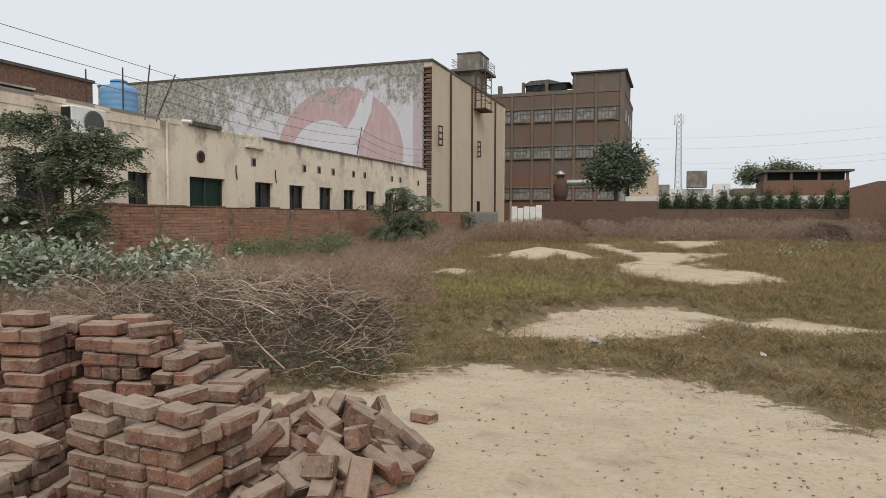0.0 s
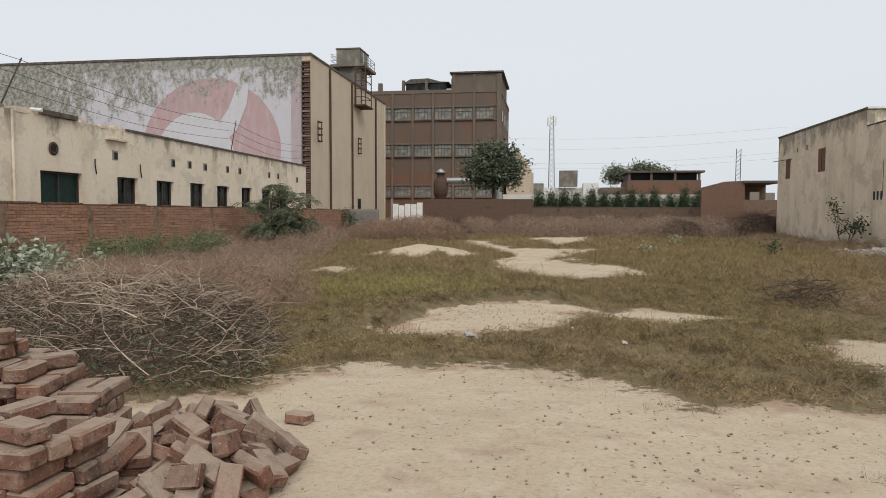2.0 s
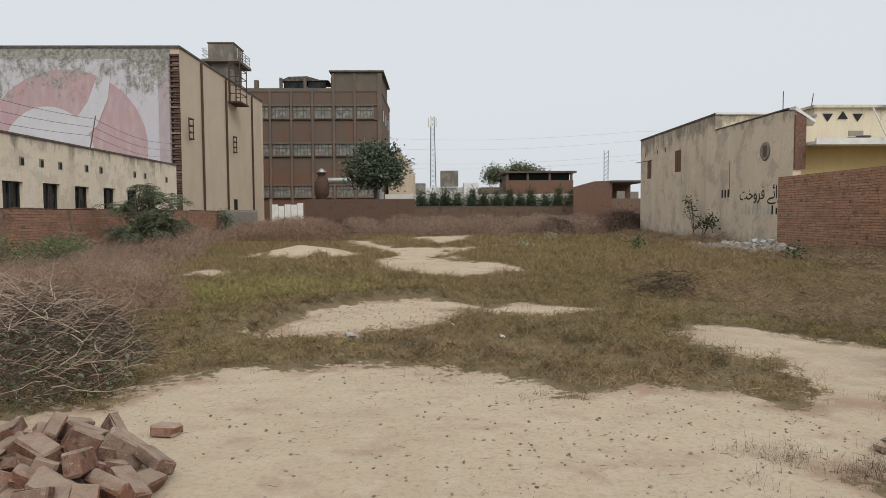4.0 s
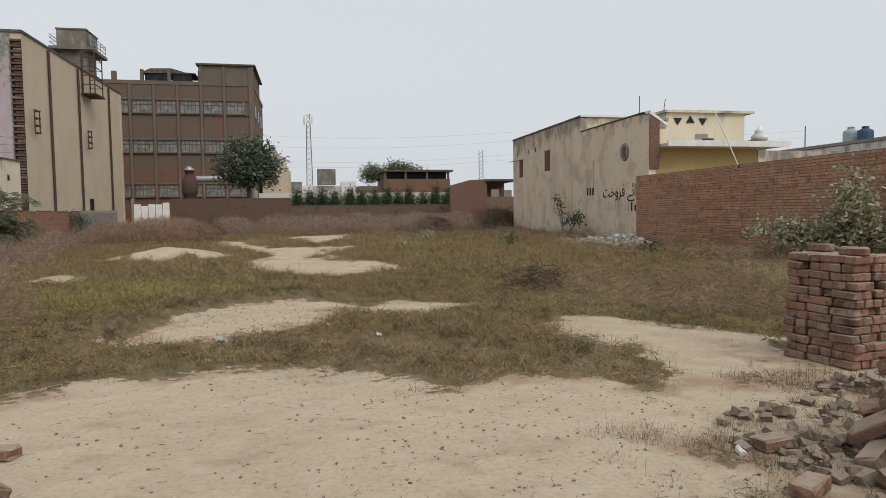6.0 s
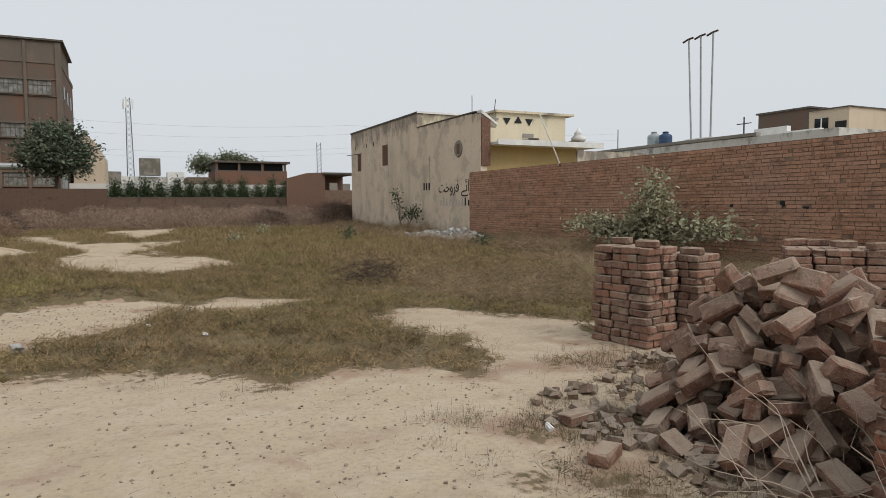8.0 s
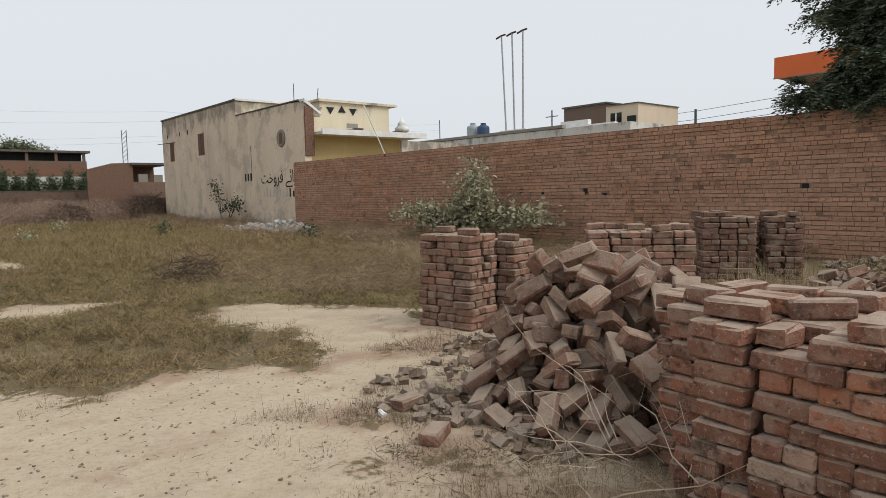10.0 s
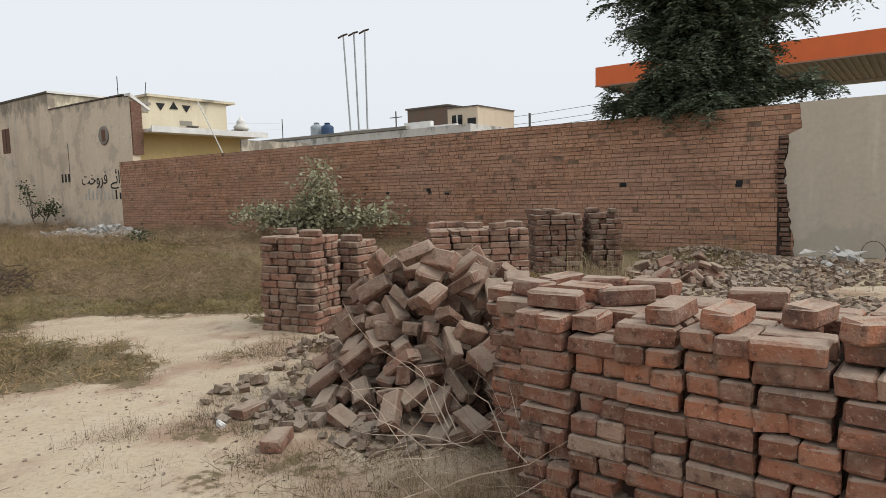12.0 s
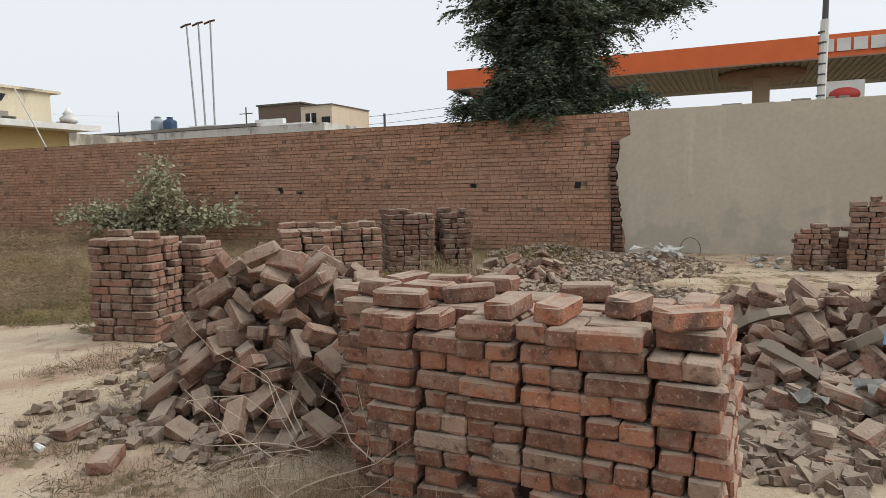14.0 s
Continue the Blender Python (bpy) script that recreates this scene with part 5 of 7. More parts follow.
for z in (6.0, 6.6, 5.6):
    part("wire", tube([(48, 60, z), (46, 42, z - 0.1), (45, 24, z + 0.1), (44, 4, z + 1.0)], 0.02, 0.02, 4), M_STEEL, lines2)

# ---- petrol station canopy beyond the rendered wall ----
canopy = thing("station_canopy", "petrol station canopy with an orange fascia", "canopy")
CX, CY = 22.0, 9.06
part("fascia", box(CX, CX + 0.12, -16, CY, 4.66, 5.28), M_ORANGE, canopy)
part("fascia", box(CX + 0.12, 28, CY - 0.12, CY, 4.66, 5.28), M_ORANGE, canopy)
part("fascia_lip", box(CX - 0.012, CX, -16, CY + 0.01, 4.62, 4.66), M_MAROON, canopy)
part("roof", box(CX + 0.12, 28, -16, CY - 0.12, 5.1, 5.22), M_WHITE, canopy)
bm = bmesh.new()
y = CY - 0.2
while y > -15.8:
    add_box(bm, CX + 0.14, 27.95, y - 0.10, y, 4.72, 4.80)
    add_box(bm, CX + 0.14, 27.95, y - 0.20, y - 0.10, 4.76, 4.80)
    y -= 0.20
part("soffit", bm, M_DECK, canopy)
part("far_fascia", box(27.95, 28.05, -16, CY, 4.6, 5.25), M_WHITE, canopy)
for cy in (-0.9, -9.5):
    c = part("column", box(24.2, 24.7, cy - 0.25, cy + 0.25, 0, 4.72), M_BEIGE, canopy)
    ob = part("collar", lathe([(0.3, 4.53), (1.25, 4.53), (1.28, 4.55), (1.28, 4.72), (0.4, 4.72)], 32), M_MAROON, c)
    ob.matrix_basis = pose(24.45, cy, 0)
letters = thing("fascia_lettering", "pale raised blocks of a company sign on the fascia", "sign", (CX - 0.02, 0, 0))
for k in range(6):
    part("block", box(-0.04, -0.005, -2.62 - 0.40 * k, -2.29 - 0.40 * k, 4.80, 5.14), M_WHITE, letters)
oval = thing("oval_sign", "white board with a red oval", "sign", (20.0, -2.65, 2.9))
part("board", box(0, 0.08, -0.45, 0.4, 0.25, 0.85), M_WHITE, oval)
ob = part("oval", lathe([(0.01, 0), (0.3, 0), (0.3, 0.02), (0.01, 0.03)], 24), M_SIGNRED, oval)
ob.matrix_basis = Matrix.LocRotScale((-0.002, -0.02, 0.5), Euler((0, radians(-90), 0)), (0.6, 1.15, 1))
part("post", box(0.02, 0.06, -0.05, 0.05, -2.9, 0.25), M_STEEL, oval)
lamp = thing("street_pole", "white banded pole behind the rendered wall", "pole", (15.4, -1.72, 0))
part("shaft", tube([(0, 0.06, 0), (0, 0, 4.35)], 0.085, 0.075), M_WHITE, lamp)
part("upper_shaft", tube([(0, 0, 4.35), (0, -0.03, 7.5)], 0.055, 0.045), M_STEEL, lamp)
for k in range(9):
    part("band", tube([(0, 0.03, 2.5 + 0.2 * k), (0, 0.03, 2.53 + 0.2 * k)], 0.086, 0.086), M_STEEL, lamp)


# ---- brick stacks and heaps ----
brick_stack("brick_stack", "large dry stack of red bricks with loose ones on top", (3.135, 0.455), -93.4, 6, 3, 11, "red", 41, 0.62, (), 0.015, (0, 1, 2))
brick_stack("brick_stack", "neat square stack of red bricks on the sand", (4.84, 4.74), -79, 3, 2, 13, "dusty_red", 42, 0.6, (), 0.013, (), 0.92)
brick_stack("brick_stack", "red brick stack behind another one", (5.36, 4.56), -79, 2, 2, 12, "dusty_red", 43, 0.5, (), 0.013, (), 0.92)
brick_stack("brick_stack", "low square stack of red bricks near the wall", (7.2, 4.25), -47, 5, 3, 11, "dusty_red", 44, 0.5)
brick_stack("brick_stack", "dark weathered brick stack close to the wall", (9.45, 4.35), -50, 3, 3, 12, "old", 45, 0.5)
brick_stack("brick_stack", "dark weathered brick stack close to the wall", (9.85, 3.75), -55, 2, 3, 12, "old", 46, 0.5)
brick_stack("brick_stack", "small brick stack before the rendered wall", (11.5, -1.25), -85, 2, 1, 8, "dusty", 47, 0.5)
brick_stack("brick_stack", "small dark brick stack before the rendered wall", (11.75, -1.62), -90, 2, 1, 7, "old", 48, 0.4)
brick_stack("brick_stack", "narrow tall brick stack before the rendered wall", (11.55, -1.95), -95, 2, 1, 13, "dusty", 49, 0.6)
brick_stack("brick_stack", "square stack of dusty red bricks, half taken down", (-1.76, 2.27), -4, 3, 2, 6, "brown", 50, 0.45, (0, 0, 0), 0.016)
brick_stack("brick_stack", "stepped red brick stack with a tumbled end", (-1.96, 2.87), 14, 2, 2, 7, "brown", 51, 0.6, (0, 1), 0.018)
brick_stack("brick_stack", "tall stack of dusty red bricks, top uneven", (-2.45, 2.86), 10, 2, 2, 9, "brown", 52, 0.7, (0, 0), 0.018)
brick_stack("brick_stack", "tall stack of dusty red bricks, top uneven", (-3.02, 2.5), 14, 3, 2, 10, "brown", 53, 0.6, (0, 0, 0), 0.018)
brick_stack("brick_stack", "low dusty stack at the front of the brick store", (-2.5, 2.02), 12, 2, 2, 3, "dusty", 54, 0.7, (), 0.02)
brick_stack("brick_stack", "two dusty courses of bricks on the ground", (-1.95, 1.72), 6, 4, 1, 2, "dusty", 55, 0.6, (), 0.02)
brick_heap("brick_heap", "steep tipped heap of dusty bricks and halves", (3.82, 2.26), 0.70, 0.74, 0.80, 360, "dusty", 61, 0, 0.42, 1.4, 1.25)
brick_heap("brick_heap", "spilled heap of red bricks beside the stacks", (-1.42, 2.92), 0.52, 0.60, 0.17, 90, "brown", 62, 0, 0.35, 1.4, 1.4)
brick_heap("brick_heap", "tipped heap of broken bricks and rubble", (6.05, -0.9), 1.25, 1.05, 0.76, 430, "dusty", 63, 20, 0.5, 1.25, 1.3)
brick_heap("brick_heap", "low spill of broken bricks below the rubble", (4.65, -0.75), 0.75, 0.55, 0.10, 60, "dusty", 66, 15, 0.8)
brick_heap("brick_heap", "small heap of broken bricks near the wall", (9.3, 2.6), 0.75, 0.65, 0.48, 90, "dusty", 64, 0, 0.6)
brick_heap("brick_heap", "low scatter of bricks in the grass", (7.0, 6.9), 0.7, 0.5, 0.22, 46, "old", 65)
M_SLAB = plaster_material("mortar_crusted_slab", (0.36, 0.30, 0.23), (0.29, 0.23, 0.17), (0.22, 0.16, 0.12))
rnd = random.Random(29)
for x, y, z, ln, wd, tx, ty, tz in ((4.95, -0.55, 0.24, 0.40, 0.30, 28, -24, 70), (5.3, -1.0, 0.34, 0.46, 0.26, -22, 26, 20), (5.05, -1.25, 0.22, 0.34, 0.24, 30, -12, 120), (4.7, -0.85, 0.12, 0.30, 0.2, 12, -14, 40), (5.6, -0.4, 0.36, 0.36, 0.26, 26, 18, 100), (4.55, -1.3, 0.10, 0.28, 0.2, -8, 12, 10)):
    bm = bmesh.new()
    ring = [(ln * 0.5 * math.cos(a) * rnd.uniform(0.8, 1.25), wd * 0.5 * math.sin(a) * rnd.uniform(0.8, 1.25)) for a in [0.9 * k for k in range(7)]]
    low = [bm.verts.new((px, py, -0.03 + rnd.uniform(-0.006, 0.006))) for px, py in ring]
    upp = [bm.verts.new((0.94 * px, 0.94 * py, 0.03 + rnd.uniform(-0.008, 0.008))) for px, py in ring]
    bm.faces.new(low[::-1])
    bm.faces.new(upp)
    for k in range(7):
        bm.faces.new((low[k], low[(k + 1) % 7], upp[(k + 1) % 7], upp[k]))
    slab_piece = part("masonry_slab", bm, M_SLAB)
    slab_piece.matrix_world = pose(x, y, z, tx, ty, tz)
    tagged(slab_piece, "broken dusty slab of mortared brickwork on the rubble", "rubble slab", "masonry slabs")
rnd = random.Random(77)
for k, (x, y, a) in enumerate(((-1.12, 3.88, -12), (2.72, 2.55, 30), (2.95, 3.1, 10), (-0.95, 2.75, 50), (12.1, 0.4, 15), (11.2, 0.9, 60))):
    ob = new("brick", SETS["dusty"][0][k % 5] if k else SETS["dusty"][2][1])
    ob.matrix_world = pose(x, y, ground_z(x, y) + 0.036, 0, 0, a)
    tagged(ob, "single dusty brick lying on the sand", "brick", "loose bricks")
chips("brick_chips", "grey and reddish brick chips strewn on the soil", "rubble", [(3.6, 3.1, 0.9, 0.7, 0.05), (4.6, 3.6, 0.8, 0.7, 0.12), (3.2, 2.5, 0.4, 0.7, 0.03), (4.2, 2.9, 0.5, 0.6, 0.16)], 520, 0.034, M_RUBBLE, 1)
chips("brick_chips", "pale rubble and broken bricks in a low spread", "rubble", [(11.2, 1.2, 1.5, 1.3, 0.16), (9.0, 1.6, 1.8, 1.0, 0.08), (12.4, 2.9, 0.8, 1.2, 0.2), (5.0, -0.7, 0.9, 0.6, 0.15), (7.5, 0.4, 1.6, 0.8, 0.06)], 2300, 0.034, M_RUBBLE, 2)
chips("brick_chips", "coarse dusty rubble at the foot of the heap", "rubble", [(4.5, -0.7, 0.9, 0.6, 0.08), (4.1, -0.5, 0.5, 0.35, 0.04), (5.2, -1.5, 0.9, 0.6, 0.12)], 620, 0.042, M_RUBBLE, 7)
chips("plaster_lumps", "pale plaster lumps and torn sheets in the rubble", "rubble", [(11.6, 0.9, 1.0, 0.5, 0.3), (12.0, -1.2, 0.8, 0.8, 0.1)], 60, 0.045, M_WHITE_RUBBLE, 3)
chips("pale_rubble", "whitish rubble tipped beside the wall's end", "rubble", [(12.3, 23.2, 0.8, 1.4, 0.34), (11.8, 21.6, 0.9, 1.0, 0.16), (12.4, 25.5, 0.8, 1.6, 0.14), (11.6, 24.5, 1.2, 2.2, 0.03)], 380, 0.08, M_WHITE_RUBBLE, 4)
chips("pebbles", "small dark pebbles and crumbs on the sand", "pebbles", [(0.3, 3.6, 2.6, 2.0, 0), (1.6, 3.0, 1.7, 1.8, 0), (-0.3, 8.4, 1.0, 1.2, 0), (0.0, 22, 1.6, 7, 0)], 420, 0.0038, M_BRICK_OLD, 5)
chips("soil_crumbs", "pale crumbs of dry soil on the sand", "soil", [(0.3, 3.6, 2.6, 2.0, 0), (1.6, 3.0, 1.7, 1.8, 0), (-0.3, 8.4, 1.0, 1.2, 0)], 900, 0.007, M_RUBBLE, 6)
stone = new("pale_stone", brick_mesh("pale_stone", M_WHITE_RUBBLE, 90, 0.16, 0.02, True))
stone.matrix_world = pose(-0.41, 6.94, ground_z(-0.41, 6.94) + 0.03, 20, 10, 30) @ Matrix.Diagonal((0.7, 0.8, 0.9, 1))
tagged(stone, "white stone lying at the edge of the sandy hump", "stone")
hoop = part("wire_hoop", tube([(0, 0.16 * math.cos(t), 0.16 + 0.2 * math.sin(t)) for t in [0.2 * i - 0.5 for i in range(22)]], 0.006, 0.006, 5), M_RUST)
hoop.matrix_world = pose(12.2, 0.45, 0.02)
tagged(hoop, "thin rusty wire hoop stuck in the soil", "wire")
rnd = random.Random(21)
for k, (x, y, ln, wd, a) in enumerate(((11.9, 1.0, 0.75, 0.25, 80), (12.2, 0.75, 0.4, 0.2, 50), (4.75, -0.95, 0.28, 0.15, 20), (4.5, -0.6, 0.2, 0.1, 75), (5.0, -1.5, 0.25, 0.14, 40))):
    bm = bmesh.new()
    grid = [[bm.verts.new((ln * (i / 6 - 0.5), wd * (j / 3 - 0.5) * (1 + 0.3 * rnd.random()), 0.03 * math.sin(1.3 * i + k) * math.cos(1.1 * j) + rnd.uniform(0.0, 0.02))) for j in range(4)] for i in range(7)]
    for i in range(6):
        for j in range(3):
            bm.faces.new((grid[i][j], grid[i + 1][j], grid[i + 1][j + 1], grid[i][j + 1]))
    bmesh.ops.solidify(bm, geom=bm.faces[:], thickness=0.008)
    sack = part("torn_sack", bm, M_WHITE if k < 2 else M_WHITE_RUBBLE)
    sack.matrix_world = pose(x, y, ground_z(x, y) + (0.2 if k < 2 else 0.16), 0, 0, a)
    tagged(sack, "crumpled torn pale cement sack on the rubble", "sack", "torn sacks")
scrap = part("plastic_scrap", polygon_plate([(-0.3, 0), (0.25, -0.03), (0.32, 0.2), (-0.1, 0.26)], -0.006, 0.006), M_BLUE)
scrap.matrix_world = pose(4.95, -1.25, 0.3, 25, -20, 65)
tagged(scrap, "bright blue plastic sheet scrap on the rubble", "plastic scrap")
for k, (x, y) in enumerate(((2.72, 3.05), (5.4, 9.5), (1.2, 6.9), (0.7, 7.6))):
    sc = new("paper_scrap", brick_mesh("paper_scrap", M_WHITE, 95 + k, 0.07, 0.015, True))
    sc.matrix_world = Matrix.LocRotScale((x, y, ground_z(x, y) + 0.02), Euler((0.3, 0.2, k)), (0.6, 0.5, 0.4))
    tagged(sc, "crumpled white scrap of litter on the soil", "litter", "litter scraps")


# ---- plants ----
def blades(name, label, category, xy, hgt, width, material, seed, lean=0.45, joints=9, loft=None, fluff=0.0):
    """Grass as thin bent blades, standing on the ground at xy."""
    r = np.random.RandomState(seed)
    n = len(xy)
    x, y = xy[:, 0], xy[:, 1]
    z = height(x, y) - 0.01
    if loft is not None:
        z = z + loft * r.rand(n) ** 1.3
    a = r.uniform(0, 2 * np.pi, n)
    w = width * r.uniform(0.6, 1.4, n)
    b = a + r.uniform(-1.2, 1.2, n)
    k = np.abs(r.normal(0, lean, n))
    dx, dy = np.cos(b) * k, np.sin(b) * k
    wx, wy = -np.sin(a) * w / 2, np.cos(a) * w / 2
    h = hgt * np.repeat(np.exp(r.normal(0, 0.4, n // joints + 1)), joints)[:n]
    base = np.stack([x, y, z], -1)
    side = np.stack([wx, wy, 0 * x], -1)
    if fluff:
        # wispy growth: thin slivers that lie every way
        up = r.uniform(-0.35, 1.0, n) * fluff
        q = 1 / np.sqrt(1 + up * up)
        tip = base + np.stack([np.cos(b) * h * q, np.sin(b) * h * q, up * h * q], -1)
        lift = np.stack([0 * x, 0 * x, w * r.uniform(-1, 1, n)], -1) * 0.6
        v = np.stack([base - side - lift, base + side + lift, tip], 1).reshape(-1, 3)
        v[:, 2] = np.maximum(v[:, 2], height(v[:, 0], v[:, 1]) - 0.01)
        f = np.arange(3 * n).reshape(-1, 3)
        return tagged(new(name, raw_mesh(name, v, f, material)), label, category, kind="stuff")
    q = 1 / np.sqrt(1 + 0.35 * k * k)
    mid = base + np.stack([dx * h * 0.3 * q, dy * h * 0.3 * q, h * 0.55 * q], -1)
    q2 = 1 / np.sqrt(1 + k * k)
    tip = mid + np.stack([dx * h * 0.55 * q2, dy * h * 0.55 * q2, h * (0.5 - 0.12 * k) * q2], -1)
    v = np.stack([base - side, base + side, mid - side * 0.7, mid + side * 0.7, tip], 1).reshape(-1, 3)
    o = (np.arange(n) * 5)[:, None]
    f = np.concatenate([o + np.array(q) for q in ((0, 1, 3), (2, 3, 4))])
    return tagged(new(name, raw_mesh(name, v, f, material)), label, category, kind="stuff")


def scatter(n, x0, x1, y0, y1, seed, keep, tuft=7, spread=0.06):
    """Places in tufts over a rectangle, where keep(x, y) says so (0 to 1)."""
    r = np.random.RandomState(seed)
    m = n // tuft
    cx, cy = r.uniform(x0, x1, m), r.uniform(y0, y1, m)
    ok = r.rand(m) < keep(cx, cy)
    cx, cy = np.repeat(cx[ok], tuft), np.repeat(cy[ok], tuft)
    return np.stack([cx + r.normal(0, spread, len(cx)), cy + r.normal(0, spread, len(cy))], -1)


def brush_zone(x, y):
    """1 where the tall pinkish brush stands: along the west wall and before the far wall."""
    edge = -3.0 - 0.26 * (y - 6) + 0.9 * wobble(x, y, 2.5)
    west = np.clip((edge - x) / 0.8, 0, 1) * (y > 4.6) * (y < 40)
    far = np.clip((y - 40.0 - 1.2 * wobble(x, y, 4)) / 1.0, 0, 1)
    return np.maximum(west, far)


def dry_zone(x, y):
    """1 where straw-coloured dry growth stands, towards the east wall."""
    east = np.clip((x - 8.6 - 0.05 * (y - 8) + 0.9 * wobble(x, y, 2.2)) / 1.2, 0, 1) * (y > 4)
    mid = np.clip((1.0 - np.hypot((x - 6.2) / 2.8, (y - 9.0) / 2.6)) * 3 + 0.5 * wobble(x, y, 1.2), 0, 1)
    east = east * np.clip(np.hypot((x - 11.6) / 2.2, (y - 23.6) / 4.2) * 2 - 1.2, 0, 1)
    return np.maximum(east, mid)


def cover(x, y):
    return np.clip(-sand(x, y) / 0.3 + 0.10, 0, 1) * np.clip(0.78 + 0.5 * wobble(x, y, 0.9, 5), 0.12, 1)


def green_keep(x, y):
    return cover(x, y) * (1 - 0.85 * brush_zone(x, y)) * (1 - 0.6 * dry_zone(x, y)) * (np.hypot((x - 12.1) / 1.3, (y - 24.4) / 3.2) > 1)


def mounds(x, y, s, top):
    """The height of the fluffy clumps that dry growth makes."""
    return top * np.clip(0.45 + 0.75 * wobble(x, y, s) + 0.35 * wobble(x, y, s * 0.35, 2), 0.06, 1.25)


def clumps(x, y, spots):
    """Height of round brush clumps over the ground, 0 between them."""
    z = np.zeros_like(x)
    for cx, cy, cr in spots:
        d = np.hypot(x - cx, y - cy) / cr
        z = np.maximum(z, 0.78 * cr ** 0.8 * np.sqrt(np.clip(1 - d * d, 0, 1)))
    return z


rs = np.random.RandomState(11)
def tufts(x, y):
    """How high the leafy tufts stand, small scale over large."""
    return 0.11 * np.clip(0.6 + 0.45 * wobble(x, y, 1.5) + 0.6 * wobble(x, y, 0.4, 6), 0.12, 1.6)


p = scatter(100000, -6, 9, 4.2, 14, 21, green_keep, 12, 0.05)
blades("short_grass", "short green and brown matted grass over the plot", "grass", p, rs.uniform(0.05, 0.13, len(p)) * (1 + 0.35 * wobble(p[:, 0], p[:, 1], 1.5) + 0.5 * wobble(p[:, 0], p[:, 1], 0.45, 6)), 0.005, M_GRASS, 31, 1.6, 12, mounds(p[:, 0], p[:, 1], 0.6, 0.06))
p = scatter(560000, -6, 9, 4.2, 14, 221, green_keep, 14, 0.045)
blades("short_grass", "low leafy weeds matted into the grass", "grass", p, rs.uniform(0.025, 0.075, len(p)), 0.0075, M_GRASS, 231, 1.6, 12, tufts(p[:, 0], p[:, 1]), 1.3)
p = scatter(220000, -6, 9, 4.2, 14, 121, lambda x, y: green_keep(x, y) * np.clip(0.5 + wobble(x, y, 0.6, 7), 0, 1), 14, 0.06)
blades("short_grass", "fine brown undergrowth matted between the grass", "grass", p, rs.uniform(0.03, 0.10, len(p)), 0.005, M_THATCH, 131, 2.2, 9, mounds(p[:, 0], p[:, 1], 0.7, 0.08), 1.3)
p = scatter(300000, -9, 13, 14, 26, 22, green_keep, 12, 0.08)
blades("short_grass", "short green and brown grass over the plot", "grass", p, rs.uniform(0.06, 0.18, len(p)), 0.010, M_GRASS, 32, 1.8, 9, mounds(p[:, 0], p[:, 1], 1.2, 0.12), 1.8)
p = scatter(190000, -11, 13, 26, 41, 23, green_keep, 12, 0.12)
blades("short_grass", "short grass towards the far wall", "grass", p, rs.uniform(0.06, 0.16, len(p)), 0.017, M_GRASS, 33, 1.6, 9, mounds(p[:, 0], p[:, 1], 1.6, 0.14), 1.8)

p = scatter(330000, -11.7, -2, 4.6, 22, 24, lambda x, y: cover(x, y) * brush_zone(x, y), 12, 0.12)
blades("dry_brush", "wispy reddish-brown dry brush in fluffy clumps", "dry brush", p, rs.uniform(0.06, 0.2, len(p)), 0.0045, M_BRUSH, 34, 2.4, 10, mounds(p[:, 0], p[:, 1], 1.6, 0.55), 1.4)
p = scatter(220000, -11.7, -5, 20, 42, 25, lambda x, y: cover(x, y) * brush_zone(x, y), 12, 0.16)
blades("dry_brush", "wispy pinkish-brown dry brush by the low wall", "dry brush", p, rs.uniform(0.08, 0.22, len(p)), 0.010, M_BRUSH, 35, 2.4, 10, mounds(p[:, 0], p[:, 1], 2.0, 0.95), 1.4)
rc = np.random.RandomState(8)
CLUMPS = [(rc.uniform(-12, 13), rc.uniform(40.5, 48.5), rc.uniform(0.8, 2.0)) for k in range(46)] + [(-6.2, 39.6, 1.6), (3.6, 42.5, 2.0), (5.4, 43.0, 1.7)]
p = scatter(420000, -14, 13.4, 38.5, 50, 26, lambda x, y: np.clip(clumps(x, y, CLUMPS) * 3, 0.08, 1), 12, 0.12)
blades("dry_brush", "rounded brown clumps of dry brush before the far wall", "dry brush", p, rs.uniform(0.06, 0.2, len(p)), 0.016, M_BRUSH, 36, 1.8, 10, clumps(p[:, 0], p[:, 1], CLUMPS), 1.5)
RED = [(-6.3, 33.0, 1.9), (-7.6, 34.5, 1.7), (-5.0, 34.0, 1.3), (-8.6, 32.5, 1.4)]
p = scatter(110000, -11, -3, 30, 37, 126, lambda x, y: np.clip(clumps(x, y, RED) * 3, 0, 1), 12, 0.1)
blades("reddish_brush", "soft reddish dry brush clump on the plot", "dry brush", p, rs.uniform(0.08, 0.22, len(p)), 0.012, M_RUSSET, 136, 1.8, 10, clumps(p[:, 0], p[:, 1], RED), 1.4)
NEAR_RED = [(-5.2, 8.6, 1.3), (-4.2, 9.4, 1.2), (-6.3, 8.9, 1.4), (-3.4, 8.3, 0.8), (-7.2, 10.4, 1.3), (-5.4, 10.8, 1.2)]
p = scatter(150000, -9, -2.4, 6.8, 12.5, 226, lambda x, y: np.clip(clumps(x, y, NEAR_RED) * 2, 0, 1), 14, 0.1)
blades("reddish_brush", "low fluffy reddish dry brush behind the brushwood", "dry brush", p, rs.uniform(0.06, 0.2, len(p)), 0.0045, M_RUSSET, 236, 1.8, 10, 0.6 * clumps(p[:, 0], p[:, 1], NEAR_RED), 1.4)
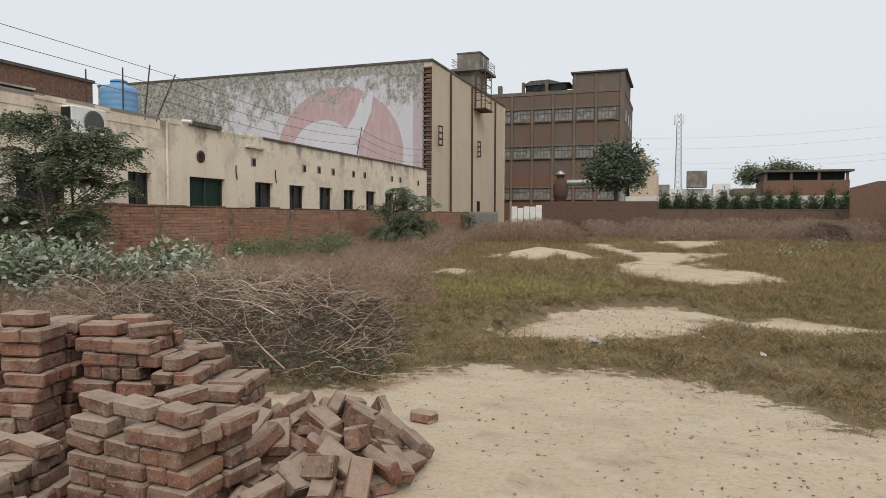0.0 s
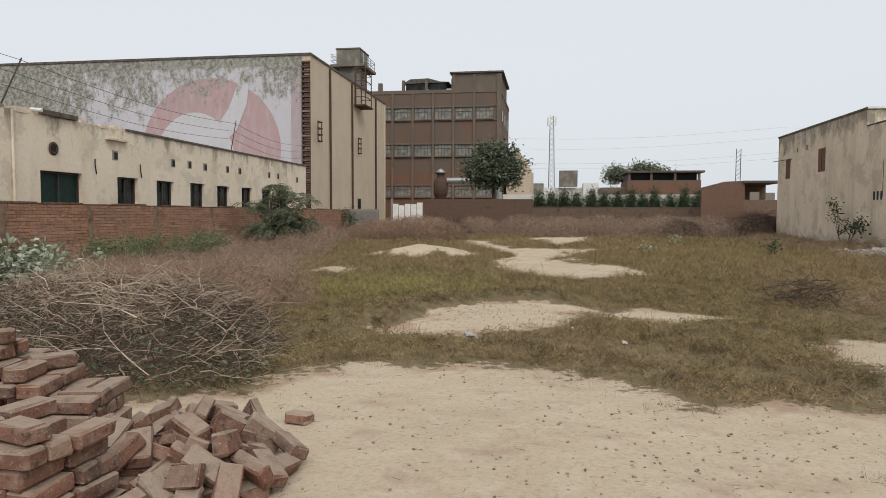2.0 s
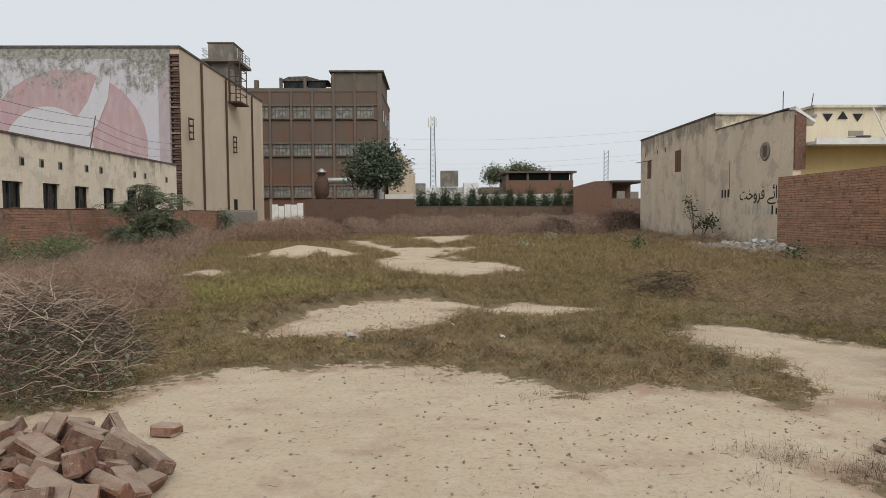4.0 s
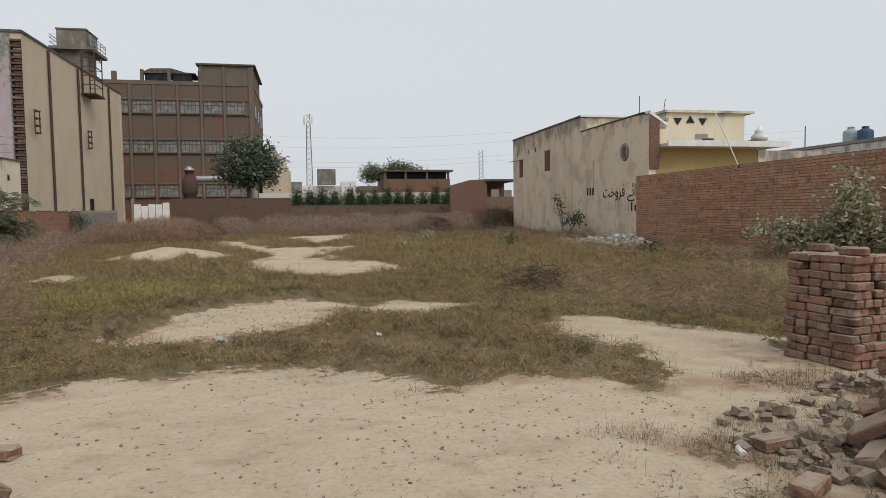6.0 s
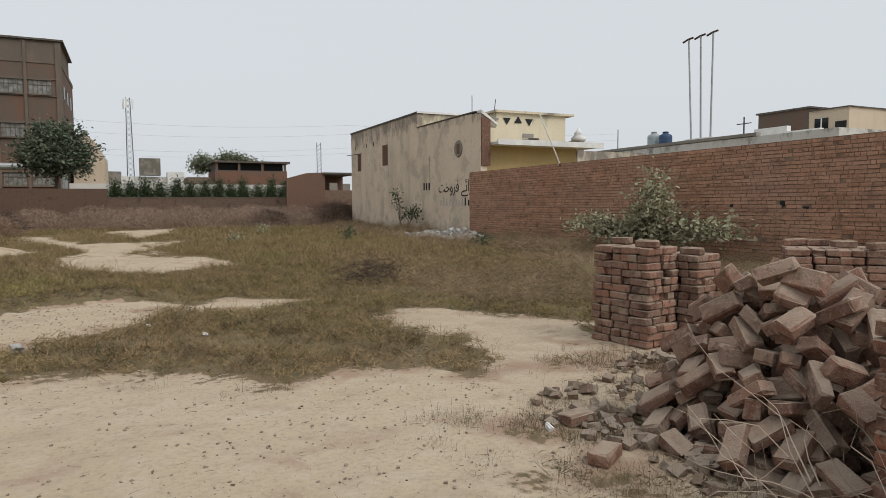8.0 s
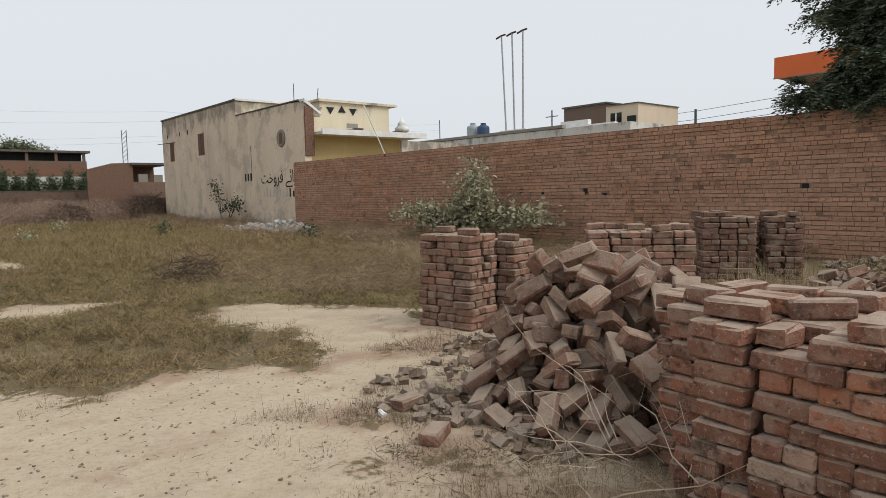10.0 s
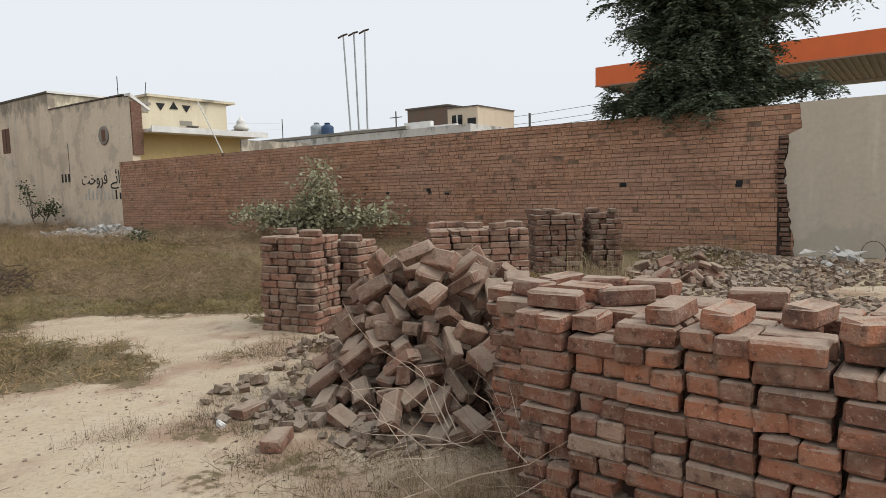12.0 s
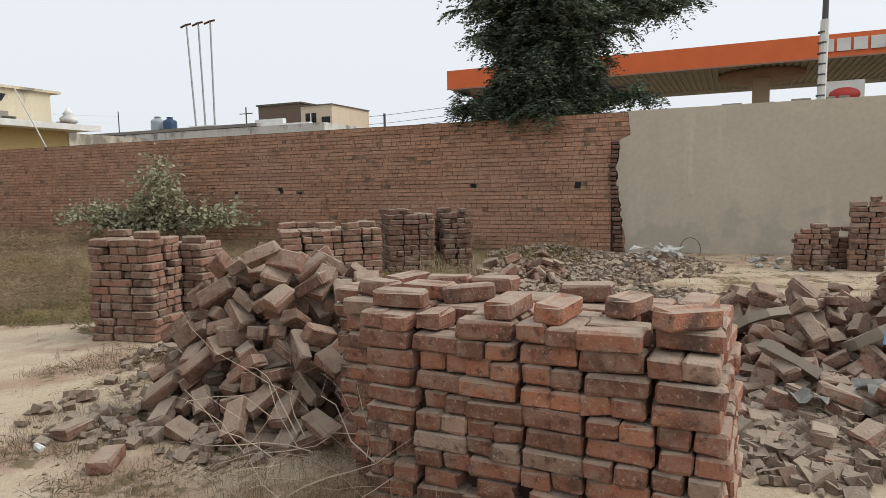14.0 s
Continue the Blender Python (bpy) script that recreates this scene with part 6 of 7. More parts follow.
p = scatter(200000, -5.5, 0.5, 8.5, 15, 127, lambda x, y: cover(x, y) * np.clip(1.2 - np.hypot((x + 2.5) / 2.2, (y - 11.2) / 2.6) + 0.4 * wobble(x, y, 0.9, 4), 0, 1), 10, 0.06)
blades("green_grass", "yellow-green patch of fresher grass", "grass", p, rs.uniform(0.04, 0.10, len(p)), 0.007, M_GREENGRASS, 137, 1.6, 9, mounds(p[:, 0], p[:, 1], 0.7, 0.17), 1.6)
p = scatter(110000, 2.5, 11, 17, 30, 128, lambda x, y: cover(x, y) * np.clip(1.1 - np.hypot((x - 6.6) / 3.2, (y - 22.5) / 5.0) + 0.5 * wobble(x, y, 1.4, 4), 0, 1), 10, 0.09)
blades("green_grass", "yellow-green grass patch in mid plot", "grass", p, rs.uniform(0.05, 0.14, len(p)), 0.009, M_GREENGRASS, 138, 1.4, 9, mounds(p[:, 0], p[:, 1], 1.2, 0.1), 1.0)
# tufts in the dark colour draw the shadow line of the bank
p = scatter(40000, -2.4, 1.2, 7, 11, 129, lambda x, y: np.clip(1 - np.abs(inside(MOUND, x, y) + 0.16) / 0.16, 0, 1) * (((x + 0.2) * -0.75 + (y - 8.5) * 0.66) > 0.1), 9, 0.03)
blades("bank_grass", "low tufts along the turf bank, darkened as its shadow line", "grass", p, rs.uniform(0.04, 0.10, len(p)), 0.006, M_THATCH, 139, 1.4, 9, 0.03 + 0 * p[:, 0], 1.2)
p = scatter(230000, 4.5, 13.3, 4.5, 14, 27, lambda x, y: cover(x, y) * dry_zone(x, y), 12, 0.08)
blades("dry_grass", "matted straw-brown dry grass near the brick wall", "dry grass", p, rs.uniform(0.05, 0.2, len(p)), 0.0045, M_DRYGRASS, 37, 2.2, 10, mounds(p[:, 0], p[:, 1], 1.3, 0.3), 0.9)
p = scatter(230000, 7.5, 13.3, 14, 42, 28, lambda x, y: cover(x, y) * dry_zone(x, y), 12, 0.13)
blades("dry_grass", "matted straw-brown dry grass along the brick wall", "dry grass", p, rs.uniform(0.08, 0.26, len(p)), 0.010, M_DRYGRASS, 38, 2.2, 10, mounds(p[:, 0], p[:, 1], 2.0, 0.42), 0.9)
p = scatter(22000, 7.0, 10.0, 8.2, 11.0, 29, lambda x, y: np.clip(1 - np.hypot((x - 8.6) / 1.3, (y - 9.6) / 1.2), 0, 1), 14, 0.1)
blades("straw_patch", "pale straw-coloured grass patch", "dry grass", p, rs.uniform(0.12, 0.36, len(p)), 0.005, M_STRAW, 39, 0.8)
p = scatter(80000, 1.9, 3.4, 0.4, 3.6, 30, lambda x, y: np.clip(0.25 + 0.9 * wobble(x, y, 0.5, 9), 0, 1) * (np.hypot(x - 3.72, y - 2.25) > 0.75) * np.clip((x - 1.95 + 0.3 * wobble(x, y, 0.4)) / 0.5, 0, 1), 12, 0.045)
blades("dry_weeds", "low dark dry weeds at the foot of the heap", "weeds", p, rs.uniform(0.015, 0.07, len(p)), 0.003, M_THATCH, 40, 2.0)
p = scatter(50000, 2.0, 4.6, 1.2, 4.6, 230, lambda x, y: np.clip(0.1 + wobble(x, y, 0.35, 4), 0, 1) * (np.hypot(x - 3.82, y - 2.26) > 0.7) * (inside(FOOT, x, y) > 0.05), 16, 0.05)
blades("dry_weeds", "brown matted litter and weeds on the trodden soil", "weeds", p, rs.uniform(0.015, 0.05, len(p)), 0.0045, M_THATCH, 240, 1.0, 9, 0.02 + 0 * p[:, 0], 0.9)
p = scatter(14000, 4.0, 13, -3, 4.6, 31, lambda x, y: np.clip(wobble(x, y, 0.7, 2) - 0.15, 0, 1), 14, 0.07)
blades("dry_weeds", "tufts of dull weeds among the rubble", "weeds", p, rs.uniform(0.04, 0.16, len(p)), 0.005, M_THATCH, 41, 0.8)
p = scatter(60000, -2.5, 4.8, 3.9, 7.4, 32, lambda x, y: np.clip(1 - np.abs(sand(x, y) - 0.14) / 0.36, 0, 1) * np.clip(wobble(x, y, 0.4, 1) + 0.1, 0, 1), 14, 0.028)
blades("edge_tufts", "sparse low tufts creeping into the sand", "grass", p, rs.uniform(0.015, 0.06, len(p)), 0.003, M_THATCH, 42, 1.9)
p = scatter(26000, 3.6, 5.6, 2.8, 4.6, 133, lambda x, y: np.clip(0.2 + wobble(x, y, 0.45, 3), 0, 1), 14, 0.05)
blades("dry_weeds", "dark trampled weeds round the brick stack", "weeds", p, rs.uniform(0.02, 0.08, len(p)), 0.004, M_THATCH, 141, 1.8)
p = scatter(9000, 2.2, 2.85, 0.55, 1.75, 233, lambda x, y: np.clip(0.35 + wobble(x, y, 0.3, 2), 0, 1) * np.clip((x - 2.15) / 0.3, 0, 1), 14, 0.05)
blades("dry_tuft", "tangle of pale dry grass at the foot of the stack", "dry grass", p, rs.uniform(0.08, 0.26, len(p)), 0.0028, M_DRYGRASS, 243, 1.9)
p = scatter(9000, 7.9, 9.4, 2.6, 4.0, 33, lambda x, y: np.clip(1.1 - np.hypot((x - 8.6) / 0.7, (y - 3.3) / 0.6), 0, 1), 12, 0.06)
blades("weed_tuft", "pale grey-green weed tuft between the stacks", "weeds", p, rs.uniform(0.1, 0.3, len(p)), 0.005, M_STRAW, 43, 0.9)
p = scatter(7000, 10.6, 12.8, 2.0, 3.6, 34, lambda x, y: np.clip(wobble(x, y, 0.5, 3), 0, 1), 12, 0.06)
blades("weed_tuft", "green weed tuft on the rubble by the wall", "weeds", p, rs.uniform(0.06, 0.2, len(p)), 0.007, M_GRASS, 44, 0.8, 9, 0.2 + 0 * p[:, 0])


def twigs(name, label, category, starts, length, radius, material, seed, rise=0.35, bend=0.5, kind="stuff"):
    """Bent dry twigs, three-sided, joined. starts: (n, 3)."""
    r = np.random.RandomState(seed)
    n, seg = len(starts), 6
    a = r.uniform(0, 2 * np.pi, n)
    slope = r.uniform(-0.12, rise, n)
    ln = length * r.uniform(0.5, 1.4, n)
    p = np.array(starts, float)
    d = np.stack([np.cos(a), np.sin(a), slope], -1)
    rings = []
    rad = radius * r.uniform(0.6, 1.3, n)
    for k in range(seg + 1):
        t = 1 - 0.75 * k / seg
        for q in range(3):
            g = 2.094 * q
            off = np.stack([-np.sin(a) * np.cos(g), np.cos(a) * np.cos(g), np.full(n, np.sin(g))], -1)
            rings.append(p + off * (rad * t)[:, None])
        p = p + d * (ln / seg)[:, None]
        d = d + r.normal(0, bend, (n, 3)) * [1, 1, 0.6]
        d[:, 2] -= 0.06
        d /= np.linalg.norm(d, axis=1)[:, None]
        p[:, 2] = np.maximum(p[:, 2], height(p[:, 0], p[:, 1]) + 0.006)
    v = np.stack(rings, 1).reshape(-1, 3)
    per = 3 * (seg + 1)
    f = []
    for k in range(seg):
        for q in range(3):
            i, j = 3 * k + q, 3 * k + (q + 1) % 3
            f += [(i, j, j + 3), (i, j + 3, i + 3)]
    f = (np.array(f)[None] + (np.arange(n) * per)[:, None, None]).reshape(-1, 3)
    return tagged(new(name, raw_mesh(name, v, f, material)), label, category, kind=kind)


def leaves(name, centres, length, width, material, parent, seed, flat=0.0, along=None, oval=False):
    """Many small pointed leaves, folded along the rib, as one part."""
    r = np.random.RandomState(seed)
    n = len(centres)
    d = r.normal(0, 1, (n, 3)) if along is None else along + r.normal(0, 0.25, (n, 3))
    d[:, 2] *= 1 - flat
    d /= np.linalg.norm(d, axis=1)[:, None]
    s = np.cross(d, r.normal(0, 1, (n, 3)) * [1 - flat, 1 - flat, 1] + [0, 0, flat * 2])
    s /= np.linalg.norm(s, axis=1)[:, None] + 1e-9
    up = np.cross(s, d)
    ln = (length * r.uniform(0.6, 1.3, n))[:, None]
    wd = (width * r.uniform(0.6, 1.3, n))[:, None]
    c = np.asarray(centres)
    if oval:
        # broad leaves with a rounded outline, cupped along the rib
        ring = [c]
        for t, wv in ((0.25, 0.42), (0.6, 0.5), (0.88, 0.26)):
            ring += [c + d * ln * t + s * wd * wv + up * wd * 0.18 - up * ln * 0.18 * t * t, c + d * ln * t - s * wd * wv + up * wd * 0.18 - up * ln * 0.18 * t * t]
        ring.append(c + d * ln - up * ln * 0.2)
        v = np.stack(ring, 1).reshape(-1, 3)
        o = (np.arange(n) * 8)[:, None]
        f = np.concatenate([o + np.array(q) for q in ((0, 1, 2), (1, 3, 2), (2, 3, 4), (3, 5, 4), (4, 5, 6), (5, 7, 6))])
        ob = new(name, raw_mesh(name, v, f, material))
        if parent:
            ob.parent = parent
        return tagged(ob, kind="stuff")
    v = np.stack([c, c + d * ln * 0.5 + s * wd * 0.5 + up * wd * 0.15, c + d * ln, c + d * ln * 0.5 - s * wd * 0.5 + up * wd * 0.15], 1).reshape(-1, 3)
    o = (np.arange(n) * 4)[:, None]
    f = np.concatenate([o + np.array(q) for q in ((0, 1, 2), (0, 2, 3))])
    ob = new(name, raw_mesh(name, v, f, material))
    if parent:
        ob.parent = parent
    return tagged(ob, kind="stuff")


PILE = [(-6.0, 5.2), (-4.4, 4.5), (-2.8, 4.1), (-2.1, 4.3), (-1.75, 4.8), (-2.1, 6.1), (-3.0, 7.4), (-5.0, 8.0), (-6.5, 7.0)]


def pile_points(n, seed, low, high):
    r = np.random.RandomState(seed)
    x, y = r.uniform(-6.4, -1.8, n * 3), r.uniform(4.1, 8.0, n * 3)
    d = inside(PILE, x, y)
    ok = d > 0.05
    x, y, d = x[ok][:n], y[ok][:n], d[ok][:n]
    top = 0.58 * np.clip(d / 0.75, 0.14, 1) ** 0.7 * (1 + 0.18 * wobble(x, y, 1.2))
    return np.stack([x, y, height(x, y) + top * r.uniform(low, high, len(x))], -1)


# dark twigs fill the inside; their colour carries part of the heap's inner shade
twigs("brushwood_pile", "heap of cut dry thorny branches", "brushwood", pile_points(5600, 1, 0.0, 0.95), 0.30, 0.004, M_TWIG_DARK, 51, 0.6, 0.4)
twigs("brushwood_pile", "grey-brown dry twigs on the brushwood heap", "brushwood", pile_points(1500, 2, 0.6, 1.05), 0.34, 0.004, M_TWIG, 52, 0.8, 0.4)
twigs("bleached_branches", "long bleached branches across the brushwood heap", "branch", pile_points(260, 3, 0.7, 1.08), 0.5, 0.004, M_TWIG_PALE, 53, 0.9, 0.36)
twigs("bleached_branches", "stout bleached forked branches on the brushwood heap", "branch", pile_points(46, 13, 0.8, 1.1), 0.8, 0.006, M_TWIG_PALE, 153, 0.9, 0.32)
pl = np.concatenate([pile_points(3000, 5, 0.0, 0.7), pile_points(2400, 6, 0.0, 0.4)])
leaves("creeper_leaves", pl, 0.05, 0.028, M_ACACIA, None, 57)
tagged(bpy.data.objects["creeper_leaves"], "dull green creeper leaves under the brushwood", "creeper", kind="stuff")
r3 = np.random.RandomState(4)
s = np.stack([r3.uniform(2.55, 3.2, 38), r3.uniform(0.95, 1.75, 38), r3.uniform(0.02, 0.25, 38)], -1)
twigs("thorn_twigs", "bare pale thorn twigs at the foot of the stack", "twigs", s, 0.75, 0.0035, M_TWIG_PALE, 54, 1.1, 0.32)
s = np.stack([r3.uniform(2.3, 3.0, 60), r3.uniform(0.6, 2.2, 60), r3.uniform(0.01, 0.06, 60)], -1)
twigs("thorn_twigs", "fine dry twigs lying on the soil", "twigs", s, 0.35, 0.002, M_TWIG, 55, 0.2, 0.3)
s = np.stack([r3.normal(0.72, 0.08, 22), r3.normal(2.62, 0.08, 22), np.full(22, 0.012)], -1)
twigs("fallen_twigs", "little nest of fallen twigs on the sand", "twigs", s, 0.18, 0.0018, M_TWIG_DARK, 56, 0.1, 0.3)
n = 420
s = np.stack([r3.uniform(-1.6, 3.0, n), r3.uniform(1.4, 5.4, n), np.full(n, 0.004)], -1)
s[:, 2] += height(s[:, 0], s[:, 1])
twigs("straw_bits", "short bits of straw and twig strewn over the sand", "straw", s, 0.06, 0.0013, M_TWIG_DARK, 58, 0.05, 0.3)
for k, (x, y, rr, n) in enumerate(((8.2, 41.4, 1.1, 2600), (13.0, 42.8, 1.6, 3000), (4.15, 10.3, 0.5, 330), (-5.6, 39.5, 1.2, 600), (8.0, 7.8, 0.7, 500))):
    a, q = r3.uniform(0, 6.28, n), np.sqrt(r3.rand(n))
    s = np.stack([x + rr * q * np.cos(a), y + rr * q * np.sin(a), r3.rand(n) * np.sqrt(1 - q * q) * rr * 0.85], -1)
    twigs("dry_bush", "dark tangled dry bush on the plot", "dry bush", s, 0.55 * rr, 0.006 if y < 20 else 0.014, M_TWIG_DARK, 60 + k, 0.9, 0.3)


def plant(name, label, category, base, blobs, limbs, twig_n, per_twig, leaf, material, seed, trunk=0.08, fork=0.35, style="spray", stems=1, group=""):
    """A trunk or several stems, limbs to points in the crown, twigs off them and leaves along the twigs.
    blobs: (x, y, z, rx, ry, rz) of the crown in world places; leaf: (length, width)."""
    r = random.Random(seed)
    nr = np.random.RandomState(seed)
    ob = thing(name, label, category, base, 0, group)
    bx, by, bz = base
    bm = bmesh.new()
    pts, dirs = [], []
    size = [(b[3] * b[4] if style == "frond" else b[3] * b[4] * b[5]) for b in blobs]
    low = min(b[2] - b[5] for b in blobs)
    top = Vector((0, 0, max(0.1, (low - bz) * 0.9 + fork)))
    roots = []
    for k in range(stems):
        o = Vector((r.uniform(-1, 1), r.uniform(-1, 1), 0)) * (0.12 * (stems > 1))
        e = top + o * 3 + Vector((r.uniform(-0.1, 0.1), r.uniform(-0.1, 0.1), 0)) * top.z * 0.5
        tube_into(bm, [o, o.lerp(e, 0.5) + Vector((r.uniform(-1, 1), r.uniform(-1, 1), 0)) * 0.04 * top.z, e], trunk, trunk * 0.7, 7)
        roots.append(e)
    peak = max(b[2] + 0.3 * b[5] for b in blobs) - bz
    if style == "frond":
        # leaders run up through the crown and the limbs leave them on the way
        leaders = []
        for e in roots:
            off = Vector((r.uniform(-1, 1), r.uniform(-1, 1), 0)) * 0.14 * peak * (stems > 1)
            way_up = [e, e + off * 0.5 + Vector((r.uniform(-0.1, 0.1), r.uniform(-0.1, 0.1), (peak - e.z) * 0.5)), e + off + Vector((0, 0, peak - e.z))]
            tube_into(bm, way_up, trunk * 0.7, trunk * 0.15, 6)
            leaders.append(way_up)
    for k in range(limbs):
        b = r.choices(blobs, size)[0]
        u = Vector((r.gauss(0, 1), r.gauss(0, 1), r.gauss(0, 1))).normalized() * (r.random() ** 0.35)
        goal = Vector((b[0] + u.x * b[3], b[1] + u.y * b[4], b[2] + u.z * b[5])) - Vector(base)
        root = r.choice(roots)
        if style == "frond":
            way_up = r.choice(leaders)
            flat_run = math.hypot(goal.x - way_up[1].x, goal.y - way_up[1].y)
            t = min(1.0, max(0.0, (goal.z - 0.35 * flat_run - root.z) / max(0.1, peak - root.z)))
            root = way_up[0].lerp(way_up[1], 2 * t) if t < 0.5 else way_up[1].lerp(way_up[2], 2 * t - 1)
        mid = root.lerp(goal, 0.5) + Vector((0, 0, 0.12 * (goal - root).length)) + Vector((r.gauss(0, 1), r.gauss(0, 1), r.gauss(0, 1))) * 0.06 * (goal - root).length
        tube_into(bm, [root, mid, goal], trunk * (0.25 if style == "frond" else 0.42), trunk * 0.08, 5)
        span = min(b[3], b[4], b[5])
        for q in range(twig_n):
            s = mid.lerp(goal, r.uniform(0.0 if style == "frond" else 0.3, 1))
            way = Vector((r.gauss(0, 1), r.gauss(0, 1), r.gauss(0, 0.25 if style == "frond" else 0.6))).normalized() * (max(span, 0.6 * min(b[3], b[4])) if style == "frond" else span) * r.uniform(0.3, 1.0)
            e = s + way
            if style == "frond":
                e.z -= 0.15 * way.length
            tube_into(bm, [s, s.lerp(e, 0.5) + Vector((0, 0, 0.05 * way.length)), e], trunk * 0.07, trunk * 0.03, 3)
            for j in range(per_twig):
                f = (j + r.random()) / per_twig
                c = s.lerp(e, 0.15 + 0.85 * f)
                if style == "frond":
                    # pinnate leaf: leaflets to both sides of a drooping rib
                    rib = (way.normalized() + Vector((r.gauss(0, 0.6), r.gauss(0, 0.6), r.gauss(0.0, 0.2)))).normalized()
                    side = rib.cross(Vector((0, 0, 1))).normalized()
                    for i in range(9):
                        at = c + rib * (0.42 * leaf[0] * i) - Vector((0, 0, 0.03 * leaf[0] * i * i))
                        for sg in (-1, 1):
                            pts.append(at)
                            dirs.append(side * sg + rib * 0.55 - Vector((0, 0, 0.2 + 0.04 * i)))
                else:
                    pts.append(c + Vector((r.gauss(0, 1), r.gauss(0, 1), r.gauss(0, 1))) * leaf[0] * 0.9)
                    dirs.append(way.normalized() * 0.6 + Vector((r.gauss(0, 0.7), r.gauss(0, 0.7), r.gauss(0.15, 0.5))))
    part("trunk", bm, M_BARK, ob)
    leaves("crown", np.array(pts), leaf[0], leaf[1], material, ob, seed, 0.4 if style == "frond" else 0.2, np.array(dirs), leaf[1] / leaf[0] > 0.5)
    return ob


plant("tree", "large dark tree with feathery pinnate leaves beyond the wall", "tree", (14.7, 3.4, 0),
      [(13.51, 4.67, 3.05, 0.52, 0.65, 0.22), (13.89, 4.29, 3.4, 0.64, 0.8, 0.2), (13.94, 3.44, 2.95, 0.8, 1.0, 0.25), (14.44, 2.57, 3.15, 0.64, 0.8, 0.22), (14.91, 2.01, 3.25, 0.52, 0.65, 0.2), (14.3, 3.38, 3.5, 1.04, 1.3, 0.25), (14.66, 2.56, 3.7, 0.72, 0.9, 0.2), (14.17, 3.65, 4.0, 0.8, 1.0, 0.25), (13.93, 4.2, 4.4, 0.72, 0.9, 0.25), (14.54, 2.83, 4.3, 0.8, 1.0, 0.25), (14.3, 3.38, 4.8, 1.12, 1.4, 0.3), (14.83, 2.19, 4.9, 0.64, 0.8, 0.25), (13.81, 4.48, 5.1, 0.72, 0.9, 0.25), (14.34, 3.29, 5.4, 1.28, 1.6, 0.3), (15.23, 1.28, 5.2, 0.56, 0.7, 0.16), (15.52, 0.64, 5.05, 0.48, 0.6, 0.14), (13.24, 5.75, 5.4, 0.36, 0.45, 0.12), (13.5, 5.0, 2.95, 0.6, 0.7, 0.2), (14.6, 2.2, 3.0, 0.6, 0.8, 0.2), (14.9, 1.7, 3.25, 0.5, 0.7, 0.18), (13.25, 3.9, 2.72, 0.4, 0.8, 0.15), (13.3, 3.0, 2.7, 0.4, 0.7, 0.15)],
      200, 8, 5, (0.105, 0.04), M_TREE, 71, 0.13, 0.5, "frond")
plant("thorn_tree", "open thorny acacia with layers of fine dull leaves", "tree", (-10.3, 9.0, 0),
      [(-10.79, 8.74, 3.05, 0.7, 0.56, 0.2), (-9.84, 9.08, 2.8, 0.9, 0.72, 0.2), (-9.18, 9.31, 2.5, 0.6, 0.48, 0.14), (-10.98, 8.67, 2.35, 0.8, 0.64, 0.22), (-9.84, 9.08, 2.1, 0.85, 0.68, 0.18), (-9.09, 9.34, 1.85, 0.45, 0.36, 0.12), (-10.6, 8.81, 1.5, 0.9, 0.72, 0.22), (-9.75, 9.11, 1.25, 0.7, 0.56, 0.2), (-10.69, 8.77, 0.8, 1.0, 0.8, 0.3), (-11.73, 8.41, 2.0, 0.9, 0.72, 0.5), (-11.73, 8.41, 1.0, 0.9, 0.72, 0.5)],
      85, 8, 5, (0.075, 0.027), M_ACACIA, 72, 0.045, 0.25, "frond", 5)
plant("thorn_bush", "round green thorn bush by the low wall", "bush", (-10.1, 24.0, 0),
      [(-10.1, 24.0, 0.8, 1.4, 1.2, 0.3), (-9.6, 24.2, 1.35, 1.3, 0.9, 0.3), (-9.0, 24.0, 1.0, 0.9, 0.7, 0.25), (-9.4, 24.0, 2.0, 0.9, 0.6, 0.2), (-10.9, 24.0, 1.6, 0.7, 0.5, 0.2), (-9.9, 24.0, 2.35, 0.45, 0.4, 0.15), (-8.4, 24.0, 1.75, 0.45, 0.4, 0.12)],
      66, 7, 5, (0.085, 0.028), M_ACACIA, 73, 0.05, 0.2, "frond", 4)
plant("milkweed_shrub", "pale grey-green broad-leaved shrub among dry brush", "shrub", (-8.0, 7.7, 0),
      [(-8.4, 7.2, 0.55, 0.9, 0.7, 0.4), (-7.6, 8.3, 0.5, 0.9, 0.8, 0.4), (-8.9, 6.6, 0.65, 0.6, 0.6, 0.4), (-7.0, 9.2, 0.4, 0.7, 0.7, 0.3)], 95, 5, 6, (0.10, 0.058), M_MILKWEED_PALE, 74, 0.025, 0.05, "spray", 5)
plant("milkweed_shrub", "tall pale-leaved shrub before the brick wall", "shrub", (12.3, 12.9, 0),
      [(12.3, 12.7, 0.55, 0.6, 2.4, 0.28), (12.3, 12.5, 1.1, 0.5, 0.9, 0.35), (12.3, 12.4, 1.65, 0.4, 0.5, 0.4), (12.3, 12.35, 2.1, 0.25, 0.25, 0.3), (12.2, 14.9, 0.75, 0.5, 0.9, 0.28), (12.2, 10.8, 0.65, 0.5, 1.1, 0.22), (12.2, 9.8, 0.6, 0.4, 0.6, 0.18), (12.2, 15.8, 0.6, 0.4, 0.5, 0.18)],
      190, 4, 5, (0.12, 0.066), M_MILKWEED, 75, 0.022, 0.1, "spray", 6)
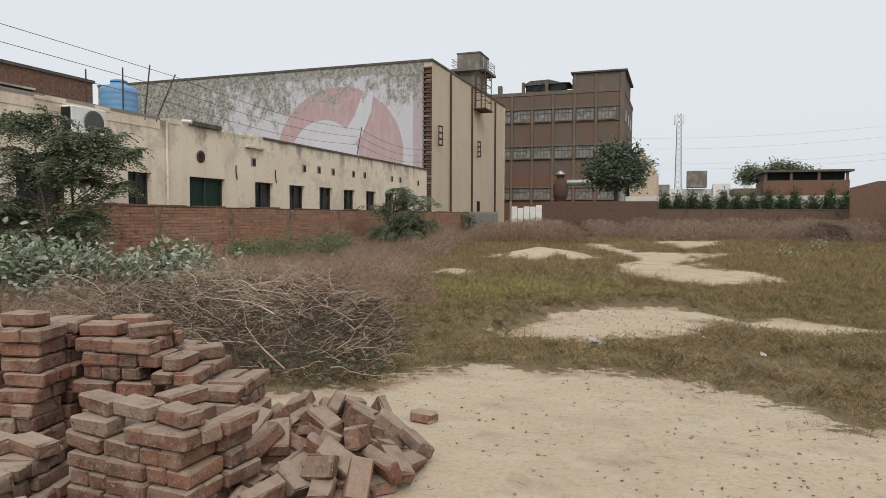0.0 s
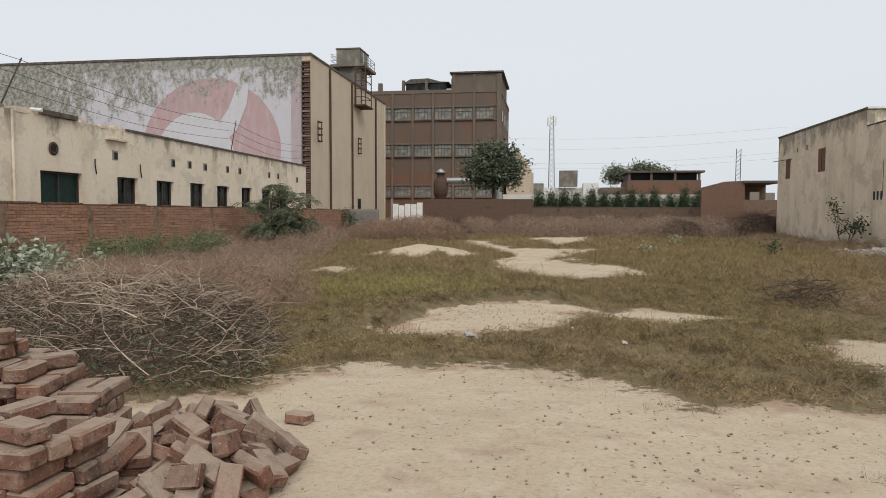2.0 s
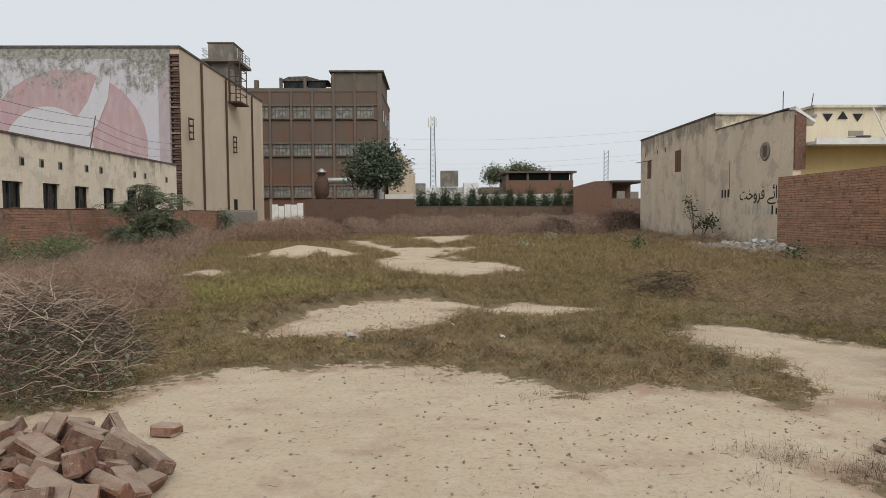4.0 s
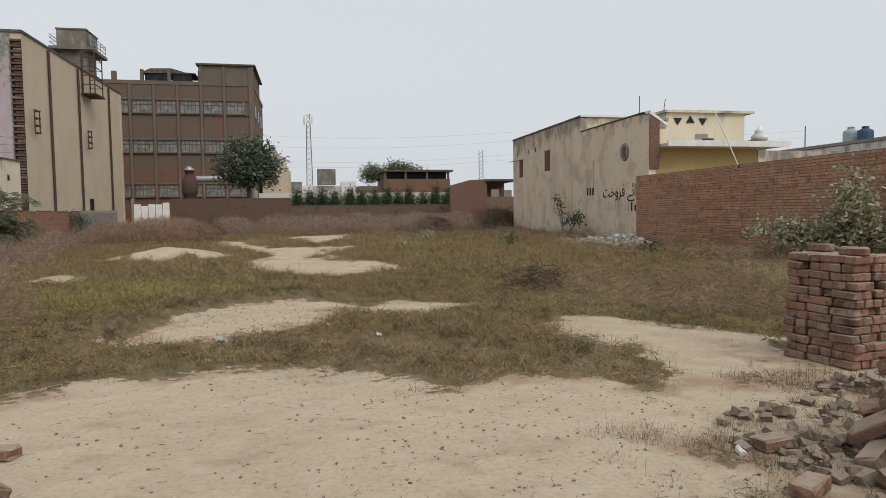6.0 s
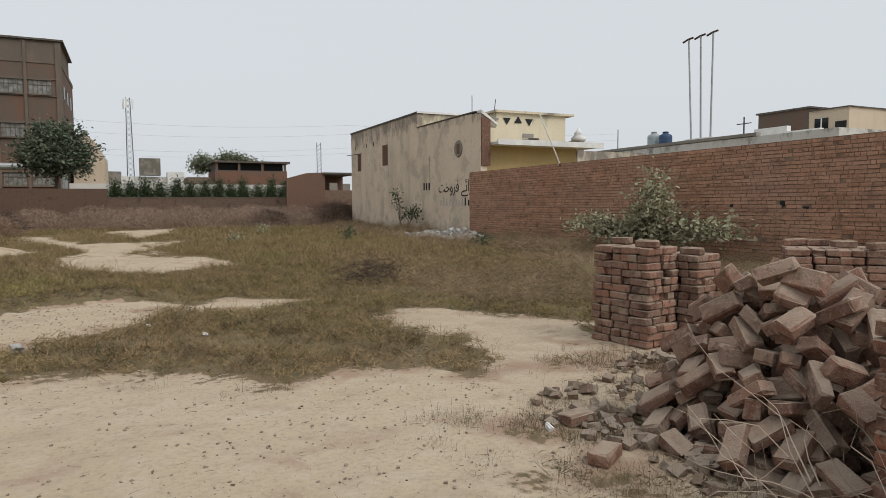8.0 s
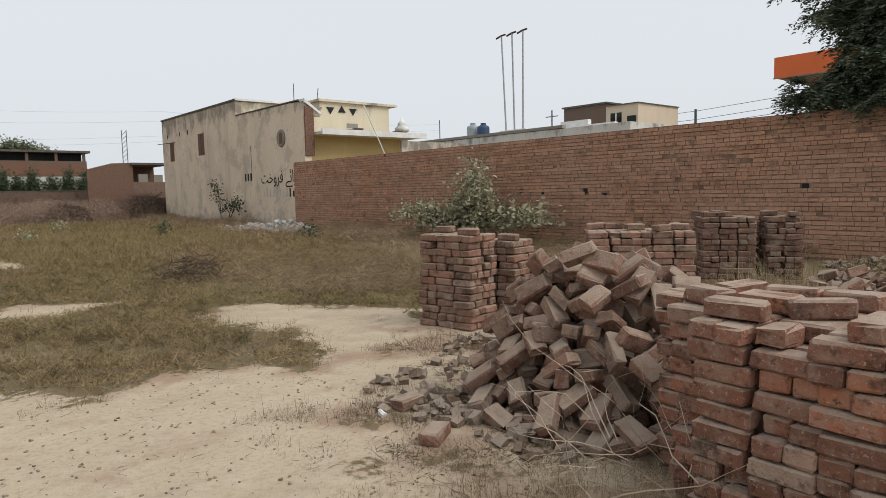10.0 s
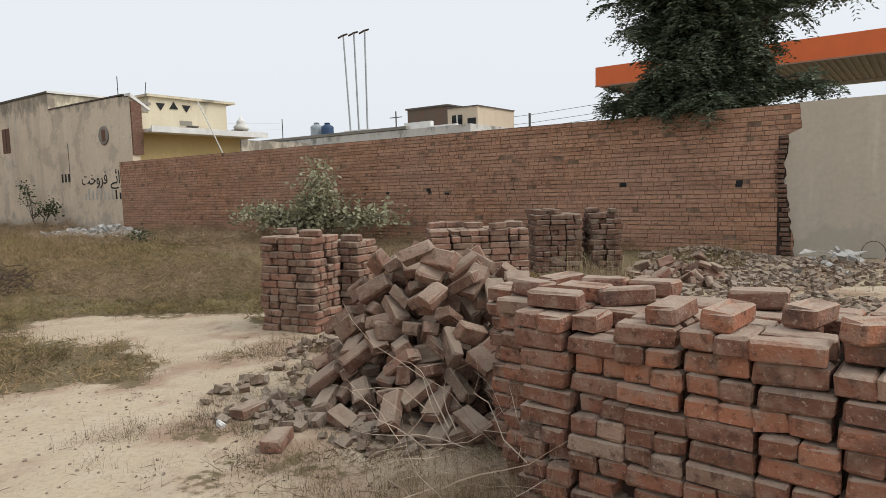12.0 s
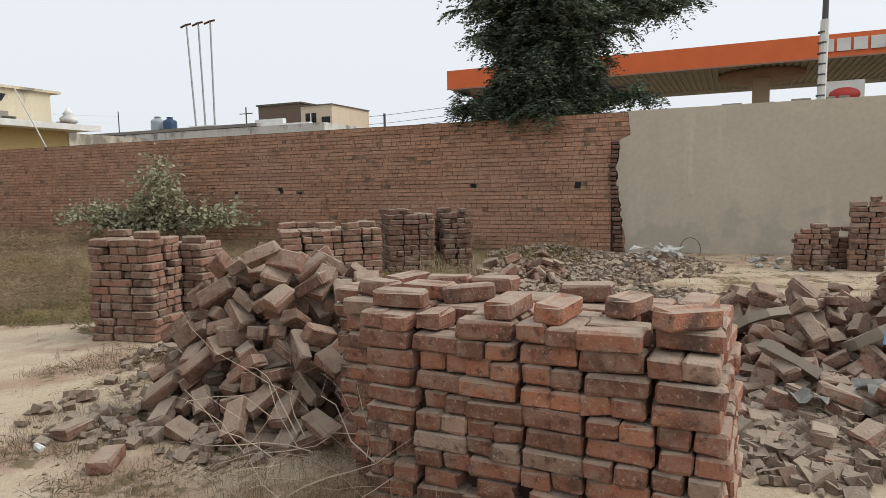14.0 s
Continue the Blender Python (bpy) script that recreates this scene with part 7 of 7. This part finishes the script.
plant("sapling", "thin dark sapling against the house wall", "sapling", (13.1, 31.0, 0),
      [(13.1, 32.1, 1.5, 0.2, 0.5, 0.6), (13.1, 30.6, 1.1, 0.25, 0.9, 0.5), (13.1, 29.4, 0.8, 0.2, 0.6, 0.4)], 24, 4, 4, (0.11, 0.065), M_HEDGE, 76, 0.03, 0.1, "spray", 4)
plant("small_bush", "small dark bush at the foot of the cement wall", "bush", (-11.3, 37.5, 0), [(-11.3, 37.5, 0.9, 0.5, 0.5, 0.6)], 20, 6, 8, (0.12, 0.05), M_TREE, 77, 0.03, 0.1, "spray", 3)
plant("tree", "dense dark round tree behind the far wall", "tree", (-4.2, 53.2, 0),
      [(-4.9, 53, 4.6, 1.7, 1.5, 1.2), (-3.6, 53, 5.0, 1.8, 1.5, 1.4), (-4.2, 53, 6.0, 1.5, 1.3, 1.2), (-2.4, 53, 5.6, 0.7, 0.7, 1.0)], 150, 8, 9, (0.26, 0.14), M_TREE, 78, 0.16, 1.2)
plant("tree", "pale distant tree behind the brick house", "tree", (12.5, 104, 0),
      [(10.5, 104, 7.4, 2.5, 2, 1.3), (14.5, 104, 7.8, 3.0, 2, 1.4), (17, 104, 7.6, 1.8, 2, 1.0)], 90, 8, 8, (0.4, 0.2), M_ACACIA, 79, 0.3, 0.5)
hedge = plant("hedge_bush", "clipped dark green bush before the white wall", "bush", (-0.6, 61.3, 0), [(-0.6, 61.3, 2.6, 0.5, 0.4, 1.0), (-0.6, 61.3, 1.5, 0.5, 0.4, 1.0)], 36, 7, 8, (0.2, 0.1), M_HEDGE, 80, 0.06, 0.2, "spray", 1, "hedge bushes")
rnd = random.Random(6)
for k in range(1, 13):
    copy_thing(hedge, Matrix.LocRotScale((-0.6 + 1.16 * k + rnd.uniform(-0.12, 0.12), 61.3, 0), Euler((0, 0, rnd.uniform(0, 6))), (1, 1, rnd.uniform(0.88, 1.1))))
for k, (x, y, hh) in enumerate(((7.4, 22.0, 0.7), (5.8, 30.0, 0.6), (10.0, 17.0, 0.5), (3.8, 24.0, 0.35))):
    plant("weed_plant", "small dark weed standing in the grass", "weed", (x, y, ground_z(x, y)), [(x, y, hh * 0.6, 0.25, 0.25, hh * 0.4)], 10, 3, 4, (0.08, 0.05), M_MILKWEED if k % 2 else M_HEDGE, 90 + k, 0.012, 0.05, "spray", 2, "field weeds")
for k, (x, y) in enumerate(((-9.5, 13.6), (-9.8, 15.6), (-9.6, 17.4), (-10.5, 12.2), (-10.6, 20.0))):
    plant("green_weed", "soft bright green weed clump by the low wall", "weed", (x, y, ground_z(x, y)), [(x, y, 0.45, 0.8, 0.8, 0.3)], 30, 5, 8, (0.09, 0.03), M_ACACIA_LIGHT, 100 + k, 0.012, 0.05, "spray", 4, "wall weeds")

# ---- single bricks of the walls ----
skip = [(y - 0.07, y + 0.07, z - 0.06, z + 0.06) for y, z in HOLES[:10]] + [(y - 0.12, y + 0.12, z - 0.03, z + 0.04) for y, z in HOLES[10:]]
brick_courses(wall_east, M_BRICK_WALL, "y", WX + 0.006, WY0, WY1, 0.0, 31, (WY0, 2.95), 5, -1, 0.006, skip)
brick_courses(wall_west, M_BRICK_LEFT, "y", LX - 0.006, 4.0, 39.2, 0.0, 18, (13.4, 15.6), 6, 1, 0.006)
# the stub of a broken cross wall stands out of the face beside the ragged render
rnd = random.Random(15)
for c in range(25):
    z = 0.0845 * (c + 0.5)
    y0 = WY0 + 0.29 - 0.1 * abs(z - 1.5) + rnd.uniform(-0.02, 0.03)
    deep = rnd.uniform(0.05, 0.11) if c % 2 else rnd.uniform(0.02, 0.045)
    part("toothing_brick", box(WX - 0.012 - deep, WX + 0.02, y0, y0 + rnd.uniform(0.11, 0.17), z - 0.034, z + rnd.uniform(0.02, 0.034), 0.006), M_BRICK_OLD, wall_east)
# dark strip laid on the face as the shade between these bricks
part("toothing_recess", box(WX - 0.014, WX - 0.009, WY0 + 0.18, WY0 + 0.40, 0.0, 2.08), M_GAP_SHADE, wall_east)
